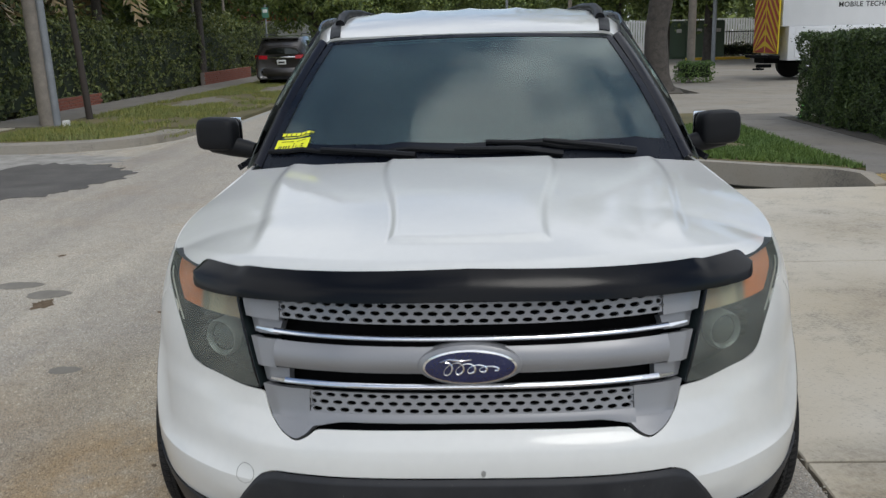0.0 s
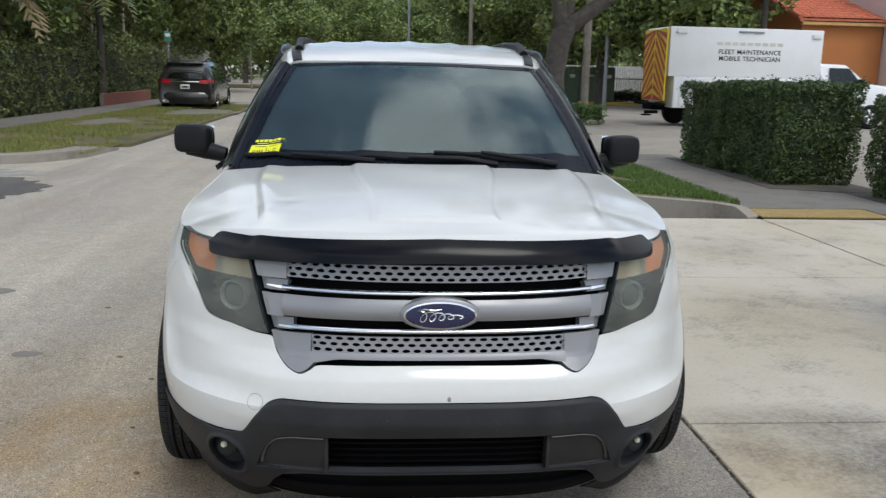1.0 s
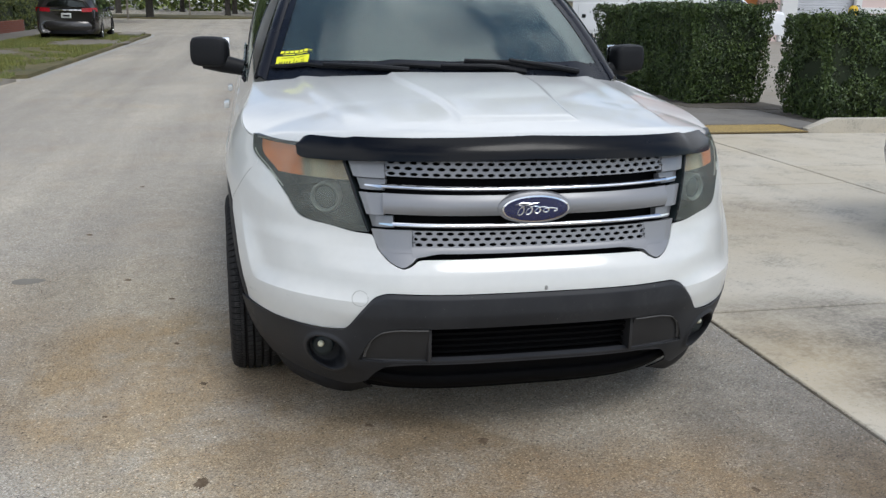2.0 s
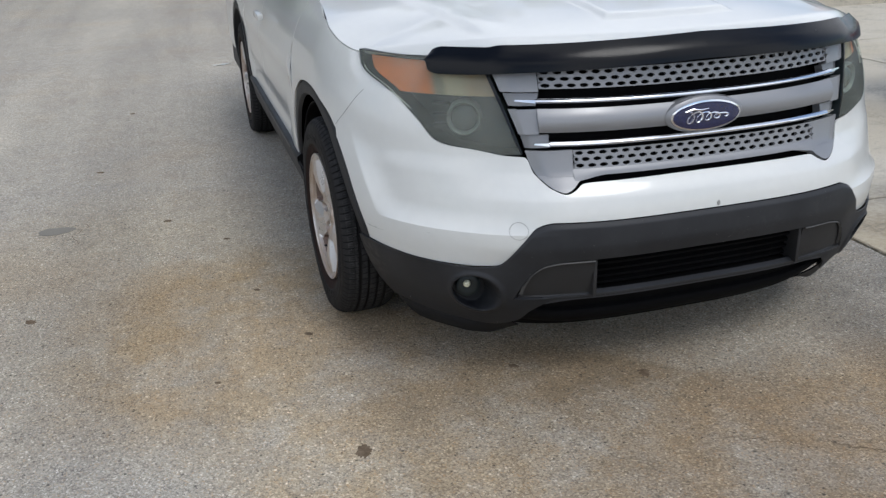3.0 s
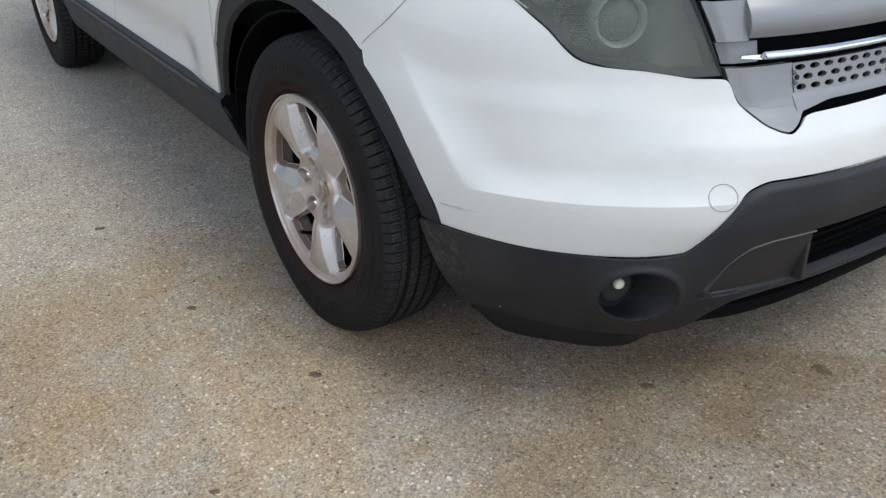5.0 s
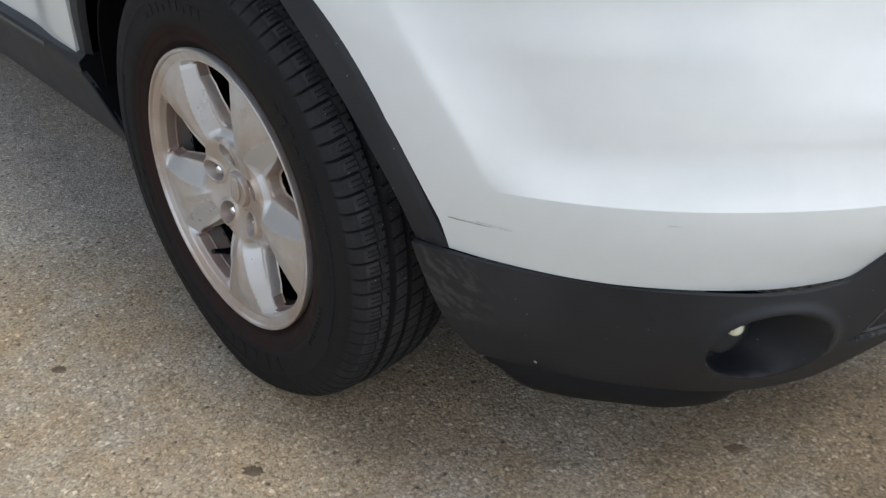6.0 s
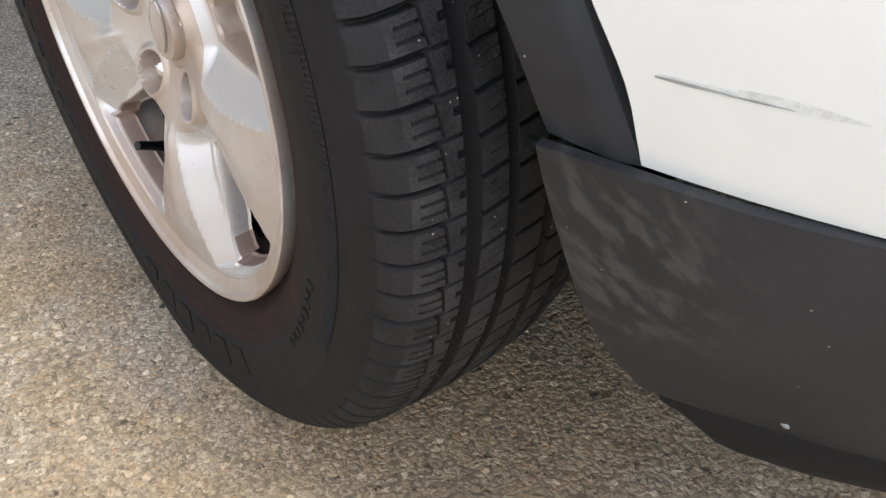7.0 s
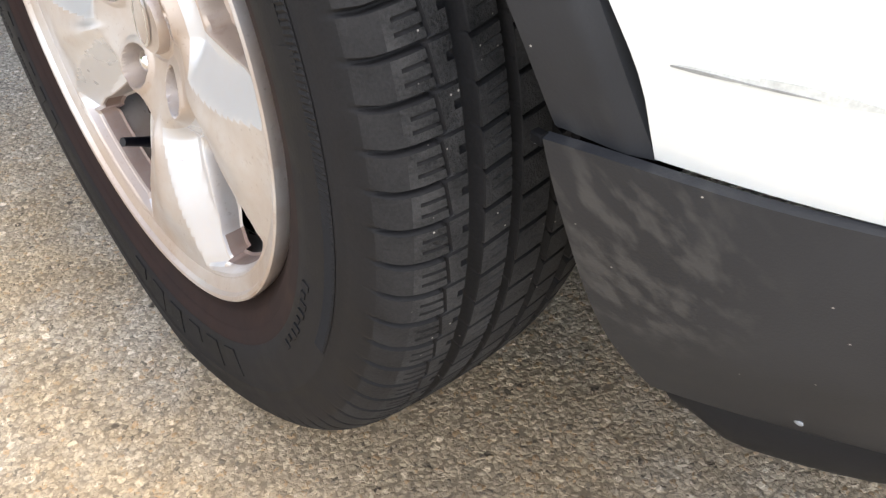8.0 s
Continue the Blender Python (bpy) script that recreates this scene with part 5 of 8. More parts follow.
def cheek(side, z0, z1, xin0, xin1, off, shrink=0.0):
    """Silver side piece of the grille, from the strip's end to the headlight."""
    def f(u, v):
        z = lerp(z0, z1, v)
        x = lerp(lerp(xin0, xin1, v), grille_edge(z) - shrink, u)
        return wrap(s_of_x(x, z), z, off - 0.006 * sstep(0.7, 1, u), side)
    return sheet(f, 12, 10, 0.025)


for side in (1, -1):
    part("grille_cheek", cheek(side, 0.892, 0.962, 0.470, 0.470, 0.005, 0.002), M_SILVER, grille)
    part("grille_cheek", cheek(side, 0.779, 0.846, 0.478, 0.478, 0.004, 0.002), M_SILVER, grille)
    part("grille_cheek", cheek(side, 0.664, 0.734, 0.394, 0.392, 0.004, 0.002), M_SILVER, grille)
    part("bar_end", cheek(side, 0.852, 0.886, 0.480, 0.470, -0.012, 0.004), M_SILVER, grille)
    part("bar_end", cheek(side, 0.738, 0.774, 0.452, 0.452, -0.012, 0.004), M_SILVER, grille)
    part("chrome_tip", sheet(
        lambda u, v, q=side: wrap(s_of_x(lerp(0.478, 0.534, u), 0.865), 0.866 + 0.004 * u + lerp(-0.0045, 0.0045, v) * (1 - 0.55 * u), 0.006, q), 8, 3, 0.008), M_CHROME, grille)
    part("chrome_tip", sheet(lambda u, v, q=side: wrap(s_of_x(lerp(0.450, 0.494, u), 0.75), 0.750 + 0.003 * u + lerp(-0.0045, 0.0045, v) * (1 - 0.55 * u), 0.006, q), 8, 3, 0.008), M_CHROME, grille)

    def lobe(u, v, q=side):
        """Rounded lower end of the grille that dips into the bumper."""
        lo = hermite([(0.37, 0.660), (0.385, 0.650), (0.404, 0.634), (0.428, 0.625), (0.46, 0.636), (0.495, 0.668)])
        x = lerp(0.376, 0.495, u)
        z = lerp(lo(x), 0.668, v)
        return wrap(s_of_x(x, z), z, 0.003, q)
    part("grille_lobe", sheet(lobe, 24, 6, 0.02), M_SILVER, grille)


def oval(bm, rx, rz, y0, y1, dome, n=48):
    rings = []
    for y, k in ((y1, 1.0), (y0, 1.0), (y0 - dome * 0.6, 0.93), (y0 - dome, 0.80)):
        rings.append([bm.verts.new((rx * k * math.cos(a) if k == 1 else (rx - (1 - k) * 0.1) * math.cos(a), y, (rz if k == 1 else rz - (1 - k) * 0.1) * math.sin(a))) for a in (2 * math.pi * i / n for i in range(n))])
    for p, q in zip(rings, rings[1:]):
        for k in range(n):
            bm.faces.new((p[k], p[(k + 1) % n], q[(k + 1) % n], q[k]))
    bm.faces.new(rings[0])
    bm.faces.new(rings[-1])
    bmesh.ops.recalc_face_normals(bm, faces=bm.faces[:])
    return bm


badge = part("badge", oval(bmesh.new(), 0.125, 0.052, 0.0, 0.03, 0.010), M_SILVER, suv, "dark blue oval badge in a silver surround", m=pose(0, 0.068, 0.802, 4))
part("chrome_ring", oval(bmesh.new(), 0.112, 0.044, -0.010, 0.01, 0.004), M_CHROME, badge)
part("badge_field", oval(bmesh.new(), 0.1065, 0.0395, -0.0135, 0.005, 0.002), M_BLUE, badge, "dark blue enamel field")
# a plain looping stroke stands for the badge's emblem
bm = bmesh.new()
stroke = []
for k in range(121):
    t = k / 120
    h = 0.0165 * (0.55 + 0.45 * math.cos(2.2 * t)) * math.cos(2 * math.pi * 4.5 * t)
    stroke.append((lerp(-0.064, 0.060, t) + 0.015 * math.sin(2 * math.pi * 4.5 * t) + 0.35 * h, -0.0162, h - 0.002))
tube(bm, stroke, [0.0019 + 0.0009 * math.sin(k * 0.236) for k in range(121)], 6)
tube(bm, [(-0.070, -0.0162, 0.016), (-0.050, -0.0165, 0.022), (-0.020, -0.0165, 0.018), (0.004, -0.0162, 0.021)], [0.001, 0.0026, 0.0026, 0.001], 6)
part("emblem_stroke", bm, M_CHROME, badge, "plain silver looping stroke")

# ---- headlights ----
hl_out = hermite([(0.722, 0.572), (0.728, 0.608), (0.738, 0.652), (0.746, 0.706), (0.757, 0.735), (0.813, 0.772), (0.882, 0.829), (0.933, 0.874), (0.985, 0.870)])
hl_in = hermite([(0.72, 0.526), (0.80, 0.549), (0.94, 0.590), (0.98, 0.60)])


def lamp_skin(side, off, u0, u1, v0, v1, nu, nv, t):
    def f(u, v):
        z = lerp(0.724, 0.976, lerp(v0, v1, v))
        x = lerp(hl_in(z), hl_out(z), lerp(u0, u1, u))
        return wrap(s_of_x(x, z), z, off, side)
    return sheet(f, nu, nv, t)


for side in (1, -1):
    hl = part("headlight", lamp_skin(side, 0.002, 0, 1, 0, 1, 30, 24, 0.004), M_LENS, suv, "headlight with hazed yellowed cover")
    part("lamp_housing", lamp_skin(side, -0.065, 0, 1, 0, 1, 16, 16, 0.004), M_HOUSING, hl)
    # closing walls between cover and housing
    def lamp_at(u, v, off, q=side):
        z = lerp(0.724, 0.976, v)
        return wrap(s_of_x(lerp(hl_in(z), hl_out(z), u), z), z, off, q)
    for k, edge in enumerate((lambda t: (1.0, t), lambda t: (0.0, t), lambda t: (t, 0.0), lambda t: (t, 1.0))):
        for a0, a1 in ((0.0, 0.55), (0.55, 1.0)):
            part("lamp_wall", sheet(lambda a, b, e=edge, p=a0, q=a1: lamp_at(*e(lerp(p, q, a)), lerp(0.0, -0.068, b)), 14, 4, 0.002), M_HOUSING, hl)
    part("lamp_rim", lamp_skin(side, -0.03, 0.0, 0.035, 0.55, 1, 3, 20, 0.03), M_FADE, hl)
    part("lamp_edge", lamp_skin(side, 0.003, 0.0, 0.022, 0, 1, 2, 20, 0.006), M_GLOSS, hl)
    part("turn_reflector", lamp_skin(side, -0.020, 0.03, 0.955, 0.60, 0.945, 30, 12, 0.008), M_FADE, hl, "amber turn signal reflector bleached to tan")
    c = Vector(wrap(s_of_x(0.676, 0.812), 0.812, -0.055, side))
    face = Matrix.Translation(c) @ pose(0, 0, 0, 0, 0, side * 24)
    bm = bmesh.new()
    lathe(bm, [(0.03, 0.050), (-0.022, 0.050), (-0.028, 0.046), (-0.022, 0.040), (0.0, 0.036)], 32, "y")
    pr = part("projector_ring", bm, M_LAMPRING, hl, m=face)
    bm = bmesh.new()
    bmesh.ops.create_uvsphere(bm, u_segments=24, v_segments=14, radius=0.039, matrix=Matrix.Diagonal((1, 0.55, 1, 1)))
    part("projector_lens", bm, M_DARKLENS, pr, m=Matrix.Translation((0, -0.010, 0)))
    for k in range(3):
        bm = bmesh.new()
        box(bm, (side * 0.07, 0.02, -0.03 + 0.03 * k), (0.05, 0.03, 0.012), 0.003)
        part("lamp_fin", bm, M_HOUSING, pr)

# ---- hood and deflector ----
zc = hermite([(0.05, 0.99), (0.10, 1.010), (0.14, 1.025), (0.34, 1.062), (0.70, 1.100), (1.22, 1.128), (1.50, 1.138)])
belt = hermite([(0.40, 0.955), (0.50, 0.961), (0.60, 0.967), (1.0, 1.029), (1.45, 1.079), (1.60, 1.085), (4.8, 1.10)])
z_edge = hermite([(0.10, 0.925), (0.30, 0.940), (0.50, 0.961), (0.60, 0.967), (1.00, 1.029), (1.47, 1.079)])
x_edge = hermite([(0.0, wrap(s_of_y(0.58, 0.966), 0.966)[0] - 0.003)] + [(y, wrap(s_of_y(y, belt(y)), belt(y))[0] - 0.003) for y in (0.60, 0.68, 0.76, 0.86, 1.0, 1.15, 1.3, 1.47)])


def hood_front(u):
    return wrap(s_of_x(min(0.876, abs(u) * 0.876), 0.985), 0.985)[1] - 0.005


def hood_rear(u):
    return 1.235 + 0.235 * abs(u) ** 2


def hood_z(x, y):
    u = min(1.0, abs(x) / x_edge(y))
    z = zc(y) - (zc(y) - z_edge(y)) * u ** 3
    ax = abs(x)
    # central raised field with a rounded front end, and a ridge along each side
    wide = 0.20 + 0.09 * sstep(0.35, 1.2, y)
    field = max(sstep(wide - 0.012, wide + 0.016, ax), 1 - sstep(0.265, 0.300, y - 0.10 * max(0.0, ax - wide + 0.10)))
    z += 0.012 * (1 - field)
    ridge = lerp(0.55, 0.66, sstep(0.2, 1.3, y))
    z += 0.009 * (sstep(ridge - 0.10, ridge, ax) if ax < ridge else 1 - sstep(ridge, ridge + 0.035, ax)) * sstep(0.30, 0.50, y)
    return z


def hood(u, v):
    q = 2 * u - 1
    y0, y1 = hood_front(q), hood_rear(q)
    vv = v ** 1.25
    y = lerp(y0, y1, vv)
    x = q * x_edge(y)
    d = y - y0
    z = hood_z(x, y) - 0.030 * max(0.0, 1 - d / 0.06) ** 2 * (1 - abs(q) ** 6)
    return (x, y, z)


part("hood", sheet(hood, 220, 90, 0.008), M_PAINT, suv, "white hood with a raised centre and side ridges")


def deflector(u, v):
    q = 2 * u - 1
    ax = abs(q) * 0.726
    end = max(0.0, 1 - max(0.0, (abs(q) - 0.95) / 0.05) ** 2.6) ** 0.5
    zt = hermite([(0, 1.022), (0.50, 1.010), (0.68, 1.007), (0.726, 1.006)])(ax) + 0.006 * (1 - sstep(0.555, 0.59, ax))
    zb = hermite([(0, 0.960), (0.50, 0.947), (0.68, 0.938), (0.726, 0.940)])(ax)
    zm = (zt + zb) / 2
    z = zm + (lerp(zb, zt, v) - zm) * end
    o = 0.046 - 0.046 * lerp(0.5, v, end) + 0.010 * math.sin(math.pi * v)
    x, y, _ = wrap(s_of_x(ax, 0.965), 0.965, o - 0.012 * sstep(0.5, 0.75, ax))
    return ((1 if q >= 0 else -1) * x, y, z)


part("bug_deflector", sheet(deflector, 160, 14, 0.005), M_VISOR, suv, "glossy black bug deflector")
bm = bmesh.new()
grid(bm, lambda u, v: wrap(s_of_x(abs(2 * u - 1) * 0.575, 0.97), lerp(0.945, 0.972, v), -0.014, 1 if u >= 0.5 else -1), 60, 2)
part("hood_seal", thick(bm, 0.01), M_DARK, suv)

# ---- fenders, doors, flares, sills ----


def side_panel(side, y0, y1, lo, hi, nu, nv, off=0.0):
    """Flank panel between two y lines; lo and hi are z(y)."""
    def f(u, v):
        y = lerp(y0, y1, u)
        z = lerp(lo(y), hi(y), v)
        p = wrap(s_of_y(y, z), z, off, side)
        # long hollow pressed along the doors
        cut = 0.022 * math.exp(-((z - 0.52) / 0.07) ** 2) * sstep(1.5, 1.7, y) * (1 - sstep(3.1, 3.25, y))
        crease = 0.010 * math.exp(-((z - 0.80) / 0.05) ** 2) * sstep(0.9, 1.3, y)
        return (p[0] - side * (cut - crease), p[1], p[2])
    return sheet(f, nu, nv, 0.008)


for side in (1, -1):
    seam_y = hermite([(0.722, 0.662), (0.735, 0.655), (0.793, 0.592), (0.861, 0.532), (0.886, 0.508), (0.98, 0.515)])

    def fender_front(u, v, q=side):
        y1 = 1.395
        yb = lerp(0.655, y1, u)
        z = lerp(max(0.42, flare_out(yb) + 0.002), belt(yb) - 0.002, v)
        start = seam_y(z) - 0.025 * (1 - sstep(0.83, 0.87, z))
        if z > 0.86:
            start = max(start, wrap(s_of_x(hl_out(min(z, 0.976)), z), z)[1] + 0.004)
        y = lerp(start, y1, u) if u < 1 else y1
        z = lerp(max(0.42, flare_out(max(0.655, y)) + 0.002), belt(y) - 0.002, v)
        return wrap(s_of_y(y, z), z, -0.003 * (1 - sstep(0.02, 0.06, u)), q)
    part("panel_seam", sheet(lambda u, v, q=side: wrap(s_of_y(seam_y(lerp(0.74, 0.868, u)) + 0.0022 * v - 0.001, lerp(0.74, 0.868, u)), lerp(0.74, 0.868, u), 0.0006, q), 20, 1, 0.0005), M_SCUFF, suv)
    part("lamp_corner", sheet(lambda u, v, q=side: wrap(s_of_y(lerp(wrap(s_of_x(hl_out(lerp(0.835, 0.935, v)), lerp(0.835, 0.935, v)), lerp(0.835, 0.935, v))[1] - 0.004, 0.575, u), lerp(0.835, 0.935, v)), lerp(0.835, 0.935, v), -0.0045, q), 8, 12, 0.004), M_PAINT, suv, "white return of the fender beside the headlight")
    part("fender", sheet(fender_front, 70, 30, 0.008), M_PAINT, suv)
    part("front_door", side_panel(side, 1.400, 2.455, lambda y: max(0.415, flare_out(y) + 0.002), lambda y: belt(y), 30, 24), M_PAINT, suv)
    part("rear_door", side_panel(side, 2.460, 3.420, lambda y: max(0.415, flare_out(y) + 0.002), lambda y: belt(y), 40, 24), M_PAINT, suv)
    part("quarter_panel", side_panel(side, 3.425, 4.78, lambda y: max(0.44, flare_out(y) + 0.002), lambda y: belt(y), 50, 24), M_PAINT, suv)

    def flare(yc, front, rear, q, a0=0.0, a1=math.pi):
        def f(u, v):
            a = lerp(a0, a1, u)
            ca, sa = math.cos(a), math.sin(a)
            e = 2 / 2.25
            hx = (front if ca > 0 else rear)
            k = lerp(0.0, 0.056, v)
            y = yc - math.copysign(abs(ca) ** e, ca) * (hx - k)
            z = 0.365 + abs(sa) ** e * (0.463 - k) + (0.055 * (1 - sstep(0.0, 0.35, abs(sa))) if ca > 0 and yc < 2 else 0.0)
            o = 0.003 + 0.007 * sstep(0.0, 0.30, v) - 0.003 * v - 0.05 * sstep(0.86, 1.0, v)
            return wrap(s_of_y(y, z), z, o, q)
        return sheet(f, 56, 8, 0.004)
    yo, zo, yi, zi = (hermite(list(zip(ARCH_U, [p[k] for p in pts]))) for pts, k in ((ARCH_OUT, 0), (ARCH_OUT, 1), (ARCH_IN, 0), (ARCH_IN, 1)))

    def front_trim(u, v, q=side):
        v = lerp(-0.16, 1.0, v)
        y, z = lerp(yo(u), yi(u), v), lerp(zo(u), zi(u), v)
        o = -0.013 + 0.012 * sstep(-0.04, 0.03, v) + 0.004 * sstep(0.03, 0.30, v) - 0.003 * max(0.0, v) - lerp(0.05, 0.012, sstep(0.62, 0.80, u)) * sstep(0.88, 1.0, v) - 0.006 * sstep(0.3, 0.6, u)
        return wrap(s_of_y(y, z), z, o, q)
    part("wheel_arch_trim", sheet(front_trim, 80, 16, 0.004), M_FLARE, suv, "dull black wheel arch trim")
    part("wheel_arch_trim", flare(REAR_Y, 0.498, 0.498, side), M_FLARE, suv, "dull black wheel arch trim")
    sill_x = hermite([(0.262, 0.925), (0.285, 0.955), (0.33, 0.974), (0.40, 0.987), (0.430, 0.998), (0.444, 0.997), (0.455, 0.972)])
    sill_front = hermite([(0.262, 1.265), (0.30, 1.285), (0.345, 1.325), (0.40, 1.378), (0.448, 1.391)])

    def sill(u, v, q=side):
        z = lerp(0.262, 0.455, v)
        return (q * (sill_x(z) - 0.008 * (1 - sstep(0.0, 0.05, u)) * sstep(0.42, 0.445, z)), lerp(sill_front(z), 3.235, u), z)
    part("sill_cladding", sheet(sill, 60, 24, 0.010), M_FLARE, suv, "black plastic sill cladding")
    part("sill_end", sheet(lambda u, v, q=side: (q * lerp(sill_x(lerp(0.262, 0.452, v)) - 0.003, 0.60, u), sill_front(lerp(0.262, 0.452, v)) + 0.004, lerp(0.262, 0.452, v)), 4, 16, 0.004), M_DARK, suv)
    # added pale strip: the highlight on the sill's upper edge as colour
    part("sill_strip", sheet(lambda u, v, q=side: (q * (sill_x(lerp(0.434, 0.441, v)) + 0.0015), lerp(1.56, 3.15, u), lerp(0.434, 0.441, v)), 10, 2, 0.002), M_EDGE, suv, "painted highlight line on the sill")
    part("rear_cladding", sheet(lambda u, v, q=side: (q * 0.975, lerp(4.20, 4.80, u), lerp(0.30, 0.445, v)), 8, 3, 0.01), M_FLARE, suv)
    # wheel wells
    for yc, r in ((HUB_Y, 0.445), (REAR_Y, 0.445)):
        def well(u, v, q=side, c=yc):
            a = math.pi * u
            y = c - math.cos(a) * (0.46 if c > 2 else 0.355 if u < 0.5 else 0.515)
            z = 0.34 + math.sin(a) * 0.42
            out = wrap(s_of_y(y, max(0.42, z)), max(0.42, z))[0] - (0.022 if u > 0.5 and c < 2 else 0.045)
            return (q * lerp(out, 0.45, v), y, z)
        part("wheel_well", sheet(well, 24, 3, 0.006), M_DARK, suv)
    # door handles
    for yh in (2.28, 3.22):
        bm = bmesh.new()
        box(bm, (side * 1.005, yh, 0.90), (0.028, 0.19, 0.032), 0.010)
        part("door_handle", bm, M_PAINT, suv)

# underbody and closing panels
bm = bmesh.new()
box(bm, (0, 2.55, 0.33), (1.00, 4.3, 0.16), 0.04)
box(bm, (0, 2.30, 0.36), (1.84, 1.75, 0.10), 0.03)
part("underbody", bm, M_DARK, suv)
bm = bmesh.new()
box(bm, (0, 0.85, 0.62), (1.15, 1.0, 0.55), 0.05)
part("engine_bay", bm, M_DARK, suv)
part("tailgate", sheet(lambda u, v: (lerp(-0.93, 0.93, u) * lerp(1.0, 0.72, max(0, v - 0.5) * 2), 4.80 + 0.12 * math.sin(math.pi * u) - 0.28 * max(0, v - 0.5), lerp(0.35, 1.66, v)), 16, 14, 0.02), M_PAINT, suv)

# ---- greenhouse ----
ws_top = lambda q: Vector((0.655 * q, 2.005 + 0.065 * q * q, 1.572 - 0.022 * q * q))


def ws_low(q):
    y = hood_rear(q * 0.98) + 0.030
    return Vector((0.862 * q, y, hood_z(0.862 * q, min(y, 1.5)) + 0.004 - 0.035 * (1 - abs(q))))


def screen(u, v):
    q = 2 * u - 1
    p = ws_low(q).lerp(ws_top(q), v)
    p.z += 0.025 * math.sin(math.pi * v)
    p.y -= 0.020 * math.sin(math.pi * v)
    return p


def screen_at(u0, u1, v0, v1, off, nu, nv, t):
    def f(u, v):
        p = screen(lerp(u0, u1, u), lerp(v0, v1, v))
        return p + Vector((0, -0.7, 0.72)) * off
    return sheet(f, nu, nv, t)


ws = part("windscreen", screen_at(0.035, 0.965, 0.0, 0.985, 0.0, 30, 16, 0.005), M_GLASS, suv, "windscreen with sky reflections")
ws.visible_shadow = False
part("screen_border", screen_at(0.030, 0.970, -0.01, 0.125, 0.0022, 30, 4, 0.0015), M_FRIT, ws)
for u0, u1 in ((0.03, 0.050), (0.950, 0.97)):
    part("screen_border", screen_at(u0, u1, 0.0, 1.0, 0.0030, 2, 14, 0.0015), M_FRIT, ws)
part("screen_border", screen_at(0.03, 0.97, 0.968, 1.0, 0.0022, 24, 2, 0.0015), M_FRIT, ws)
part("mirror_mount", box(bmesh.new(), (0.0, 1.965, 1.515), (0.045, 0.04, 0.05), 0.012), M_GLOSS, ws)
part("cowl", sheet(lambda u, v: (lerp(-0.85, 0.85, u), lerp(hood_rear(2 * u - 1) - 0.10, hood_rear(2 * u - 1) + 0.07, v), hood_z(lerp(-0.85, 0.85, u), min(1.47, hood_rear(2 * u - 1))) - 0.035), 24, 3, 0.01), M_BLACK, suv)


def wiper(x0, x1, vbase, vtip):
    """Wiper arm with its blade, lying low on the screen."""
    def on(x, v, o=0.014):
        p = screen(x / 0.862 / 2 + 0.5, v)
        return p + Vector((0, -0.7, 0.72)) * o
    arm = part("wiper", tube(bmesh.new(), [on(x0, vbase, 0.012), on(lerp(x0, x1, 0.25), lerp(vbase, vtip, 0.35), 0.026), on(lerp(x0, x1, 0.62), lerp(vbase, vtip, 0.75), 0.026)], [0.014, 0.012, 0.008], 8), M_BLACK, suv, "black windscreen wiper")
    pts = [on(lerp(x0, x1, k / 8), lerp(vbase + 0.012, vtip, k / 8), 0.014) for k in range(1, 9)]
    part("blade", tube(bmesh.new(), pts, 0.010, 6), M_BLACK, arm)


wiper(0.34, -0.30, 0.035, 0.075)
wiper(-0.20, -0.80, 0.035, 0.085)
wiper(0.62, 0.06, 0.03, 0.115)

# paper lot tag behind the glass: yellow sheet with dark marks
tag = part("paper_tag", screen_at(0.044, 0.128, 0.080, 0.165, 0.0052, 4, 4, 0.001), M_YELLOW, suv, "yellow paper tag with dark handwriting")
for a, b, v0, v1 in ((0.054, 0.0565, 0.100, 0.122), (0.059, 0.0615, 0.100, 0.122), (0.066, 0.0685, 0.101, 0.123), (0.072, 0.0745, 0.101, 0.123), (0.079, 0.0815, 0.102, 0.124), (0.090, 0.0915, 0.096, 0.140), (0.097, 0.105, 0.106, 0.109), (0.097, 0.099, 0.109, 0.124), (0.109, 0.117, 0.107, 0.110), (0.109, 0.117, 0.122, 0.125), (0.056, 0.088, 0.149, 0.152), (0.095, 0.118, 0.149, 0.152)):
    part("ink_mark", screen_at(a, b, v0, v1, 0.0070, 3, 2, 0.0006), M_INK, tag)
for k in range(6):
    part("tag_letter_bar", screen_at(0.050 + 0.0125 * k, 0.0595 + 0.0125 * k, 0.190, 0.208, 0.0052, 3, 2, 0.0006), M_YELLOW, tag)
for a, b, v0, v1 in ((0.125, 0.133, 0.197, 0.201), (0.058, 0.090, 0.176, 0.181), (0.094, 0.122, 0.177, 0.182)):
    part("tag_letter_bar", screen_at(a, b, v0, v1, 0.0052, 3, 2, 0.0006), M_YELLOW, tag)


def roof(u, v):
    q = 2 * u - 1
    a = ws_top(q)
    y = lerp(a.y + 0.004, 4.62, v)
    zm = hermite([(2.0, 1.575), (2.15, 1.618), (2.45, 1.668), (2.9, 1.700), (3.6, 1.700), (4.3, 1.665), (4.62, 1.63)])(y)
    w = hermite([(2.0, 0.655), (2.4, 0.70), (3.2, 0.715), (4.62, 0.66)])(y)
    z = zm - 0.028 * q * q - 0.05 * max(0, abs(q) - 0.9) / 0.1 * 0.6
    for c in (0.0, 0.34, 0.62):
        z += 0.008 * math.exp(-((abs(q) - c) / 0.05) ** 2) * sstep(2.5, 2.8, y)
    return (w * q, y, z)


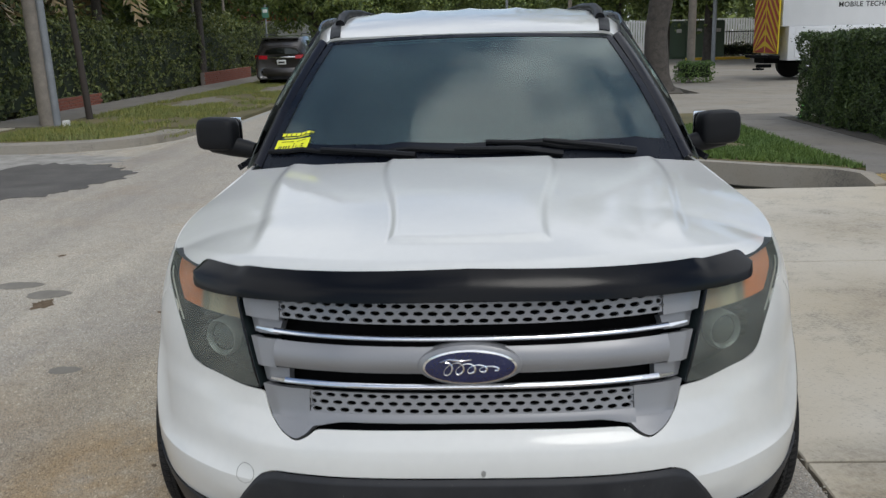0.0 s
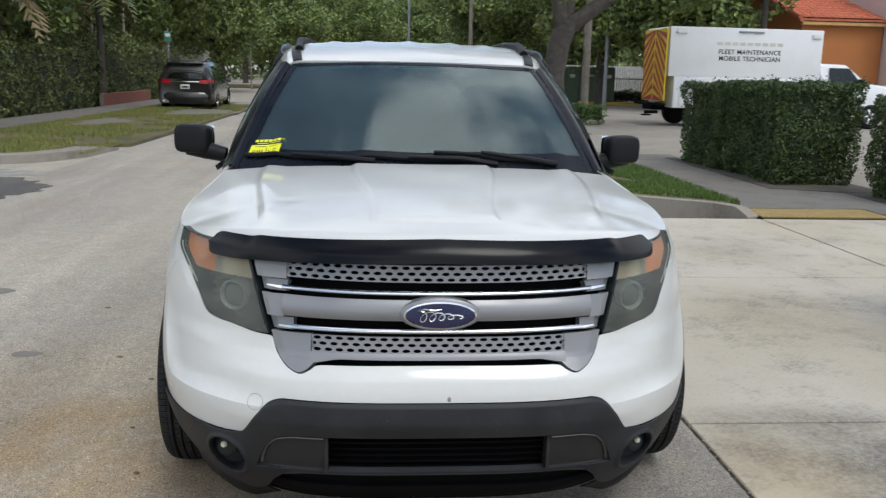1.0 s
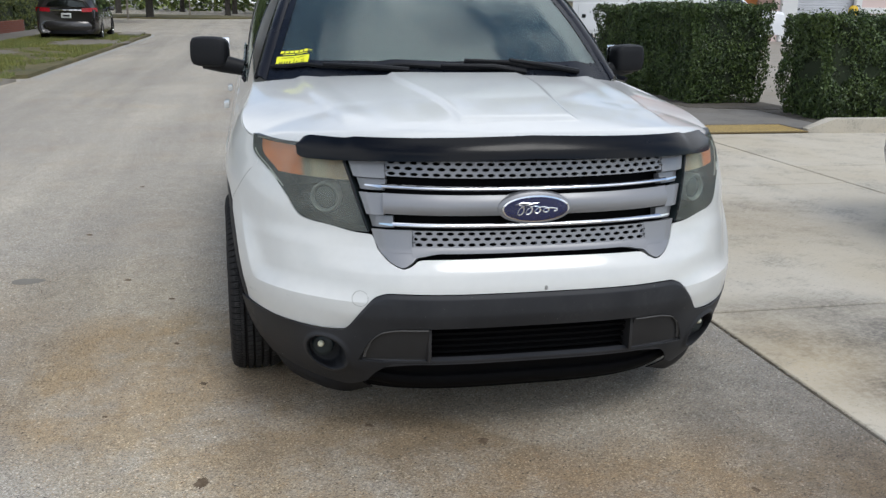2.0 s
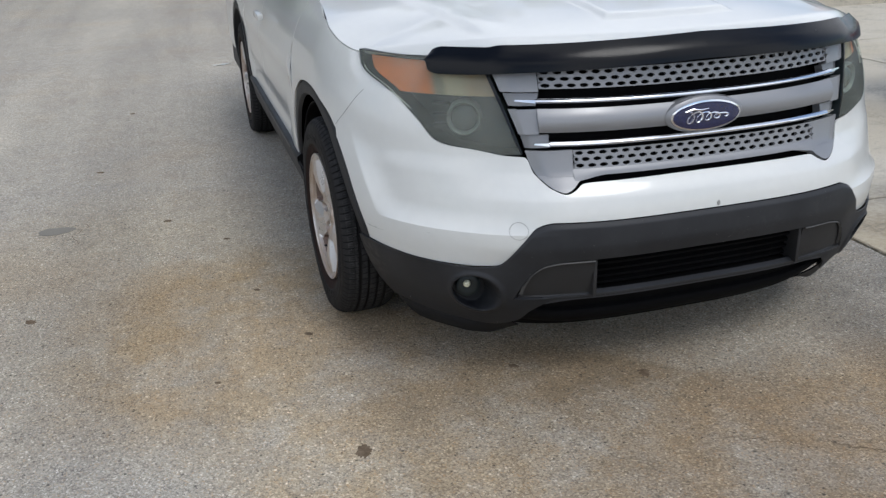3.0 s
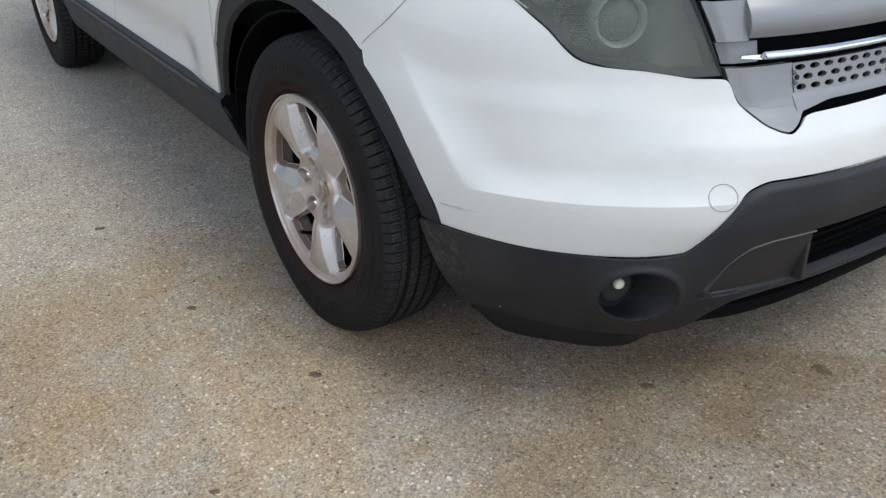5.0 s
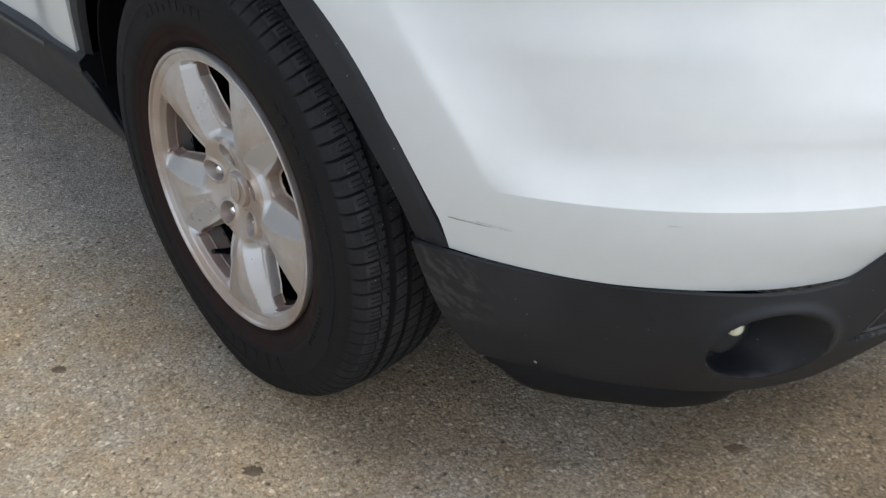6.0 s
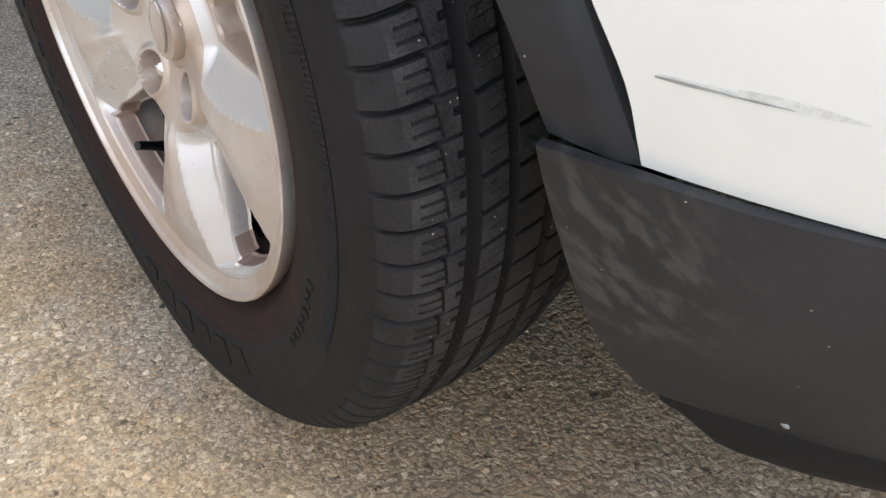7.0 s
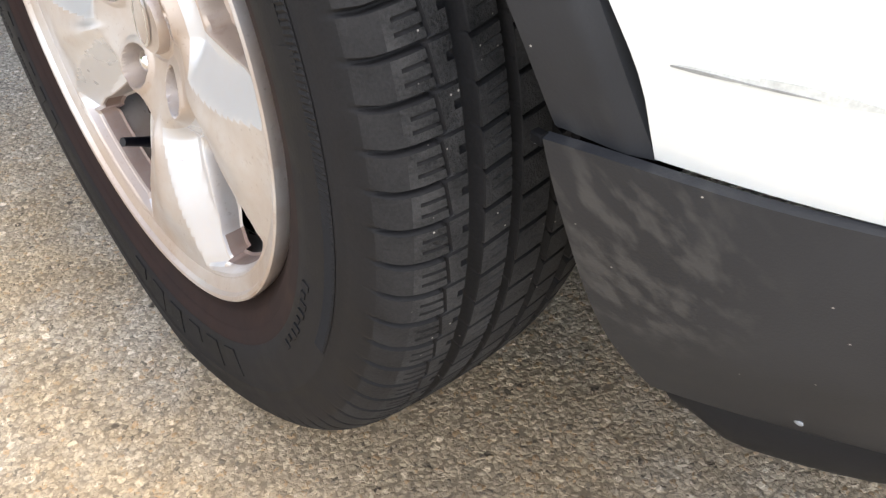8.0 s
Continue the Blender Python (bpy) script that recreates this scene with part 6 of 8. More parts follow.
part("roof", sheet(roof, 48, 34, 0.01), M_PAINT, suv)
for side in (1, -1):
    # pillar, side glass, upper frame
    def pillar(u, v, q=side):
        a, b = ws_low(0.94 * q), ws_top(0.955 * q)
        p = a.lerp(b, u)
        p.z += 0.020 * math.sin(math.pi * u)
        p.y -= 0.018 * math.sin(math.pi * u)
        o = lerp(0.0, 0.085, v)
        return (p.x + q * 0.052 * math.sin(v * math.pi / 2), p.y + o - 0.012, p.z + 0.016 * math.sin(math.pi * min(1, v * 1.2)))
    part("pillar", sheet(pillar, 18, 8, 0.012), M_GLOSS, suv, "gloss black windscreen pillar")

    def glasshouse(u, v, q=side, y0=1.56, y1=4.55):
        yb = lerp(y0, y1, u)
        yt = lerp(2.12, 4.35, u)
        z1 = hermite([(2.0, 1.56), (2.5, 1.625), (3.0, 1.645), (4.4, 1.60)])(yt)
        w1 = hermite([(2.0, 0.672), (2.4, 0.715), (3.2, 0.73), (4.62, 0.67)])(yt)
        b = v ** 0.9
        return (q * (lerp(0.895, w1, v) + 0.03 * math.sin(math.pi * v)), lerp(yb, yt, b), lerp(belt(yb) - 0.01, z1, v))
    part("side_glass", sheet(glasshouse, 30, 8, 0.005), M_SIDEGLASS, suv, "dark side window")
    part("belt_strip", sheet(lambda u, v, q=side: (q * (0.905 + 0.01 * v), lerp(1.50, 4.6, u), belt(lerp(1.5, 4.6, u)) - 0.006 + 0.02 * v), 20, 2, 0.012), M_GLOSS, suv)
    part("roof_frame", sheet(lambda u, v, q=side: Vector(glasshouse(u, lerp(0.93, 1.06, v), q)) + Vector((q * 0.006, -0.01, 0)), 30, 3, 0.01), M_GLOSS, suv)
    for yb in (0.31, 0.62, 0.80):
        part("window_post", sheet(lambda u, v, q=side, c=yb: Vector(glasshouse(c + 0.018 * (u - 0.5), v, q)) + Vector((q * 0.004, 0, 0)), 2, 8, 0.006), M_GLOSS, suv)
    # roof rail on its feet
    pts = [(side * 0.600, 2.30, 1.632), (side * 0.606, 2.42, 1.662), (side * 0.615, 2.62, 1.686), (side * 0.62, 3.2, 1.706), (side * 0.615, 4.0, 1.698), (side * 0.60, 4.38, 1.655)]
    part("roof_rail", tube(bmesh.new(), pts, [0.022, 0.024, 0.021, 0.019, 0.020, 0.02], 10), M_BLACK, suv, "black roof rail")
    part("roof_ditch", sheet(lambda u, v, q=side: Vector(roof(0.5 + 0.5 * q * lerp(0.855, 0.925, v), lerp(0.0, 0.16, u))) + Vector((0, 0, 0.006)), 10, 2, 0.003), M_BLACK, suv)

    # door mirror
    bm = bmesh.new()
    bmesh.ops.create_cube(bm, size=1)
    bmesh.ops.subdivide_edges(bm, edges=bm.edges[:], cuts=5, use_grid_fill=True)
    for vtx in bm.verts:
        c = vtx.co
        r = 1 / max(1e-6, (abs(2 * c.x) ** 4 + abs(2 * c.y) ** 4 + abs(2 * c.z) ** 4) ** 0.25)
        vtx.co = Vector((c.x * 0.170, c.y * 0.11, c.z * 0.138)) * lerp(1, r * max(abs(2 * c.x), abs(2 * c.y), abs(2 * c.z)), 0.9)
        vtx.co.z += side * vtx.co.x * 0.02
    mir = part("door_mirror", bm, M_BLACK, suv, "black plastic door mirror", m=Matrix.Translation((1.015 if side > 0 else -1.058, 1.765, 1.175 if side > 0 else 1.195)) @ pose(0, 0, 0, 0, 0, side * 10))
    bm = bmesh.new()
    tube(bm, [(side * -0.15, 0.02, -0.075), (side * -0.06, 0.01, -0.055), (side * 0.02, 0.0, -0.03)], [0.035, 0.042, 0.05], 10)
    part("mirror_arm", bm, M_BLACK, mir)
    bm = bmesh.new()
    box(bm, (0, 0.058, 0), (0.165, 0.006, 0.125), 0.002)
    part("mirror_glass", bm, M_CHROME, mir)

# ---- cabin ----
bm = bmesh.new()
box(bm, (0, 1.78, 0.98), (1.50, 0.55, 0.22), 0.06, 3)
part("dashboard", bm, M_TRIM, suv)
bm = bmesh.new()
lathe(bm, [(0.016 * math.cos(a), 0.185 + 0.016 * math.sin(a)) for a in (2 * math.pi * k / 10 for k in range(10))], 36, "y", True)
wheel_ob = part("steering_wheel", bm, M_TRIM, suv, m=pose(0.38, 2.08, 1.09, 22))
bm = bmesh.new()
box(bm, (0, 0.01, 0), (0.34, 0.03, 0.07), 0.01)
part("wheel_hub_pad", bm, M_TRIM, wheel_ob)
for x in (-0.38, 0.38):
    bm = bmesh.new()
    box(bm, (0, 0, 0), (0.50, 0.16, 0.66), 0.06, 3, Euler((radians(-14), 0, 0)).to_matrix())
    st = part("front_seat", bm, M_SEAT, suv, m=Matrix.Translation((x, 2.72, 0.98)))
    bm = bmesh.new()
    box(bm, (0, -0.01, 0.44), (0.27, 0.11, 0.19), 0.045, 3)
    part("headrest", bm, M_SEAT, st)
    bm = bmesh.new()
    box(bm, (0, -0.28, -0.33), (0.50, 0.55, 0.16), 0.05, 3)
    part("seat_cushion", bm, M_SEAT, st)
bm = bmesh.new()
box(bm, (0, 3.75, 0.95), (1.40, 0.16, 0.70), 0.05, 3)
part("rear_bench", bm, M_SEAT, suv)
bm = bmesh.new()
box(bm, (0, 3.0, 0.62), (1.7, 3.2, 0.06), 0.01)
part("cabin_floor", bm, M_TRIM, suv)
bm = bmesh.new()
box(bm, (0, 1.93, 1.43), (0.26, 0.04, 0.07), 0.02, 3)
part("rear_view_mirror", bm, M_GLOSS, suv)

# ---- wheels ----
TYRE_R, TYRE_W = 0.355, 0.225
PITCH, STEP = 92, 20
WHEEL_X, WHEEL_Y, WHEEL_Z = 0.978, 0.897, 0.350


def tyre_mesh(step=STEP):
    """Tyre with soft shoulders, sliced shoulder blocks, ribs between deep grooves and a flattened foot."""
    wall = [(0.012, 0.212), (0.006, 0.2250), (-0.001, 0.2345), (-0.0035, 0.236), (-0.0042, 0.2385), (-0.0085, 0.248), (-0.0092, 0.2488), (-0.0105, 0.2496), (-0.0125, 0.260), (-0.0130, 0.2606), (-0.0138, 0.2612), (-0.0148, 0.275), (-0.0148, 0.289), (-0.0142, 0.3000), (-0.0147, 0.3012), (-0.0139, 0.3024), (-0.0132, 0.311)]
    shoulder = hermite([(-0.0125, 0.3180), (-0.0100, 0.3265), (-0.0065, 0.3340), (-0.0010, 0.3405), (0.0060, 0.3455), (0.0140, 0.3490), (0.0250, 0.3515), (0.0450, 0.3535), (0.0850, TYRE_R), (0.1250, 0.3535), (0.1500, 0.3500), (0.1700, 0.3400)])
    tread = [-0.0125, -0.0105, -0.0085, -0.0065, -0.004, -0.001, 0.002, 0.0055, 0.0095, 0.0098, 0.013, 0.017, 0.0210, 0.0232, 0.0236, 0.0250, 0.0254, 0.0290, 0.0325, 0.0328, 0.0366, 0.0371, 0.0385, 0.0460, 0.0474, 0.0479, 0.0525, 0.058, 0.0635, 0.0660, 0.0665, 0.0675, 0.0730, 0.0740, 0.0745, 0.085, 0.0955, 0.0960, 0.0970, 0.1025, 0.1035, 0.1040, 0.113, 0.1225, 0.1230, 0.1245, 0.1320, 0.1330, 0.1335, 0.145, 0.158, 0.170]
    seg = PITCH * step
    bm = bmesh.new()
    rows = [[(a, r, 0.0)] * seg for a, r in wall]
    for a in tread:
        r0 = shoulder(a)
        row = []
        for k in range(seg):
            ph = k % step * STEP // step
            d, a2 = 0.0, a
            turn = 3.0 * (a + 0.005) / 0.03 + 2.5 * max(0.0, -a) / 0.012
            if 0.0371 <= a <= 0.0474 or 0.0665 <= a <= 0.0740 or 0.0960 <= a <= 0.1035 or 0.1230 <= a <= 0.1330:
                d = 0.0085 if a not in (0.0371, 0.0474, 0.0665, 0.0740) else 0.0015
            elif a <= 0.0366:
                if 0.0210 <= a <= 0.0290:
                    a2 = a + 0.0034 * (ph / STEP - 0.5)
                if ph in (0, 1, 2) and a < 0.0254:
                    d = (0.0075 if ph == 1 else 0.005) * sstep(-0.0115, -0.002, a)
                elif ph == 1:
                    d = 0.003
                elif 0.0235 < a < 0.0251:
                    d = 0.003
                elif ph in (8, 14) and 0.0097 < a < 0.0233:
                    d = 0.0016
                elif a > 0.0327 and ph in (9, 10, 11):
                    d = 0.0045
            elif a > 0.1334:
                d = 0.006 if ph in (8, 9, 10) else 0.0
            elif a < 0.0662:
                turn = 3.0 + 190 * (a - 0.0479)
                if ph in (4, 5) and a > 0.0475:
                    d = 0.0035
                elif ph in (11, 16) and a > 0.055:
                    d = 0.0012
            else:
                turn = 150 * (a - 0.07)
                if ph in (4, 5):
                    d = 0.0035
            row.append((a2, r0 - d, turn * step / STEP))
        rows.append(row)
    for a, r in ((0.182, 0.326), (0.188, 0.300), (0.188, 0.272), (0.182, 0.242), (0.176, 0.212)):
        rows.append([(a, r, 0.0)] * seg)
    verts, faces, index = [], [], []
    foot = -WHEEL_Z + 0.001
    for row in rows:
        for k, (a, r, turn) in enumerate(row):
            t = 2 * math.pi * (k - turn) / seg
            y, z = r * math.cos(t), r * math.sin(t)
            z = max(z, foot)
            squash = max(0.0, -z - 0.25) / 0.1 * max(0.0, 1 - abs(y) / 0.17)
            if a < 0.004:
                a -= 0.007 * squash
            verts.append((a, y, z))
    nw = len(wall)
    for i in range(len(rows) - 1):
        for k in range(seg):
            k2 = (k + 1) % seg
            faces.append((i * seg + k, i * seg + k2, (i + 1) * seg + k2, (i + 1) * seg + k))
            if i < nw - 1:
                index.append(2 if wall[i][1] < 0.2602 else 0)
            elif i >= nw + len(tread) - 1:
                index.append(0)
            else:
                low = 0.0
                for jj, kk in ((i, k), (i, k2), (i + 1, k), (i + 1, k2)):
                    a, r, _ = rows[jj][kk]
                    low = max(low, shoulder(min(0.17, max(-0.0125, a))) - r)
                index.append(0 if low >= 0.0012 or rows[i][k][0] < -0.0095 else 3 if rows[i][k][0] < 0.0050 else 1)
    me = bpy.data.meshes.new("tyre")
    me.from_pydata(verts, [], faces)
    for m in (M_RUBBER, M_TREAD, M_DUSTYRUBBER, M_SHOULDER):
        me.materials.append(m)
    me.polygons.foreach_set("material_index", index)
    me.polygons.foreach_set("use_smooth", [x not in (1, 3) for x in index])
    me.update()
    return me


WINDOW = -57.2      # direction of one window's middle
R_IN, R_OUT, HALF = 0.098, 0.2035, 15.2


DISH = hermite([(0.020, 0.027), (0.035, 0.0250), (0.060, 0.0175), (0.090, 0.0080), (0.120, 0.0020), (0.160, -0.0015), (0.2085, 0.0005)])


def half_window(r):
    """Half the angle that an opening takes up at radius r: it narrows towards the hub."""
    return HALF * lerp(0.60, 1.0, min(1.0, max(0.0, (r - R_IN) / (0.75 * (R_OUT - R_IN)))))


def bend(a, r):
    """Moves an angle so that the edges of the openings follow half_window."""
    mid = WINDOW + 72 * round((a - WINDOW) / 72)
    q, h = a - mid, half_window(r)
    w = abs(q) * h / HALF if abs(q) <= HALF else h + (abs(q) - HALF) * (36 - h) / (36 - HALF)
    return mid + math.copysign(w, q)


def face_height(a, r):
    """How deep the wheel's face lies at angle a (degrees) and radius r."""
    q = (a - WINDOW + 36) % 72 - 36
    x = DISH(r)
    # each spoke is a flat tongue that widens outwards between two falling flanks
    side = 36 - abs(q)
    flat = lerp(2.5, 14.5, min(1.0, max(0.0, (r - 0.060) / 0.135)))
    fall = max(0.0, side - flat) * math.pi / 180 * r
    x += min(0.018, 0.62 * fall) * sstep(0.076, 0.098, r) * (1 - sstep(0.200, 0.207, r))
    x -= 0.004 * sstep(0.07, 0.10, r) * (1 - sstep(0.16, 0.20, r)) * (1 - sstep(0.0, flat, side))
    qa = radians(q)
    dl = math.hypot((r * math.cos(qa) - 0.059) * 0.9, r * math.sin(qa))
    x -= 0.0030 * (1 - sstep(0.018, 0.024, dl))
    x = lerp(x, max(x, 0.040), 1 - sstep(0.0140, 0.0170, dl))
    x += 0.0016 * math.exp(-((r - 0.0335) / 0.0012) ** 2)
    return x


def spoke_disc():
    """Wheel face: hub with five nut pockets, five broad spokes and five real openings with drawn-in walls."""
    bm = bmesh.new()
    radii = [0.024 + 0.074 * i / 44 for i in range(44)] + [lerp(R_IN, R_OUT, i / 40) for i in range(41)] + [0.2055, 0.2075, 0.2095]
    offs = [-36 + (36 - HALF) * i / 20 for i in range(20)] + [-HALF + 2 * HALF * i / 36 for i in range(37)] + [HALF + (36 - HALF) * i / 20 for i in range(1, 20)]
    angs = [WINDOW + 72 * w + o for w in range(5) for o in offs]

    def at(a, r, deep=0.0):
        a = bend(a, r)
        t = radians(a)
        return (face_height(a, r) + deep, r * math.cos(t), r * math.sin(t))
    vs = [[bm.verts.new(at(a, r)) for r in radii] for a in angs]
    n, m = len(angs), len(offs)
    for i in range(n):
        o = i % m
        for j in range(len(radii) - 1):
            if 20 <= o < 56 and 44 <= j < 84:
                continue
            fc = bm.faces.new((vs[i][j], vs[(i + 1) % n][j], vs[(i + 1) % n][j + 1], vs[i][j + 1]))
            r = (radii[j] + radii[j + 1]) / 2
            a = bend((angs[i] + (angs[(i + 1) % n] if i + 1 < n else angs[0] + 360)) / 2, r)
            side = 36 - abs((a - WINDOW + 36) % 72 - 36)
            # falling flanks get the paler alloy, as if they caught the light
            if 0.086 < r < 0.2025 and side > lerp(2.5, 14.5, min(1.0, max(0.0, (r - 0.060) / 0.135))):
                fc.material_index = 2
    # drawn-in walls of the openings
    for w in range(5):
        i0 = w * m + 20
        loop = [(i0 + c, 44) for c in range(36)] + [(i0 + 36, 44 + c) for c in range(40)] + [(i0 + 36 - c, 84) for c in range(36)] + [(i0, 84 - c) for c in range(40)]
        prev = [vs[i % n][j] for i, j in loop]
        mid = radians(WINDOW + 72 * w)
        for deep, inset, rnd in ((0.0008, 0.0010, 0.006), (0.0030, 0.0017, 0.010), (0.009, 0.0026, 0.010), (0.017, 0.0038, 0.011), (0.019, 0.0062, 0.011)):
            ring = []
            for i, j in loop:
                a, r = angs[i % n], radii[j]
                q = a - (WINDOW + 72 * w)
                # local frame of the opening, rounded corners
                u, v = q / HALF, (r - (R_IN + R_OUT) / 2) / ((R_OUT - R_IN) / 2)
                half_w = radians(half_window(r)) * r - inset
                half_h = (R_OUT - R_IN) / 2 - inset * (1.6 if v < 0 else 0.8)
                px, py = u * half_w, v * half_h
                cx, cy = half_w - rnd, half_h - rnd
                if abs(px) > cx and abs(py) > cy:
                    dx, dy = abs(px) - cx, abs(py) - cy
                    k = max(dx, dy) / max(1e-6, math.hypot(dx, dy))
                    px = math.copysign(cx + dx * k, px)
                    py = math.copysign(cy + dy * k, py)
                r2 = (R_IN + R_OUT) / 2 + py
                a2 = mid + px / r
                ring.append(bm.verts.new((face_height(bend(a, r), r) + deep, r2 * math.cos(a2), r2 * math.sin(a2))))
            for k in range(len(loop)):
                k2 = (k + 1) % len(loop)
                fc = bm.faces.new((prev[k], prev[k2], ring[k2], ring[k]))
                fc.material_index = 1 if deep > 0.004 and loop[k][1] > 74 and loop[k2][1] > 74 else 0
            prev = ring
    bmesh.ops.recalc_face_normals(bm, faces=bm.faces[:])
    return bm


def build_wheel():
    root = part("wheel", lathe(bmesh.new(), [(0.010, 0.2083), (0.0002, 0.2094), (-0.0015, 0.2130), (-0.0035, 0.2190), (-0.0072, 0.2212), (-0.0080, 0.2240), (-0.0070, 0.2258), (-0.0035, 0.2265), (0.005, 0.2245), (0.02, 0.222), (0.17, 0.205), (0.17, 0.198), (0.012, 0.2035)], 120, "x", True), M_ALLOY, suv, "dull alloy wheel brown with brake dust")
    ty = new("tyre", tyre_mesh())
    ty.parent = root
    tagged(ty, "worn black tyre with brown dust near the rim")
    for k, (a0, a1, n, r0, r1) in enumerate(((133, 166, 8, 0.281, 0.295), (-118, -72, 6, 0.268, 0.293), (196, 217, 9, 0.268, 0.275), (60, 98, 9, 0.281, 0.295), (-40, -8, 6, 0.268, 0.293))):
        bm = bmesh.new()
        for i in range(n):
            am = math.radians(lerp(a0, a1, (i + 0.5) / n))
            w = math.radians(abs(a1 - a0)) / n * 0.56
            tall = 1.0 if (i * 7 + k) % 3 else 0.62
            pts = []
            for aa, rr in ((am - w / 2, r0), (am + w / 2, r0), (am + w / 2, lerp(r0, r1, tall)), (am - w / 2, lerp(r0, r1, tall))):
                y, z = rr * math.cos(aa), rr * math.sin(aa)
                squash = max(0.0, -z - 0.25) / 0.1 * max(0.0, 1 - abs(y) / 0.17)
                pts.append((-0.0156 - 0.007 * squash - 0.0002 * math.sin(9 * i), y, z))
            extrude_outline(bm, pts, (0.003, 0, 0))
        part("raised_lettering", bm, M_RUBBER, ty, smooth=False)
    for a0, a1 in ((150, 206), (-30, 26)):
        n = 150
        v = []
        for i in range(n + 1):
            t = math.radians(lerp(a0, a1, i / n))
            for rr, ex in ((0.2895, 0.0), (0.2910, 1.0), (0.2985, 1.0), (0.3000, 0.0)):
                y, z = rr * math.cos(t), rr * math.sin(t)
                squash = max(0.0, -z - 0.25) / 0.1 * max(0.0, 1 - abs(y) / 0.17)
                v.append((-0.0147 - 0.007 * squash - ex * (0.0014 if i % 2 else 0.0002), y, z))
        f = [(4 * i + j, 4 * i + 4 + j, 4 * i + 5 + j, 4 * i + 1 + j) for i in range(n) for j in range(3)]
        raw_part("serrated_band", v, f, M_RUBBER, ty)
    face = part("wheel_face", spoke_disc(), M_ALLOY, root, angle=17).data
    for m in (M_BRAKEDUST, M_FACET):
        face.materials.append(m)
    part("barrel", lathe(bmesh.new(), [(0.010, 0.2075), (0.055, 0.205), (0.055, 0.202), (0.012, 0.2065)], 72, "x", True), M_RUSTALLOY, root, "rusty brown inner rim")
    # rear part of the barrel and backing in near-black: depth shade as colour
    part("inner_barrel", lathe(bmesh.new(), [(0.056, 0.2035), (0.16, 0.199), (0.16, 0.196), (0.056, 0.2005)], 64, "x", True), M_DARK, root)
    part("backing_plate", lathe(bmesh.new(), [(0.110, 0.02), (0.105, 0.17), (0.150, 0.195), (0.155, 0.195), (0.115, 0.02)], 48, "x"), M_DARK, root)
    part("brake_disc", lathe(bmesh.new(), [(0.085, 0.03), (0.085, 0.140), (0.105, 0.140), (0.105, 0.03)], 48, "x", True), M_DISC, root)
    bm = bmesh.new()
    box(bm, (0.09, -0.115, 0.06), (0.07, 0.07, 0.14), 0.015)
    part("brake_caliper", bm, M_DARK, root)
    cap = part("centre_cap", lathe(bmesh.new(), [(0.035, 0.0285), (0.0215, 0.0285), (0.0180, 0.0265), (0.0186, 0.0245), (0.0190, 0.004)], 40, "x"), M_ALLOY, root)
    bm = bmesh.new()
    grid(bm, lambda u, v: (0.0182, lerp(0.0100, 0.0118, v) * math.cos(2 * math.pi * u), lerp(0.0215, 0.0236, v) * math.sin(2 * math.pi * u)), 40, 1, True)
    part("cap_ring", thick(bm, 0.002), M_CHROME, cap, m=pose(0, 0, 0, 12))
    bm = bmesh.new()
    grid(bm, lambda u, v: (0.0186, 0.0098 * v * math.cos(2 * math.pi * u), 0.0212 * v * math.sin(2 * math.pi * u)), 32, 1)
    part("cap_oval", thick(bm, 0.002), M_ALLOY, cap, m=pose(0, 0, 0, 12))
    bm = bmesh.new()
    box(bm, (0.0180, 0, 0), (0.002, 0.007, 0.032), 0.0006, 1)
    part("cap_band", bm, M_HOUSING, cap, m=pose(0, 0, 0, 12))
    for k in range(5):
        a = radians(WINDOW + 72 * k)
        y, z = 0.059 * math.cos(a), 0.059 * math.sin(a)
        part("lug_nut", lathe(bmesh.new(), [(0.020, 0.003), (0.021, 0.006), (0.025, 0.0095), (0.06, 0.0105)], 6, "x"), M_CHROME, root, m=Matrix.Translation((0, y, z)))
    a = radians(WINDOW)
    part("valve_stem", tube(bmesh.new(), [(0.045, 0.200 * math.cos(a), 0.200 * math.sin(a)), (0.030, 0.190 * math.cos(a), 0.190 * math.sin(a)), (0.012, 0.178 * math.cos(a), 0.178 * math.sin(a)), (0.008, 0.176 * math.cos(a), 0.176 * math.sin(a))], [0.007, 0.005, 0.0045, 0.0045], 10), M_GLOSS, root, "black rubber valve stem")
    return root


front_wheel = build_wheel()
front_wheel.matrix_basis = pose(-WHEEL_X, WHEEL_Y, WHEEL_Z, 0, 0, 1.6)
plain_tyre = tyre_mesh(4)
for x, y, turn in ((-WHEEL_X, REAR_Y, 0), (0.958, WHEEL_Y, 181.6), (0.958, REAR_Y, 180)):
    other = copy_thing(front_wheel, pose(x, y, WHEEL_Z, 0, 0, turn))
    for ob in other.children:
        if ob.name.startswith("tyre"):
            ob.data = plain_tyre

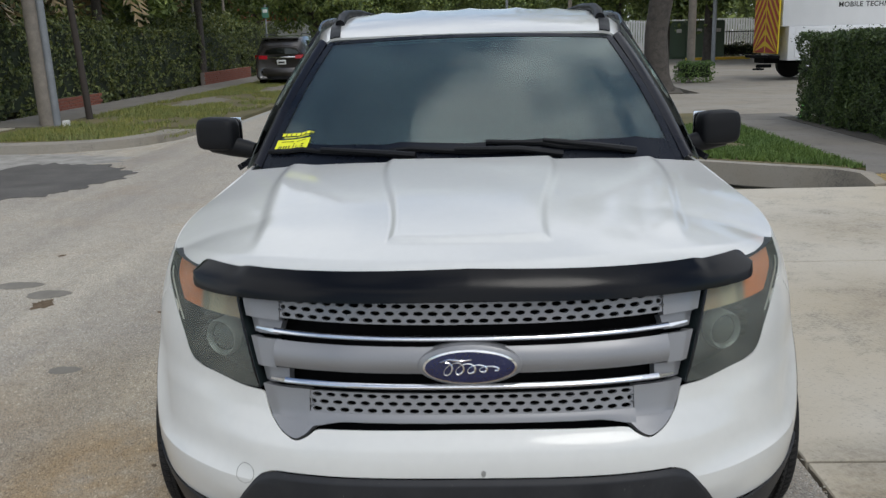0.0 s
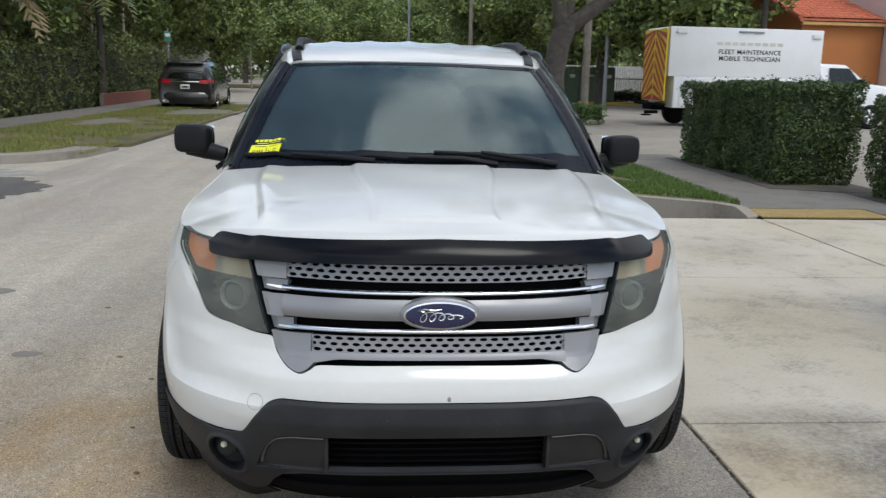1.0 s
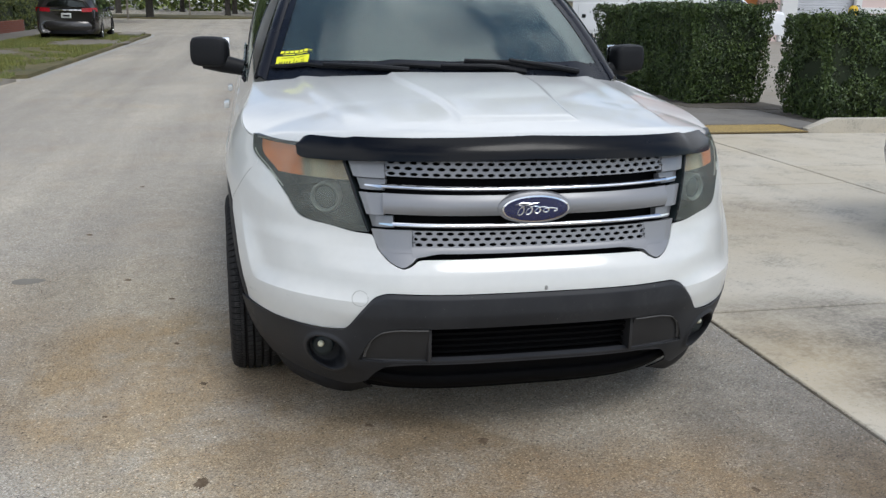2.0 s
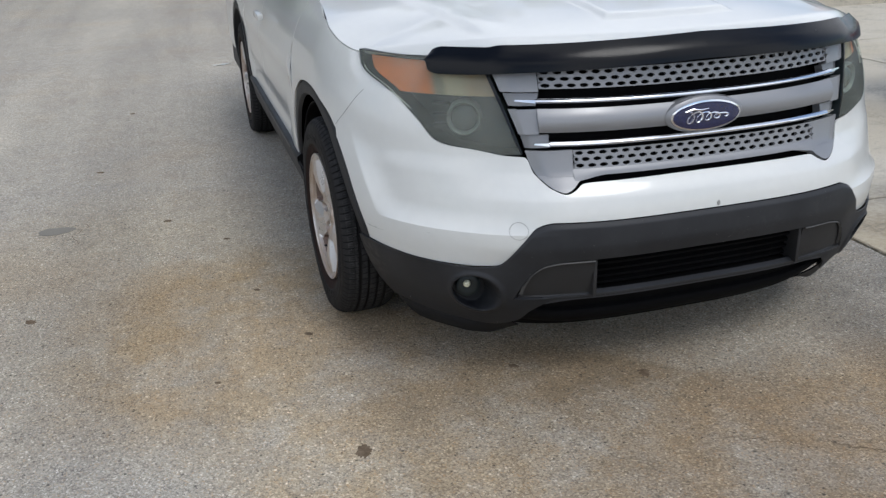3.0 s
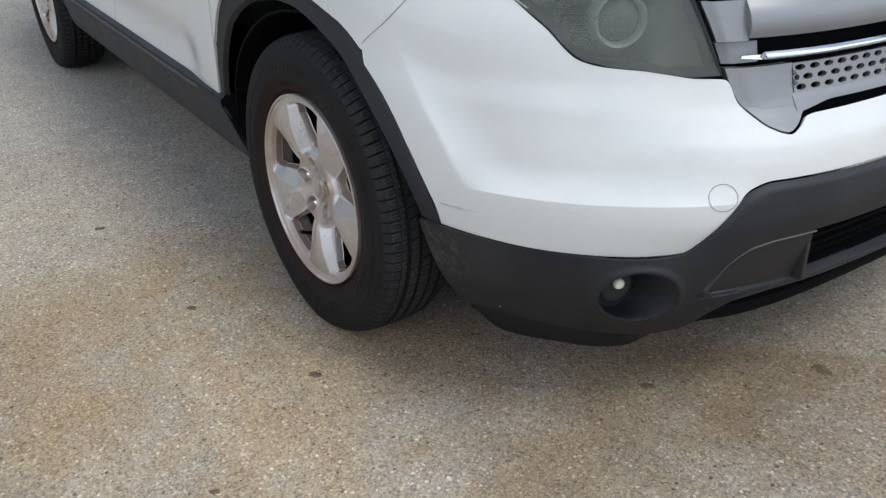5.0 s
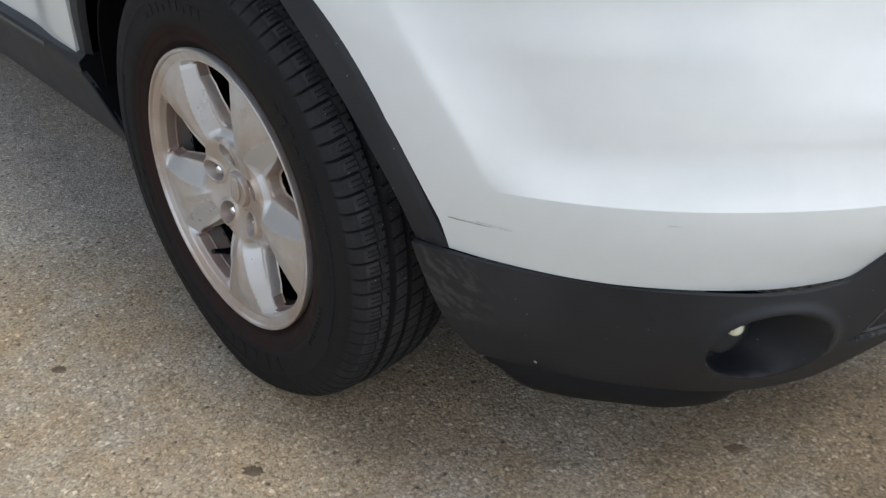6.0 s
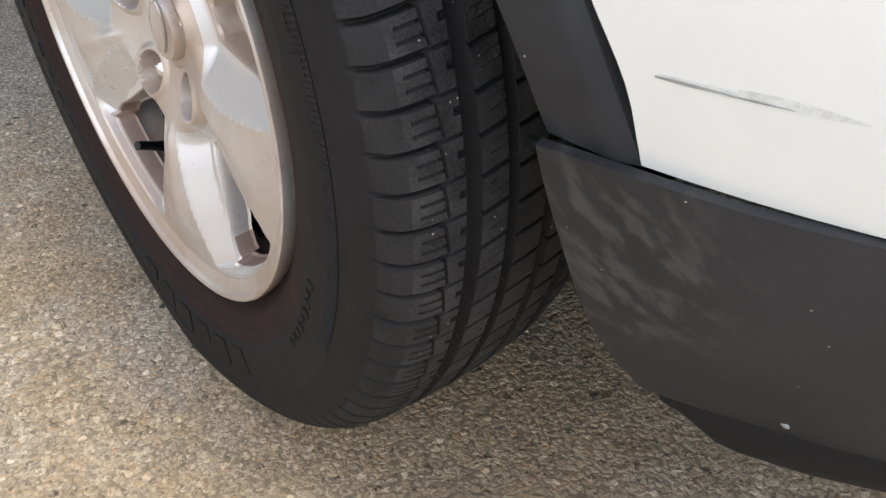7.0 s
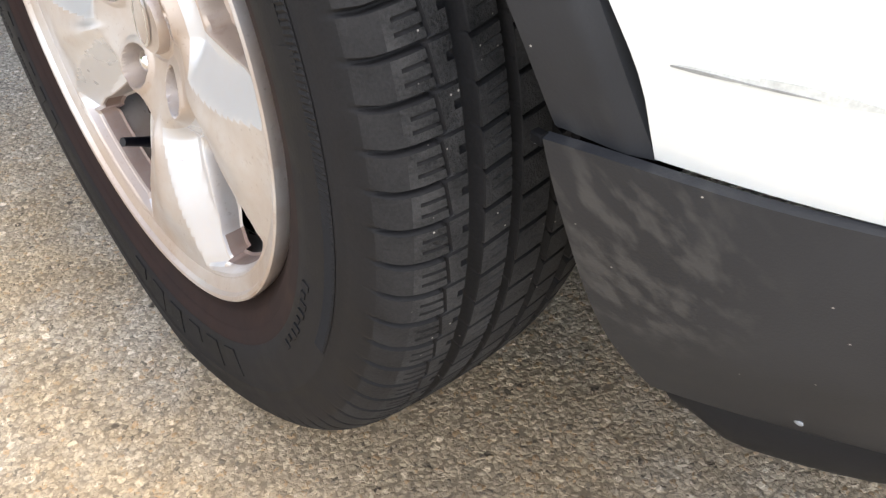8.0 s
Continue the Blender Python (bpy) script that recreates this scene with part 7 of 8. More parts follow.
# dark scrape on the white corner, pale chip on the plastic
for z0, z1, y0, y1, w0, o0, m in ((0.4682, 0.4673, 0.447, 0.416, 0.0012, 0.0008, M_SCUFF), (0.4673, 0.4666, 0.420, 0.396, 0.0008, 0.0009, M_SCUFF), (0.4685, 0.4672, 0.446, 0.402, 0.0030, 0.0004, M_SMUDGE), (0.4695, 0.4665, 0.416, 0.372, 0.0040, 0.0005, M_SMUDGE), (0.4965, 0.4975, 0.232, 0.219, 0.0012, 0.0004, M_SMUDGE)):
    def scrape(u, v, a=z0, b=z1, p=y0, q=y1, w=w0, o=o0):
        z = lerp(a, b, u) + (v - 0.5) * w * (0.15 + math.sin(math.pi * min(1.0, 0.12 + 0.88 * u)))
        return wrap(s_of_y(lerp(p, q, u), z), z, o, -1)
    part("paint_scrape", sheet(scrape, 24, 2, 0.0004), m, suv, "grey scrape in the white paint")
bm = bmesh.new()
bmesh.ops.create_icosphere(bm, subdivisions=2, radius=0.0034, matrix=Matrix.Translation(wrap(s_of_y(0.402, 0.222), 0.222, 0.004, -1)) @ Matrix.Diagonal((0.4, 1, 0.7, 1)))
part("plastic_chip", bm, M_GALV, suv)
for y, z, r in ((0.502, 0.4165, 0.0016),):
    bm = bmesh.new()
    bmesh.ops.create_icosphere(bm, subdivisions=2, radius=r, matrix=Matrix.Translation(wrap(s_of_y(y, z), z, 0.0045, -1)) @ Matrix.Diagonal((0.6, 1.2, 1.1, 1)))
    part("trim_fastener", bm, M_GALV, suv, "pale broken plastic fastener")
bm = bmesh.new()
box(bm, wrap(s_of_y(0.499, 0.4200), 0.4200, 0.0055, -1), (0.006, 0.008, 0.006), 0.001, 1)
part("fastener_slot", bm, M_DARK, suv)


# ---- things along the street ----
def post(name, x, y, z, h, r0, r1, material, label, category, n=14, lean=(0, 0)):
    bm = bmesh.new()
    tube(bm, [(lean[0] * k / 4, lean[1] * k / 4, h * k / 4 - (0.1 if k == 0 else 0)) for k in range(5)], [lerp(r0, r1, k / 4) for k in range(5)], n)
    return tagged(part(name, bm, material, m=Matrix.Translation((x, y, z))), label, category)


pole = thing("utility_pole", (-8.45, 15.35, 0.07), "weathered wooden utility pole with a grey conduit", "pole")
part("shaft", tube(bmesh.new(), [(0, 0, -0.1), (-0.1, 0, 4), (-0.2, 0, 9)], [0.16, 0.145, 0.12], 16), M_POLE, pole)
part("conduit", tube(bmesh.new(), [(0.19, -0.02, 0), (0.10, -0.02, 4), (0.0, -0.02, 8)], 0.075, 12), M_GALV, pole, "grey steel conduit")
post("wooden_post", -8.22, 16.75, 0.07, 4.2, 0.075, 0.065, M_DARKPOST, "dark stained thin wooden post", "post", 10, (-0.25, 0))
bm = bmesh.new()
box(bm, (0, 0, 0.05), (0.12, 0.12, 0.12), 0.02)
tagged(part("meter_cover", bm, M_OFFWHITE, m=Matrix.Translation((-8.02, 15.2, 0.07))), "small white plastic cover at the pole", "cover")


def brick_wall(x, y0, y1, z0, rows, label):
    root = thing("brick_wall", (x, (y0 + y1) / 2, z0), label, "wall", kind="structure")
    n = int((y1 - y0) / 0.235)
    bm = bmesh.new()
    box(bm, (-0.03, 0, rows * 0.04), (0.14, y1 - y0, rows * 0.08 - 0.01))
    part("mortar_core", bm, M_MORTAR, root, smooth=False)
    bm = bmesh.new()
    box(bm, (0, 0, 0), (0.11, 0.222, 0.070), 0.006, 1)
    src = part("brick", bm, M_BRICK, root, smooth=False, m=Matrix.Translation((0.0, -(y1 - y0) / 2 + 0.12, 0.04)))
    for r in range(rows):
        for k in range(n):
            if r == 0 and k == 0:
                continue
            ob = new("brick", src.data)
            ob.parent = root
            ob.matrix_basis = Matrix.Translation((0.002 * ((r * 7 + k * 3) % 4), -(y1 - y0) / 2 + 0.12 + k * 0.235 + (0.11 if r % 2 else 0), 0.04 + r * 0.08))
    return root


brick_wall(-10.08, 31.0, 38.0, 0.05, 6, "low red brick wall under the vines")
brick_wall(-10.06, 19.0, 21.6, 0.05, 4, "short low brick wall under the vines")


# ---- trees ----
def branch_pts(p, d, length, n, rng, bend=0.25, up=0.1):
    pts = [Vector(p)]
    d = Vector(d).normalized()
    for _ in range(n):
        d = (d + Vector(rng.normal(0, bend, 3)) * 0.5 + Vector((0, 0, up))).normalized()
        pts.append(pts[-1] + d * length / n)
    return pts


def tree(name, place, h, trunk_r, crown_r, count, leaf, seed, label, material=None, fork=0.4, lean=(0.0, 0.0), low=0.45, bark=None):
    rng = np.random.default_rng(seed)
    root = thing(name, place, label, "tree")
    bm = bmesh.new()
    top = Vector((lean[0], lean[1], h * fork))
    tube(bm, [(0, 0, -0.1), (lean[0] * 0.1, lean[1] * 0.1, 0.15), (lean[0] * 0.5, lean[1] * 0.5, h * fork * 0.5), top], [trunk_r * 1.5, trunk_r * 1.1, trunk_r * 0.95, trunk_r * 0.85], 12)
    part("trunk", bm, bark or M_BARK, root)
    centres = []
    nb = 7
    for k in range(nb):
        a = 2 * math.pi * (k + rng.uniform(-0.3, 0.3)) / nb
        d = (math.cos(a) * 0.8, math.sin(a) * 0.8, rng.uniform(0.35, 1.1))
        pts = branch_pts(top - Vector((0, 0, 0.15)), d, crown_r * rng.uniform(0.8, 1.15), 5, rng)
        bm = bmesh.new()
        tube(bm, pts, [trunk_r * 0.5 * (1 - 0.17 * i) for i in range(6)], 8)
        for i in (2, 3, 4, 5):
            sub = branch_pts(pts[i], Vector(rng.normal(0, 1, 3)) + Vector((0, 0, 0.3)), crown_r * 0.4, 3, rng)
            tube(bm, sub, [trunk_r * 0.18, trunk_r * 0.13, trunk_r * 0.08, trunk_r * 0.03], 5)
            centres += [sub[-1], sub[-2], pts[i]]
        part("limb", bm, bark or M_BARK, root)
    mid = top + Vector((0, 0, (h - top.z) * 0.4))
    for _ in range(26):
        v = Vector(rng.normal(0, 1, 3)).normalized()
        centres.append(mid + Vector((v.x * crown_r, v.y * crown_r, v.z * (h - h * low) * 0.5)) * rng.uniform(0.6, 1.0))
    per = count // len(centres)
    pts, nrm = [], []
    for c in centres:
        rr = crown_r * rng.uniform(0.16, 0.34)
        v = rng.normal(0, 1, (per, 3))
        v /= np.linalg.norm(v, axis=1)[:, None]
        r = rr * rng.uniform(0.35, 1.0, per)[:, None] ** 0.5
        pts.append(np.array(c) + v * r * np.array((1.1, 1.1, 0.75)))
        nrm.append(v * 0.6 + np.array((0, 0, 0.5)))
    v, f = leaves(np.concatenate(pts), np.concatenate(nrm), leaf, seed, 0.2)
    raw_part("crown", v, f, material or M_TREE, root)
    return root


def street_tree():
    """Grey-barked tree by the drive: leaning trunk that forks low."""
    rng = np.random.default_rng(5)
    root = thing("street_tree", (4.75, 22.0, 0.1), "large grey-barked street tree with a low fork", "tree")
    part("trunk", tube(bmesh.new(), [(0.1, 0, -0.1), (0.05, 0, 0.3), (0.0, 0, 1.4), (0.12, 0, 2.3), (0.35, 0, 2.9)], [0.44, 0.34, 0.29, 0.30, 0.28], 14), M_BARK, root)
    limbs = [[(0.2, 0, 2.6), (0.05, 0.1, 3.6), (-0.3, 0.2, 5.0), (-0.6, 0.2, 7.0)], [(0.3, 0, 2.7), (1.1, 0.0, 3.3), (2.0, 0.1, 3.95), (3.2, 0.0, 5.2), (4.2, 0, 6.6)], [(0.25, 0.1, 2.8), (0.6, 0.8, 4.2), (0.7, 1.6, 6.4)]]
    centres = []
    for pts in limbs:
        part("limb", tube(bmesh.new(), pts, [0.23, 0.20, 0.16, 0.11, 0.07][:len(pts)], 10), M_BARK, root)
        for p in pts[2:]:
            for _ in range(9):
                centres.append(Vector(p) + Vector(rng.normal(0, 1.5, 3)) + Vector((0, 0, 2.0)))
    pts, nrm = [], []
    for c in centres:
        v = rng.normal(0, 1, (360, 3))
        v /= np.linalg.norm(v, axis=1)[:, None]
        pts.append(np.array(c) + v * 0.85 * rng.uniform(0.3, 1, 360)[:, None] ** 0.5)
        nrm.append(v)
    v, f = leaves(np.concatenate(pts), np.concatenate(nrm), 0.16, 6)
    raw_part("crown", v, f, M_TREE, root)


street_tree()

TREE_SPOTS = [(-17, 62, 11, 1), (-10.5, 58, 10, 2), (-22, 50, 12, 3), (-3, 92, 13, 4), (5, 88, 12, 5), (-14, 96, 13, 6), (13, 95, 13, 7), (-26, 98, 14, 8), (21, 80, 12, 9), (2, 112, 15, 10), (-9, 115, 15, 11), (-20, 118, 15, 12), (12, 116, 15, 13), (24, 112, 15, 14), (-36, 105, 15, 15), (-33, 70, 13, 16)]
big = [tree("tree", (x, y, 0), h, 0.28, h * 0.44, 20000, 0.30, seed, "broad leafy green tree beyond the crossing", fork=0.33, low=0.22) for x, y, h, seed in TREE_SPOTS[:3]]
for k, (x, y, h, seed) in enumerate(TREE_SPOTS[3:]):
    copy_thing(big[k % 3], pose(x, y, 0, 0, 0, 67 * k))
# the first three are set so their unseen crowns shade the vine fence
for k, (x, y) in enumerate(((-12.3, 13.5), (-12.7, 20.5), (-12.9, 28), (-15.5, 38), (-14, 44), (-12.5, 50), (-8.5, 72), (-2.5, 104), (-16, 76))):
    copy_thing(big[(k + 1) % 3], pose(x, y, 0, 0, 0, 50 + 80 * k))
def leaf_bank(name, x0, x1, y0, y1, h, count, size, seed, label, material):
    """A ragged bank of foliage far off, as one mass of leaves."""
    rng = np.random.default_rng(seed)
    p = np.stack([rng.uniform(x0, x1, count), rng.uniform(y0, y1, count), rng.uniform(0, 1, count) ** 0.8 * h], 1)
    keep = []
    for a in p:
        top = h * (0.72 + 0.30 * noise.noise((a[0] * 0.13, a[1] * 0.13, seed)))
        keep.append(a[2] < top and noise.noise((a[0] * 0.45, a[1] * 0.45, a[2] * 0.45)) > -0.32)
    p = p[np.array(keep)]
    n = rng.normal(0, 1, p.shape) + np.array((0, -0.6, 0.5))
    v, f = leaves(p, n, size, seed)
    tagged(raw_part(name, v, f, material), label, "trees", kind="stuff")


leaf_bank("far_woods", -70, 60, 124, 134, 16, 90000, 0.72, 41, "dense dark green woods beyond the crossing", M_TREE)
leaf_bank("garden_growth", -18, -12.2, 8, 44, 7.0, 24000, 0.30, 42, "tall dense garden trees behind the vine fence", M_VINE)
leaf_bank("fence_vines", -12.3, -10.25, 10.5, 40, 3.7, 26000, 0.15, 44, "tangled vines and creepers spilling over the fence", M_VINE)
leaf_bank("yard_trees", 12, 48, 60, 68, 9.0, 14000, 0.45, 43, "dense green trees behind the yard fence", M_TREE)
for k, (x, y) in enumerate(((9.5, 59), (14.2, 40.5), (12.0, 45), (16, 47), (24, 52), (8, 62), (31, 55), (15, 66))):
    copy_thing(big[k % 3], pose(x, y, 0, 0, 0, 33 + 70 * k))


def palm(place, h, r, fronds, seed, label, material, length=1.9, dry=0.25):
    rng = np.random.default_rng(seed)
    root = thing("palm", place, label, "palm tree")
    part("trunk", tube(bmesh.new(), [(0, 0, -0.1), (0.03, 0, h * 0.5), (0.0, 0, h)], [r * 1.3, r, r * 0.9], 12), M_BARK, root)
    for k in range(fronds):
        a, el = 2.4 * k + rng.uniform(-0.2, 0.2), rng.uniform(-0.5, 1.1)
        hang = el < -0.5 + dry * 1.6
        v, f = [], []
        d = Vector((math.cos(a), math.sin(a), 0))
        prev, dz = Vector((0, 0, h)), math.tan(min(1.2, el))
        sl = d.cross(Vector((0, 0, 1)))
        n = 16
        pts = [Vector((0, 0, h)) + d * (length * t * (1 - 0.25 * t)) + Vector((0, 0, length * (0.8 * math.sin(el) * t - 0.85 * t * t))) for t in (i / n for i in range(n + 1))]
        for i in range(2, n):
            t = i / n
            lw = length * 0.30 * math.sin(math.pi * min(1, 0.15 + t * 0.9))
            for q in (-1, 1):
                b = pts[i]
                tip = b + sl * q * lw + d * lw * 0.5 + Vector((0, 0, -lw * rng.uniform(0.3, 0.8)))
                w = (pts[i] - pts[i - 1]) * 0.4
                j = len(v)
                v += [tuple(b - w), tuple(b + w), tuple(tip)]
                f.append((j, j + 1, j + 2))
        fr = raw_part("frond", v, f, M_DRYPALM if hang else material, root)
    return root


palm((-11.6, 17.5, 0), 3.4, 0.16, 26, 1, "palm with hanging dry fronds behind the fence", M_PALM, 2.1, 0.45)
palm((-11.9, 21.5, 0), 3.9, 0.16, 26, 2, "palm with hanging dry fronds behind the fence", M_PALM, 2.2, 0.45)
palm((-10.25, 31.6, 0.05), 4.6, 0.12, 22, 3, "young palm with a grey trunk beside the sidewalk", M_PALM, 2.0, 0.2)
palm((-11.3, 25.0, 0), 4.2, 0.15, 24, 4, "palm with feathery fronds behind the fence", M_PALM, 2.2, 0.3)
palm((17.0, 36.5, 0), 7.5, 0.14, 24, 5, "tall palm beside the orange house", M_PALM, 2.4, 0.15)
palm((10.0, 46, 0), 5.0, 0.17, 22, 7, "palm with yellowing fronds by the fence", M_DRYPALM, 2.2, 0.4)

post("street_pole", 7.0, 27.6, 0.1, 7.0, 0.13, 0.11, M_POLE, "pale round concrete street pole", "pole")
post("steel_pole", 11.2, 41, 0, 7.0, 0.10, 0.08, M_GALV, "slim grey steel pole", "pole")
post("steel_pole", 2.2, 60, 0.1, 8.0, 0.10, 0.08, M_GALV, "slim grey steel pole", "pole")
post("steel_pole", 5.2, 48, 0.1, 8.0, 0.12, 0.09, M_POLE, "slim wooden pole by the street", "pole")
for x, y in ((-11.9, 41), (-12.6, 38.5), (-9.4, 66), (-6.2, 84)):
    post("thin_mast", x, y, 0, 7.5, 0.07, 0.06, M_POLE, "thin grey mast above the greenery", "pole")

sign = thing("street_sign", (-9.35, 38.6, 0), "green and white street sign on a thin post", "sign")
part("sign_post", tube(bmesh.new(), [(0, 0, -0.1), (0, 0, 3.2)], 0.035, 8), M_GALV, sign)
bm = bmesh.new()
box(bm, (0, -0.04, 2.85), (0.30, 0.015, 0.45), 0.006)
panel = part("sign_panel", bm, M_SIGN, sign)
bm = bmesh.new()
box(bm, (0.0, -0.051, 2.92), (0.20, 0.006, 0.14), 0.002)
part("pale_patch", bm, M_OFFWHITE, panel)


# ---- parked vehicles ----
def car_wheel(parent, x, y, r, w, turn):
    root = part("wheel", lathe(bmesh.new(), [(0.02, r * 0.60), (0.0, r * 0.64), (0.005, r * 0.78), (0.02, r * 0.93), (0.045, r), (w - 0.04, r), (w - 0.015, r * 0.93), (w, r * 0.78), (w, r * 0.5)], 36, "x"), M_RUBBER, parent, m=pose(x, y, r, 0, 0, turn))
    rim = part("rim", lathe(bmesh.new(), [(0.02, r * 0.62), (0.012, r * 0.60), (0.05, r * 0.52), (0.06, r * 0.2), (0.03, r * 0.16), (0.03, 0.01)], 30, "x"), M_GALV, root)
    for k in range(5):
        bm = bmesh.new()
        box(bm, (0.028, r * 0.36, 0), (0.03, r * 0.46, r * 0.16), 0.01, 2)
        part("spoke", bm, M_CHROME, rim, m=pose(0, 0, 0, 72 * k))
    return root


def loft(sections, n_across, t=0.0):
    """Skin through sections (y, [(x, z), ...]) given for the right half, mirrored."""
    bm = bmesh.new()
    rows = []
    for y, pts in sections:
        full = [(-x, z) for x, z in pts] + [(x, z) for x, z in reversed(pts)]
        rows.append([bm.verts.new((x, y if not callable(y) else y(x, z), z)) for x, z in full])
    for a, b in zip(rows, rows[1:]):
        for k in range(len(a) - 1):
            bm.faces.new((a[k], a[k + 1], b[k + 1], b[k]))
        bm.faces.new((a[-1], a[0], b[0], b[-1]))
    bm.faces.new(rows[0])
    bm.faces.new(rows[-1][::-1])
    bmesh.ops.remove_doubles(bm, verts=bm.verts[:], dist=1e-4)
    bmesh.ops.recalc_face_normals(bm, faces=bm.faces[:])
    return bm


def minivan(place, turn):
    """Dark people carrier seen from behind: y runs forwards from the tail."""
    root = thing("minivan", place, "dark brown-grey minivan parked half on the verge", "car", turn=turn)

    def sec(y, w, belt_z, roof_w, roof_z, low, tail=0.0):
        return (y, [(0, low), (w * 0.93, low), (w, low + 0.12), (w, 0.75), (w * 0.985, belt_z), (roof_w + 0.04, roof_z - 0.14), (roof_w - 0.03, roof_z - 0.03), (roof_w * 0.6, roof_z), (0, roof_z + 0.01)])
    body = loft([sec(0.06, 0.80, 0.96, 0.55, 1.30, 0.38), sec(0.0, 0.86, 1.0, 0.60, 1.40, 0.30), sec(0.12, 0.96, 1.05, 0.70, 1.66, 0.25), sec(0.5, 0.985, 1.06, 0.74, 1.76, 0.24), sec(1.6, 0.99, 1.05, 0.76, 1.78, 0.24), sec(3.0, 0.99, 1.02, 0.74, 1.74, 0.24), sec(3.5, 0.985, 1.00, 0.68, 1.60, 0.24), sec(4.2, 0.97, 0.98, 0.60, 1.12, 0.24), sec(4.9, 0.90, 0.80, 0.50, 0.95, 0.25), sec(5.08, 0.74, 0.65, 0.40, 0.78, 0.32)], 9)
    bmesh.ops.bevel(body, geom=[e for e in body.edges if e.calc_face_angle(0) > radians(35)], offset=0.03, segments=2, affect="EDGES")
    part("body", body, M_VAN, root, angle=45)
    part("rear_window", sheet(lambda u, v: (lerp(-0.66, 0.66, u) * lerp(1.0, 0.90, v), 0.005 + 0.10 * v ** 1.3 - 0.012 + 0.05 * (2 * u - 1) ** 2, lerp(1.14, 1.60, v)), 12, 6, 0.01), M_SIDEGLASS, root)
    part("spoiler", box(bmesh.new(), (0, 0.10, 1.69), (1.28, 0.30, 0.05), 0.02, 2), M_VAN, root)
    bm = bmesh.new()
    box(bm, (0, -0.02, 1.03), (1.0, 0.05, 0.05), 0.015, 2)
    part("chrome_strip", bm, M_CHROME, root)
    for q in (-1, 1):
        part("tail_lamp", sheet(lambda u, v, s=q: (s * lerp(0.50, 0.97, u), 0.01 + 0.20 * u ** 3 - 0.045, lerp(0.97, 1.10, v) + 0.02 * u), 8, 3, 0.04), M_LAMPRED, root, "red tail lamp")
        part("side_window", sheet(lambda u, v, s=q: (s * (lerp(0.985, 0.80, v) + 0.006), lerp(0.55, 3.3, u) + 0.25 * v * (0.5 - u), lerp(1.08, 1.60, v)), 10, 4, 0.01), M_SIDEGLASS, root)
        bm = bmesh.new()
        box(bm, (q * 1.08, 3.25, 1.08), (0.20, 0.10, 0.15), 0.04, 2)
        part("door_mirror", bm, M_VAN, root)
        for yw in (0.95, 3.98):
            car_wheel(root, q * 1.0, yw, 0.34, 0.22, 0 if q < 0 else 180)
            part("wheel_arch", sheet(lambda u, v, s=q, c=yw: (s * lerp(0.60, 0.995, v), c - 0.39 * math.cos(math.pi * u), 0.34 + 0.39 * math.sin(math.pi * u)), 16, 2, 0.008), M_DARK, root)
    bm = bmesh.new()
    box(bm, (0, -0.035, 0.86), (0.32, 0.015, 0.16), 0.004)
    plate = part("number_plate", bm, M_PLATE, root)
    bm = bmesh.new()
    box(bm, (0, -0.045, 0.855), (0.22, 0.006, 0.06), 0.001)
    part("plate_bar", bm, M_INK, plate)
    part("rear_bumper", sheet(lambda u, v: (lerp(-0.95, 0.95, u), -0.06 + 0.22 * abs(2 * u - 1) ** 3 + 0.05 * (2 * v - 1) ** 2, lerp(0.36, 0.66, v)), 20, 6, 0.03), M_VAN, root)
    part("bumper_skirt", sheet(lambda u, v: (lerp(-0.90, 0.90, u), -0.03 + 0.22 * abs(2 * u - 1) ** 3, lerp(0.26, 0.37, v)), 16, 3, 0.03), M_BLACK, root)
    for q in (-1, 1):
        part("roof_rail", tube(bmesh.new(), [(q * 0.66, 0.5, 1.77), (q * 0.66, 0.7, 1.83), (q * 0.66, 2.6, 1.83), (q * 0.66, 2.9, 1.76)], 0.022, 8), M_BLACK, root)
    return root


minivan((-6.87, 29.9, 0.0), 1.5)


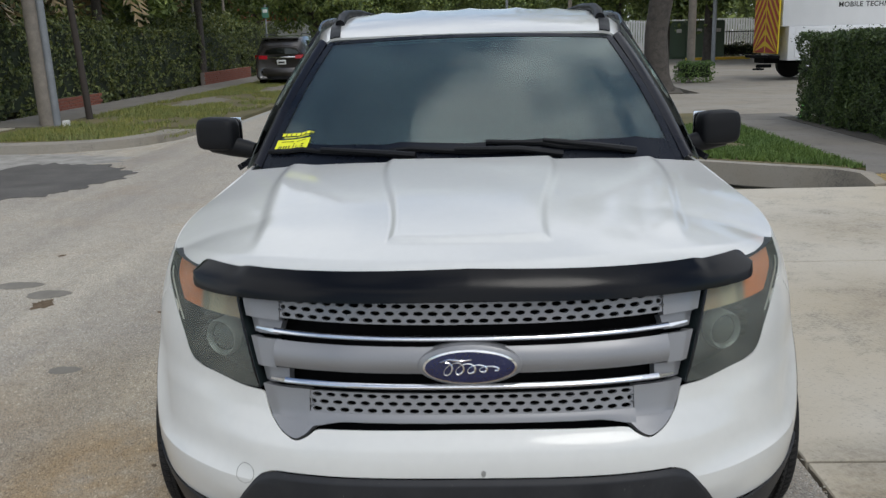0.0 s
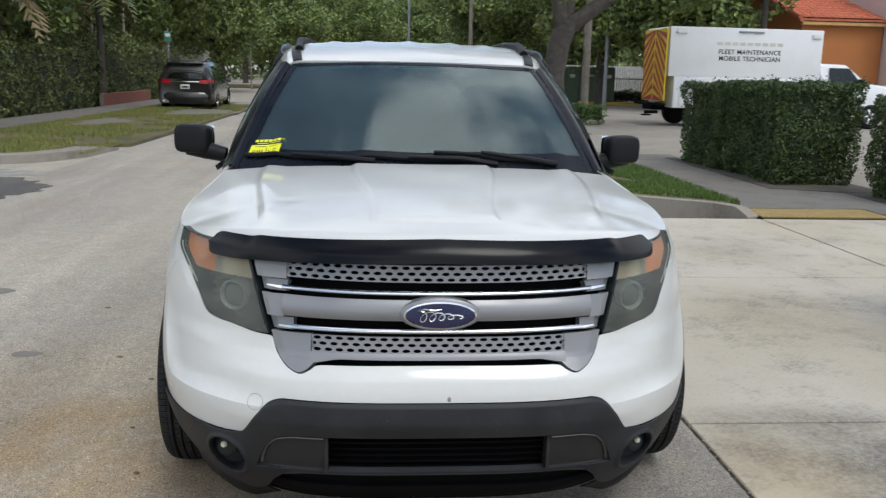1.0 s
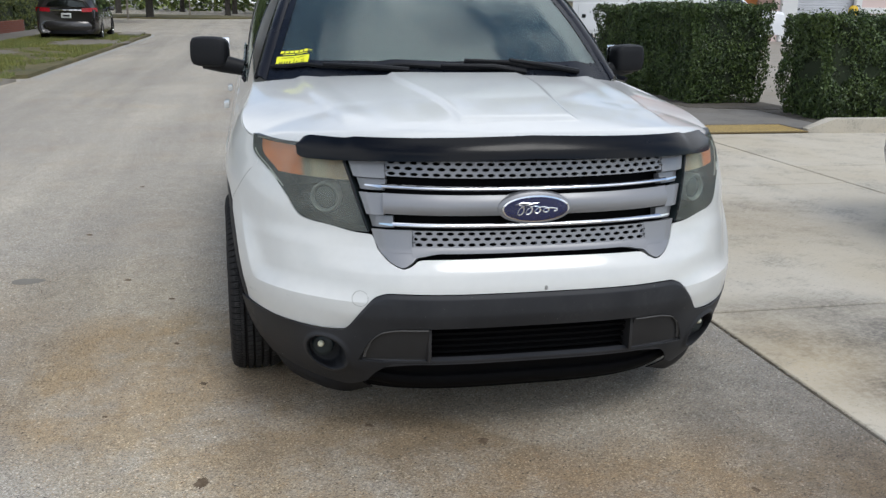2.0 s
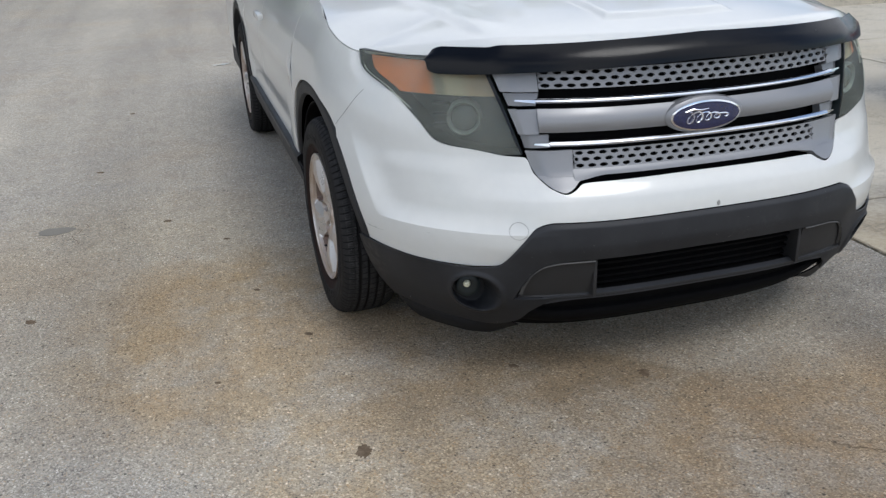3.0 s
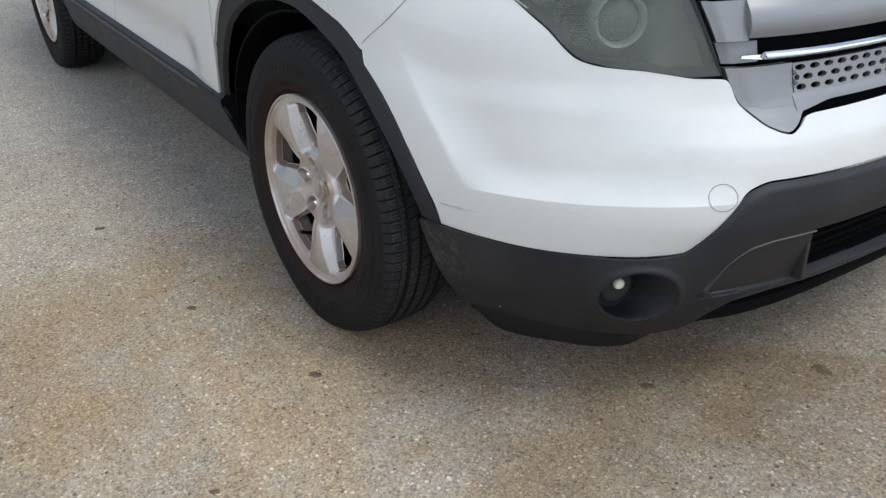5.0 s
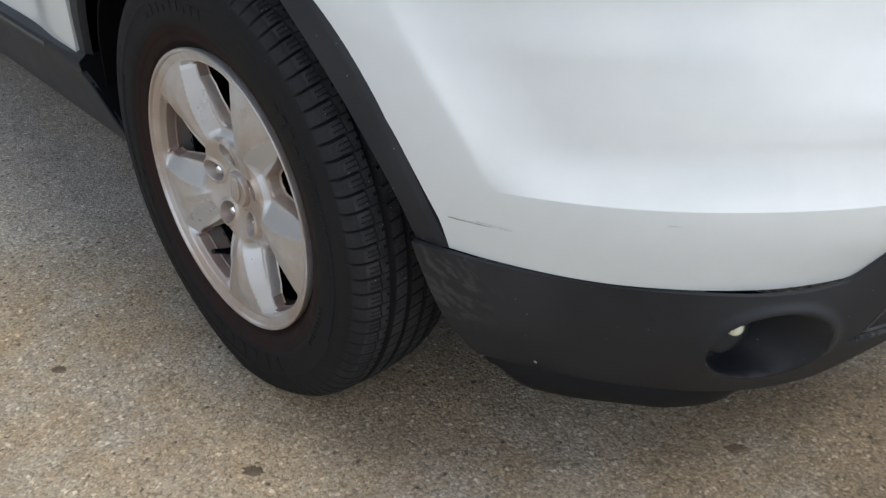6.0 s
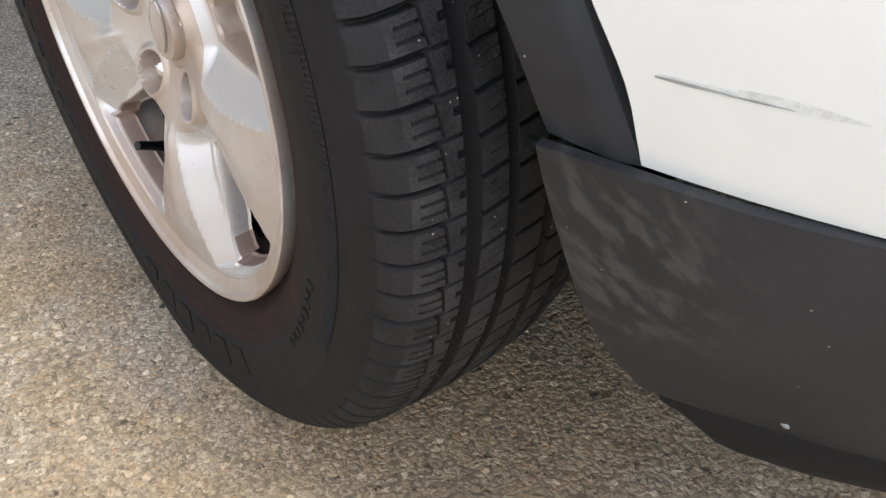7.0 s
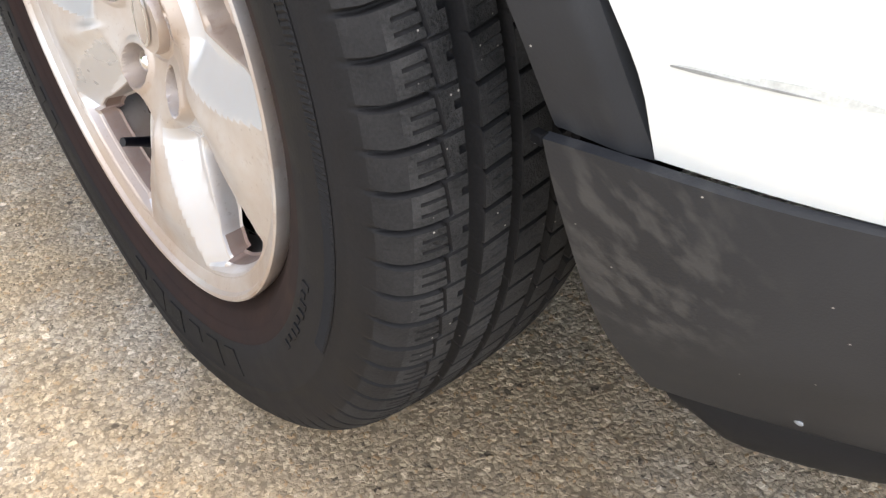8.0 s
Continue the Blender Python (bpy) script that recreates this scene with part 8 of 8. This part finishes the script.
def silver_coupe(place, turn):
    """Silver car seen from behind: y runs forwards from the tail."""
    root = thing("silver_car", place, "silver car with red tail lamps and black spoiler on the driveway", "car", turn=turn)

    def sec(y, w, shoulder, deck_w, deck, low):
        return (y, [(0, low), (w * 0.92, low), (w, low + 0.13), (w * 1.0, 0.62), (w * 0.985, shoulder), (deck_w, deck - 0.03), (deck_w * 0.8, deck), (0, deck + 0.015)])
    body = loft([sec(0.0, 0.80, 0.76, 0.66, 0.84, 0.36), sec(0.05, 0.88, 0.84, 0.72, 0.98, 0.30), sec(0.16, 0.94, 0.90, 0.76, 1.03, 0.26), sec(0.8, 0.955, 0.94, 0.72, 1.06, 0.24), sec(1.1, 0.955, 0.94, 0.64, 1.16, 0.24), sec(1.9, 0.95, 0.93, 0.56, 1.38, 0.24), sec(2.8, 0.94, 0.92, 0.56, 1.39, 0.24), sec(3.5, 0.94, 0.92, 0.66, 1.05, 0.24), sec(4.6, 0.90, 0.78, 0.60, 0.85, 0.24), sec(4.85, 0.70, 0.6, 0.5, 0.68, 0.30)], 8)
    bmesh.ops.bevel(body, geom=[e for e in body.edges if e.calc_face_angle(0) > radians(30)], offset=0.035, segments=3, affect="EDGES")
    part("body", body, M_CARSILVER, root, angle=50)
    part("bumper", sheet(lambda u, v: (lerp(-0.93, 0.93, u), -0.10 + 0.26 * abs(2 * u - 1) ** 3.2 + 0.10 * (v - 0.42) ** 2 * 4, lerp(0.36, 0.82, v)), 30, 10, 0.03), M_CARSILVER, root)
    part("diffuser", sheet(lambda u, v: (lerp(-0.90, 0.90, u), -0.06 + 0.26 * abs(2 * u - 1) ** 3.2 + 0.06 * (1 - v), lerp(0.24, 0.365, v)), 24, 3, 0.03), M_BLACK, root)
    part("deck_strip", sheet(lambda u, v: (lerp(-0.78, 0.78, u), -0.01 + 0.14 * abs(2 * u - 1) ** 3, lerp(1.005, 1.03, v)), 16, 2, 0.05), M_GLOSS, root)
    part("spoiler", box(bmesh.new(), (0, 0.16, 1.20), (1.36, 0.24, 0.035), 0.012, 2), M_GLOSS, root, "black rear wing")
    part("rear_window", sheet(lambda u, v: (lerp(-0.56, 0.56, u) * lerp(1.06, 0.95, v), lerp(0.98, 1.80, v), lerp(1.115, 1.375, v)), 8, 4, 0.012), M_SIDEGLASS, root)
    for q in (-1, 1):
        bm = bmesh.new()
        box(bm, (q * 0.55, 0.16, 1.12), (0.05, 0.10, 0.14), 0.012, 2)
        part("spoiler_foot", bm, M_GLOSS, root)
        lamp = part("tail_lamp", sheet(lambda u, v, s=q: (s * lerp(0.30, 0.87, u), -0.012 + 0.24 * u ** 4, lerp(0.845, 1.0, v) - 0.02 * u * (1 - v)), 12, 4, 0.05), M_LAMPRED, root, "wide red tail lamp")
        bm = bmesh.new()
        box(bm, (q * 0.44, -0.012, 0.915), (0.13, 0.03, 0.07), 0.006, 2)
        part("reversing_lamp", bm, M_LAMPWHITE, lamp)
        part("exhaust_tip", tube(bmesh.new(), [(q * 0.55, 0.16, 0.315), (q * 0.55, -0.01, 0.315)], 0.045, 14), M_CHROME, root)
        for yw in (1.05, 3.80):
            car_wheel(root, q * 0.96, yw, 0.33, 0.22, 0 if q < 0 else 180)
        for xs_ in (0.42, 0.78):
            bm = bmesh.new()
            lathe(bm, [(0.0, 0.012), (-0.006, 0.011), (-0.008, 0.003)], 12, "y")
            part("parking_sensor", bm, M_BLACK, root, m=Matrix.Translation((q * xs_, -0.10 + 0.26 * xs_ ** 3.2 * 1.1 - 0.012, 0.66)))
    bm = bmesh.new()
    box(bm, (0, -0.115, 0.62), (0.36, 0.02, 0.20), 0.005)
    plate = part("number_plate", bm, M_INK, root)
    bm = bmesh.new()
    box(bm, (0, -0.128, 0.62), (0.31, 0.008, 0.15), 0.003)
    part("plate_face", bm, M_PLATE, plate)
    bm = bmesh.new()
    box(bm, (0, -0.134, 0.615), (0.22, 0.006, 0.06), 0.001)
    part("plate_bar", bm, M_SIGN, plate)
    return root


silver_coupe((3.36, 1.98, 0.03), -95)


def text_mesh(body, size, depth=0.002):
    cu = bpy.data.curves.new("lettering", "FONT")
    cu.body, cu.size, cu.extrude, cu.align_x = body, size, depth, "CENTER"
    cu.space_character = 1.08
    cu.offset = 0.003
    ob = bpy.data.objects.new("lettering_source", cu)
    scene.collection.objects.link(ob)
    dg = bpy.context.evaluated_depsgraph_get()
    me = bpy.data.meshes.new_from_object(ob.evaluated_get(dg))
    bpy.data.objects.remove(ob)
    return me


def service_truck(place, turn):
    """White service truck, side on; x runs from its tail to its nose."""
    root = thing("service_truck", place, "white service truck with striped tail parked in the yard", "truck", turn=turn)
    bm = bmesh.new()
    box(bm, (2.65, 1.05, 2.38), (5.2, 2.1, 1.56), 0.04, 2)
    upper = part("upper_box", bm, M_WHITE, root, "white enclosed box body")
    bm = bmesh.new()
    box(bm, (2.75, 1.05, 1.10), (5.0, 2.16, 1.0), 0.03, 2)
    part("lower_box", bm, M_WHITE, root)
    for x, w in ((0.95, 1.0), (2.0, 1.0), (3.9, 1.1)):
        bm = bmesh.new()
        box(bm, (x, -0.04, 1.12), (w, 0.02, 0.86), 0.008, 1)
        d = part("locker_door", bm, M_WHITE, root)
        bm = bmesh.new()
        box(bm, (x - w * 0.3, -0.055, 1.15), (0.14, 0.02, 0.12), 0.01, 1)
        part("latch", bm, M_GLOSS, d)
    for x, z, w in ((0.42, 3.02, 0.36), (2.75, 3.04, 0.85), (5.0, 2.96, 0.30)):
        bm = bmesh.new()
        box(bm, (x, -0.02, z), (w, 0.05, 0.14 if w < 0.5 else 0.05), 0.012, 2)
        part("marker_lamp", bm, M_LAMPWHITE if w < 0.5 else M_GALV, upper)
    for body_, z in (("FLEET MAINTENANCE", 2.34), ("MOBILE TECHNICIAN", 2.13)):
        words = [text_mesh(w, 0.203) for w in body_.split()]
        spans = [(min(v.co.x for v in me.vertices), max(v.co.x for v in me.vertices)) for me in words]
        x = 2.75 - (sum(b - a for a, b in spans) + 0.085 * (len(words) - 1)) / 2
        for me, (a, b) in zip(words, spans):
            me.materials.append(M_INK)
            ob = new("lettering", me)
            ob.parent = upper
            ob.matrix_basis = pose(x - a, -0.006, z, 90)
            x += b - a + 0.085
    faded = mat("faded_print", (0.62, 0.60, 0.55), 0.6)
    for k in range(9):
        part("faded_letter_bar", box(bmesh.new(), (1.72 + 0.255 * k, -0.004, 2.66), (0.19, 0.006, 0.10)), faded, upper)
    # striped tail with diagonal red and yellow bars
    tail = part("tail_panel", box(bmesh.new(), (-0.02, 1.05, 1.95), (0.05, 2.0, 2.3), 0.01, 1), M_LIME, root, "yellow tail with red chevron bars")
    for k in range(-2, 10):
        for q in (-1, 1):
            z0 = 0.65 + k * 0.36
            pts = []
            for d_, zz in ((0.05, z0 + 0.9), (0.98, z0 - 0.05), (0.98, z0 + 0.14), (0.05, z0 + 1.09)):
                pts.append((1.05 + q * d_, min(3.08, max(0.82, zz))))
            if max(p[1] for p in pts) - min(p[1] for p in pts) < 0.12:
                continue
            bm = bmesh.new()
            extrude_outline(bm, [(-0.047, y, z) for y, z in pts], (-0.006, 0, 0))
            part("chevron_bar", bm, M_RED, tail, smooth=False)
    bm = bmesh.new()
    box(bm, (-0.12, 1.05, 0.70), (0.36, 2.0, 0.09), 0.02, 1)
    part("tail_step", bm, M_DARK, root)
    bm = bmesh.new()
    box(bm, (-0.35, 0.25, 0.45), (0.45, 0.12, 0.10), 0.02, 1)
    part("tow_bar", bm, M_DARK, root)
    bm = bmesh.new()
    lathe(bm, [(0.38, 0.02), (0.38, 0.16), (0.42, 0.17), (0.44, 0.02)], 16, "z")
    part("tow_shoe", bm, M_DARK, root, m=Matrix.Translation((-0.55, 0.15, -0.04)))
    part("chassis", box(bmesh.new(), (3.6, 1.05, 0.62), (7.6, 0.9, 0.22), 0.02, 1), M_DARK, root)
    # cab
    cab = loft([(5.35, [(0, 0.62), (1.0, 0.62), (1.02, 1.0), (1.0, 1.45), (0.80, 2.05), (0.6, 2.12), (0, 2.14)]), (6.35, [(0, 0.62), (1.0, 0.62), (1.02, 1.0), (1.0, 1.45), (0.80, 2.03), (0.6, 2.10), (0, 2.12)]), (7.05, [(0, 0.62), (1.0, 0.62), (1.02, 1.0), (1.0, 1.42), (0.92, 1.46), (0.6, 1.50), (0, 1.52)]), (8.3, [(0, 0.60), (0.96, 0.60), (0.98, 1.0), (0.95, 1.28), (0.85, 1.36), (0.6, 1.40), (0, 1.42)])], 7)
    part("cab", cab, M_WHITE, root, m=pose(0, 1.05, 0, 0, 0, -90))
    bm = bmesh.new()
    extrude_outline(bm, [(5.60, -0.0, 1.50), (6.72, -0.0, 1.50), (6.36, 0.16, 1.98), (5.66, 0.16, 1.98)], (0, 0.03, 0))
    part("cab_window", bm, M_SIDEGLASS, root)
    bm = bmesh.new()
    box(bm, (6.62, -0.16, 1.50), (0.14, 0.22, 0.28), 0.04, 2)
    part("cab_mirror", bm, M_BLACK, root)
    for x in (1.12, 7.2):
        for y, t in ((0.02, 90), (2.08, -90)):
            car_wheel(root, x, y, 0.42, 0.26, t)
    return root


service_truck((9.15, 25.6, 0.0), 3.0)


# ---- buildings ----
def tiled_roof(parent, x0, x1, y0, y1, z0, z1):
    """Barrel clay tiles in courses up the slope."""
    n, rows = int((x1 - x0) / 0.30), 14
    for r in range(rows):
        bm = bmesh.new()
        for k in range(n):
            c = x0 + 0.15 + k * 0.30
            t0, t1 = r / rows, (r + 1.12) / rows
            a = [bm.verts.new((c + 0.145 * math.cos(q), lerp(y0, y1, t0), lerp(z0, z1, t0) + 0.10 * math.sin(q) + 0.04)) for q in (math.pi * j / 6 for j in range(7))]
            b = [bm.verts.new((c + 0.125 * math.cos(q), lerp(y0, y1, t1), lerp(z0, z1, t1) + 0.085 * math.sin(q))) for q in (math.pi * j / 6 for j in range(7))]
            for j in range(6):
                bm.faces.new((a[j], a[j + 1], b[j + 1], b[j]))
            bm.faces.new(a)
        part("tile_course", bm, M_TILE, parent, "row of barrel clay tiles")


house = thing("orange_house", (19.5, 37.5, 0), "orange stucco house with a clay tile roof", "house")
bm = bmesh.new()
extrude_outline(bm, [(-0.05, 0.35, 0), (-0.05, 13.6, 0), (-0.05, 13.6, 4.30), (-0.05, 7.0, 6.35), (-0.05, 0.35, 4.30)], (3.9, 0, 0))
part("wall", bm, M_ORANGE, house, smooth=False)
roof_ob = part("roof", extrude_outline(bmesh.new(), [(-0.30, 0.05, 4.36), (-0.30, 7.0, 6.50), (-0.30, 14.0, 4.36), (-0.30, 14.0, 4.22), (-0.30, 7.0, 6.36), (-0.30, 0.05, 4.22)], (4.17, 0, 0)), M_TILE, house, smooth=False)
tiled_roof(roof_ob, -0.30, 3.88, 0.0, 7.0, 4.38, 6.52)
part("gable_verge", tube(bmesh.new(), [(-0.30, 0.0, 4.42), (-0.30, 3.5, 5.50), (-0.30, 7.0, 6.58)], 0.11, 10), M_TILE, house, "clay tiled gable edge")
bm = bmesh.new()
box(bm, (1.83, 0.17, 4.18), (4.0, 0.24, 0.22), 0.02, 1)
part("eaves_board", bm, mat("ochre_wood", (0.55, 0.33, 0.13), 0.8), house, smooth=False)

shed = thing("pink_building", (23.4, 36.4, 0), "pale pink stucco building with a grey roller door", "building")
for x0, x1, z0, z1 in ((0.0, 0.9, 0, 9.0), (4.4, 13.0, 0, 9.0), (0.9, 4.4, 6.2, 9.0)):
    bm = bmesh.new()
    box(bm, ((x0 + x1) / 2, 7, (z0 + z1) / 2), (x1 - x0, 14, z1 - z0))
    part("wall", bm, M_PINK, shed, smooth=False)
for x0, x1 in ((0.28, 1.12), (4.22, 4.56)):
    bm = bmesh.new()
    box(bm, ((x0 + x1) / 2, -0.06, 3.1), (x1 - x0, 0.20, 6.2), 0.02, 1)
    part("door_surround", bm, M_OFFWHITE, shed, smooth=False)
door = part("roller_door", box(bmesh.new(), (2.67, 0.25, 3.1), (3.45, 0.05, 6.2)), M_SHUTTER, shed, "grey ribbed roller door", smooth=False)
for k in range(52):
    bm = bmesh.new()
    box(bm, (2.67, 0.215, 0.06 + 0.12 * k), (3.3, 0.03, 0.10), 0.012, 1)
    part("slat", bm, M_SHUTTER, door, smooth=False)
bm = bmesh.new()
box(bm, (8.8, -0.05, 1.5), (8.4, 0.10, 0.28), 0.01, 1)
part("wall_band", bm, M_OFFWHITE, shed, smooth=False)

for x, y in ((10.22, 12.6), (9.42, 10.5), (12.6, 12.4)):
    bol = thing("bollard", (x, y, 0), "yellow painted steel bollard", "bollard", "bollards before the yard")
    part("bollard_post", tube(bmesh.new(), [(0, 0, -0.1), (0, 0, 1.49), (0, 0, 1.54)], [0.085, 0.085, 0.05], 16), M_SAFETY, bol)

cab_ = thing("utility_cabinet", (11.9, 50, 0.0), "green steel utility cabinet", "cabinet")
bm = bmesh.new()
box(bm, (0.45, 0.4, 1.05), (3.4, 1.4, 2.1), 0.04, 2)
part("cabinet_body", bm, M_GREENBOX, cab_)
for x in (-0.6, 0.55, 1.60):
    bm = bmesh.new()
    box(bm, (x, -0.32, 1.05), (1.1, 0.03, 1.9), 0.01, 1)
    d = part("cabinet_door", bm, M_GREENBOX, cab_)
    bm = bmesh.new()
    box(bm, (x + 0.2, -0.345, 1.55), (0.28, 0.01, 0.2), 0.003, 1)
    part("warning_label", bm, M_OFFWHITE, d)
bm = bmesh.new()
box(bm, (0, 0, 0.06), (3.4, 0.3, 0.16), 0.02, 1)
tagged(part("wheel_stop", bm, M_SAFETY, m=Matrix.Translation((13.0, 47.0, 0))), "yellow painted concrete wheel stop", "wheel stop")


def picket_fence(x0, x1, y, h, material, label, gap, w, name):
    root = thing(name, ((x0 + x1) / 2, y, 0), label, "fence")
    n = int((x1 - x0) / gap)
    for z in (0.15, h - 0.12):
        bm = bmesh.new()
        box(bm, (0, 0.03, z), (x1 - x0, 0.035, 0.05), 0.006, 1)
        part("rail", bm, material, root, smooth=False)
    bm = bmesh.new()
    box(bm, (0, 0, h / 2), (w, 0.025, h), 0.004, 1)
    src = part("picket", bm, material, root, smooth=False, m=Matrix.Translation((x0 - (x0 + x1) / 2, 0, 0)))
    for k in range(1, n):
        ob = new("picket", src.data)
        ob.parent = root
        ob.matrix_basis = Matrix.Translation((x0 + k * gap - (x0 + x1) / 2, 0, 0))
    return root


picket_fence(13.4, 19.5, 51.5, 1.55, M_GLOSS, "black iron bar fence", 0.14, 0.022, "iron_fence")
picket_fence(8.0, 24.0, 56.0, 2.25, M_WHITE, "tall white painted picket fence", 0.16, 0.12, "picket_fence")
hedge("low_shrub", 13.6, 19.0, 51.9, 52.6, 0.0, 0.7, 2500, 0.12, M_VINE, "low dark shrubs behind the iron fence", 31, 0.15)

cone = thing("traffic_cone", (5.72, 13.70, 0.02), "lime green traffic cone by the hedge end", "cone")
part("cone_base", box(bmesh.new(), (0, 0, 0.015), (0.30, 0.30, 0.03), 0.01, 1), M_GLOSS, cone)
part("cone_body", lathe(bmesh.new(), [(0.03, 0.11), (0.45, 0.03), (0.46, 0.02)], 20, "z"), M_CONE, cone)

# white house with a red roof and far cars, seen between the trees
far = thing("white_house", (-14.5, 58, 0), "small white house with a red tile roof", "house")
part("wall", box(bmesh.new(), (0, 2, 1.5), (5.5, 5, 3.0)), M_WHITE, far, smooth=False)
part("roof", extrude_outline(bmesh.new(), [(-3.1, -1.0, 2.9), (3.1, -1.0, 2.9), (2.2, 2.0, 4.2), (-2.2, 2.0, 4.2)], (0, 0, 0.12)), M_TILE, far, smooth=False)
for x in (-1.4, 1.0):
    part("window", box(bmesh.new(), (x, -0.52, 1.7), (0.9, 0.06, 1.1), 0.01, 1), M_GLOSS, far)
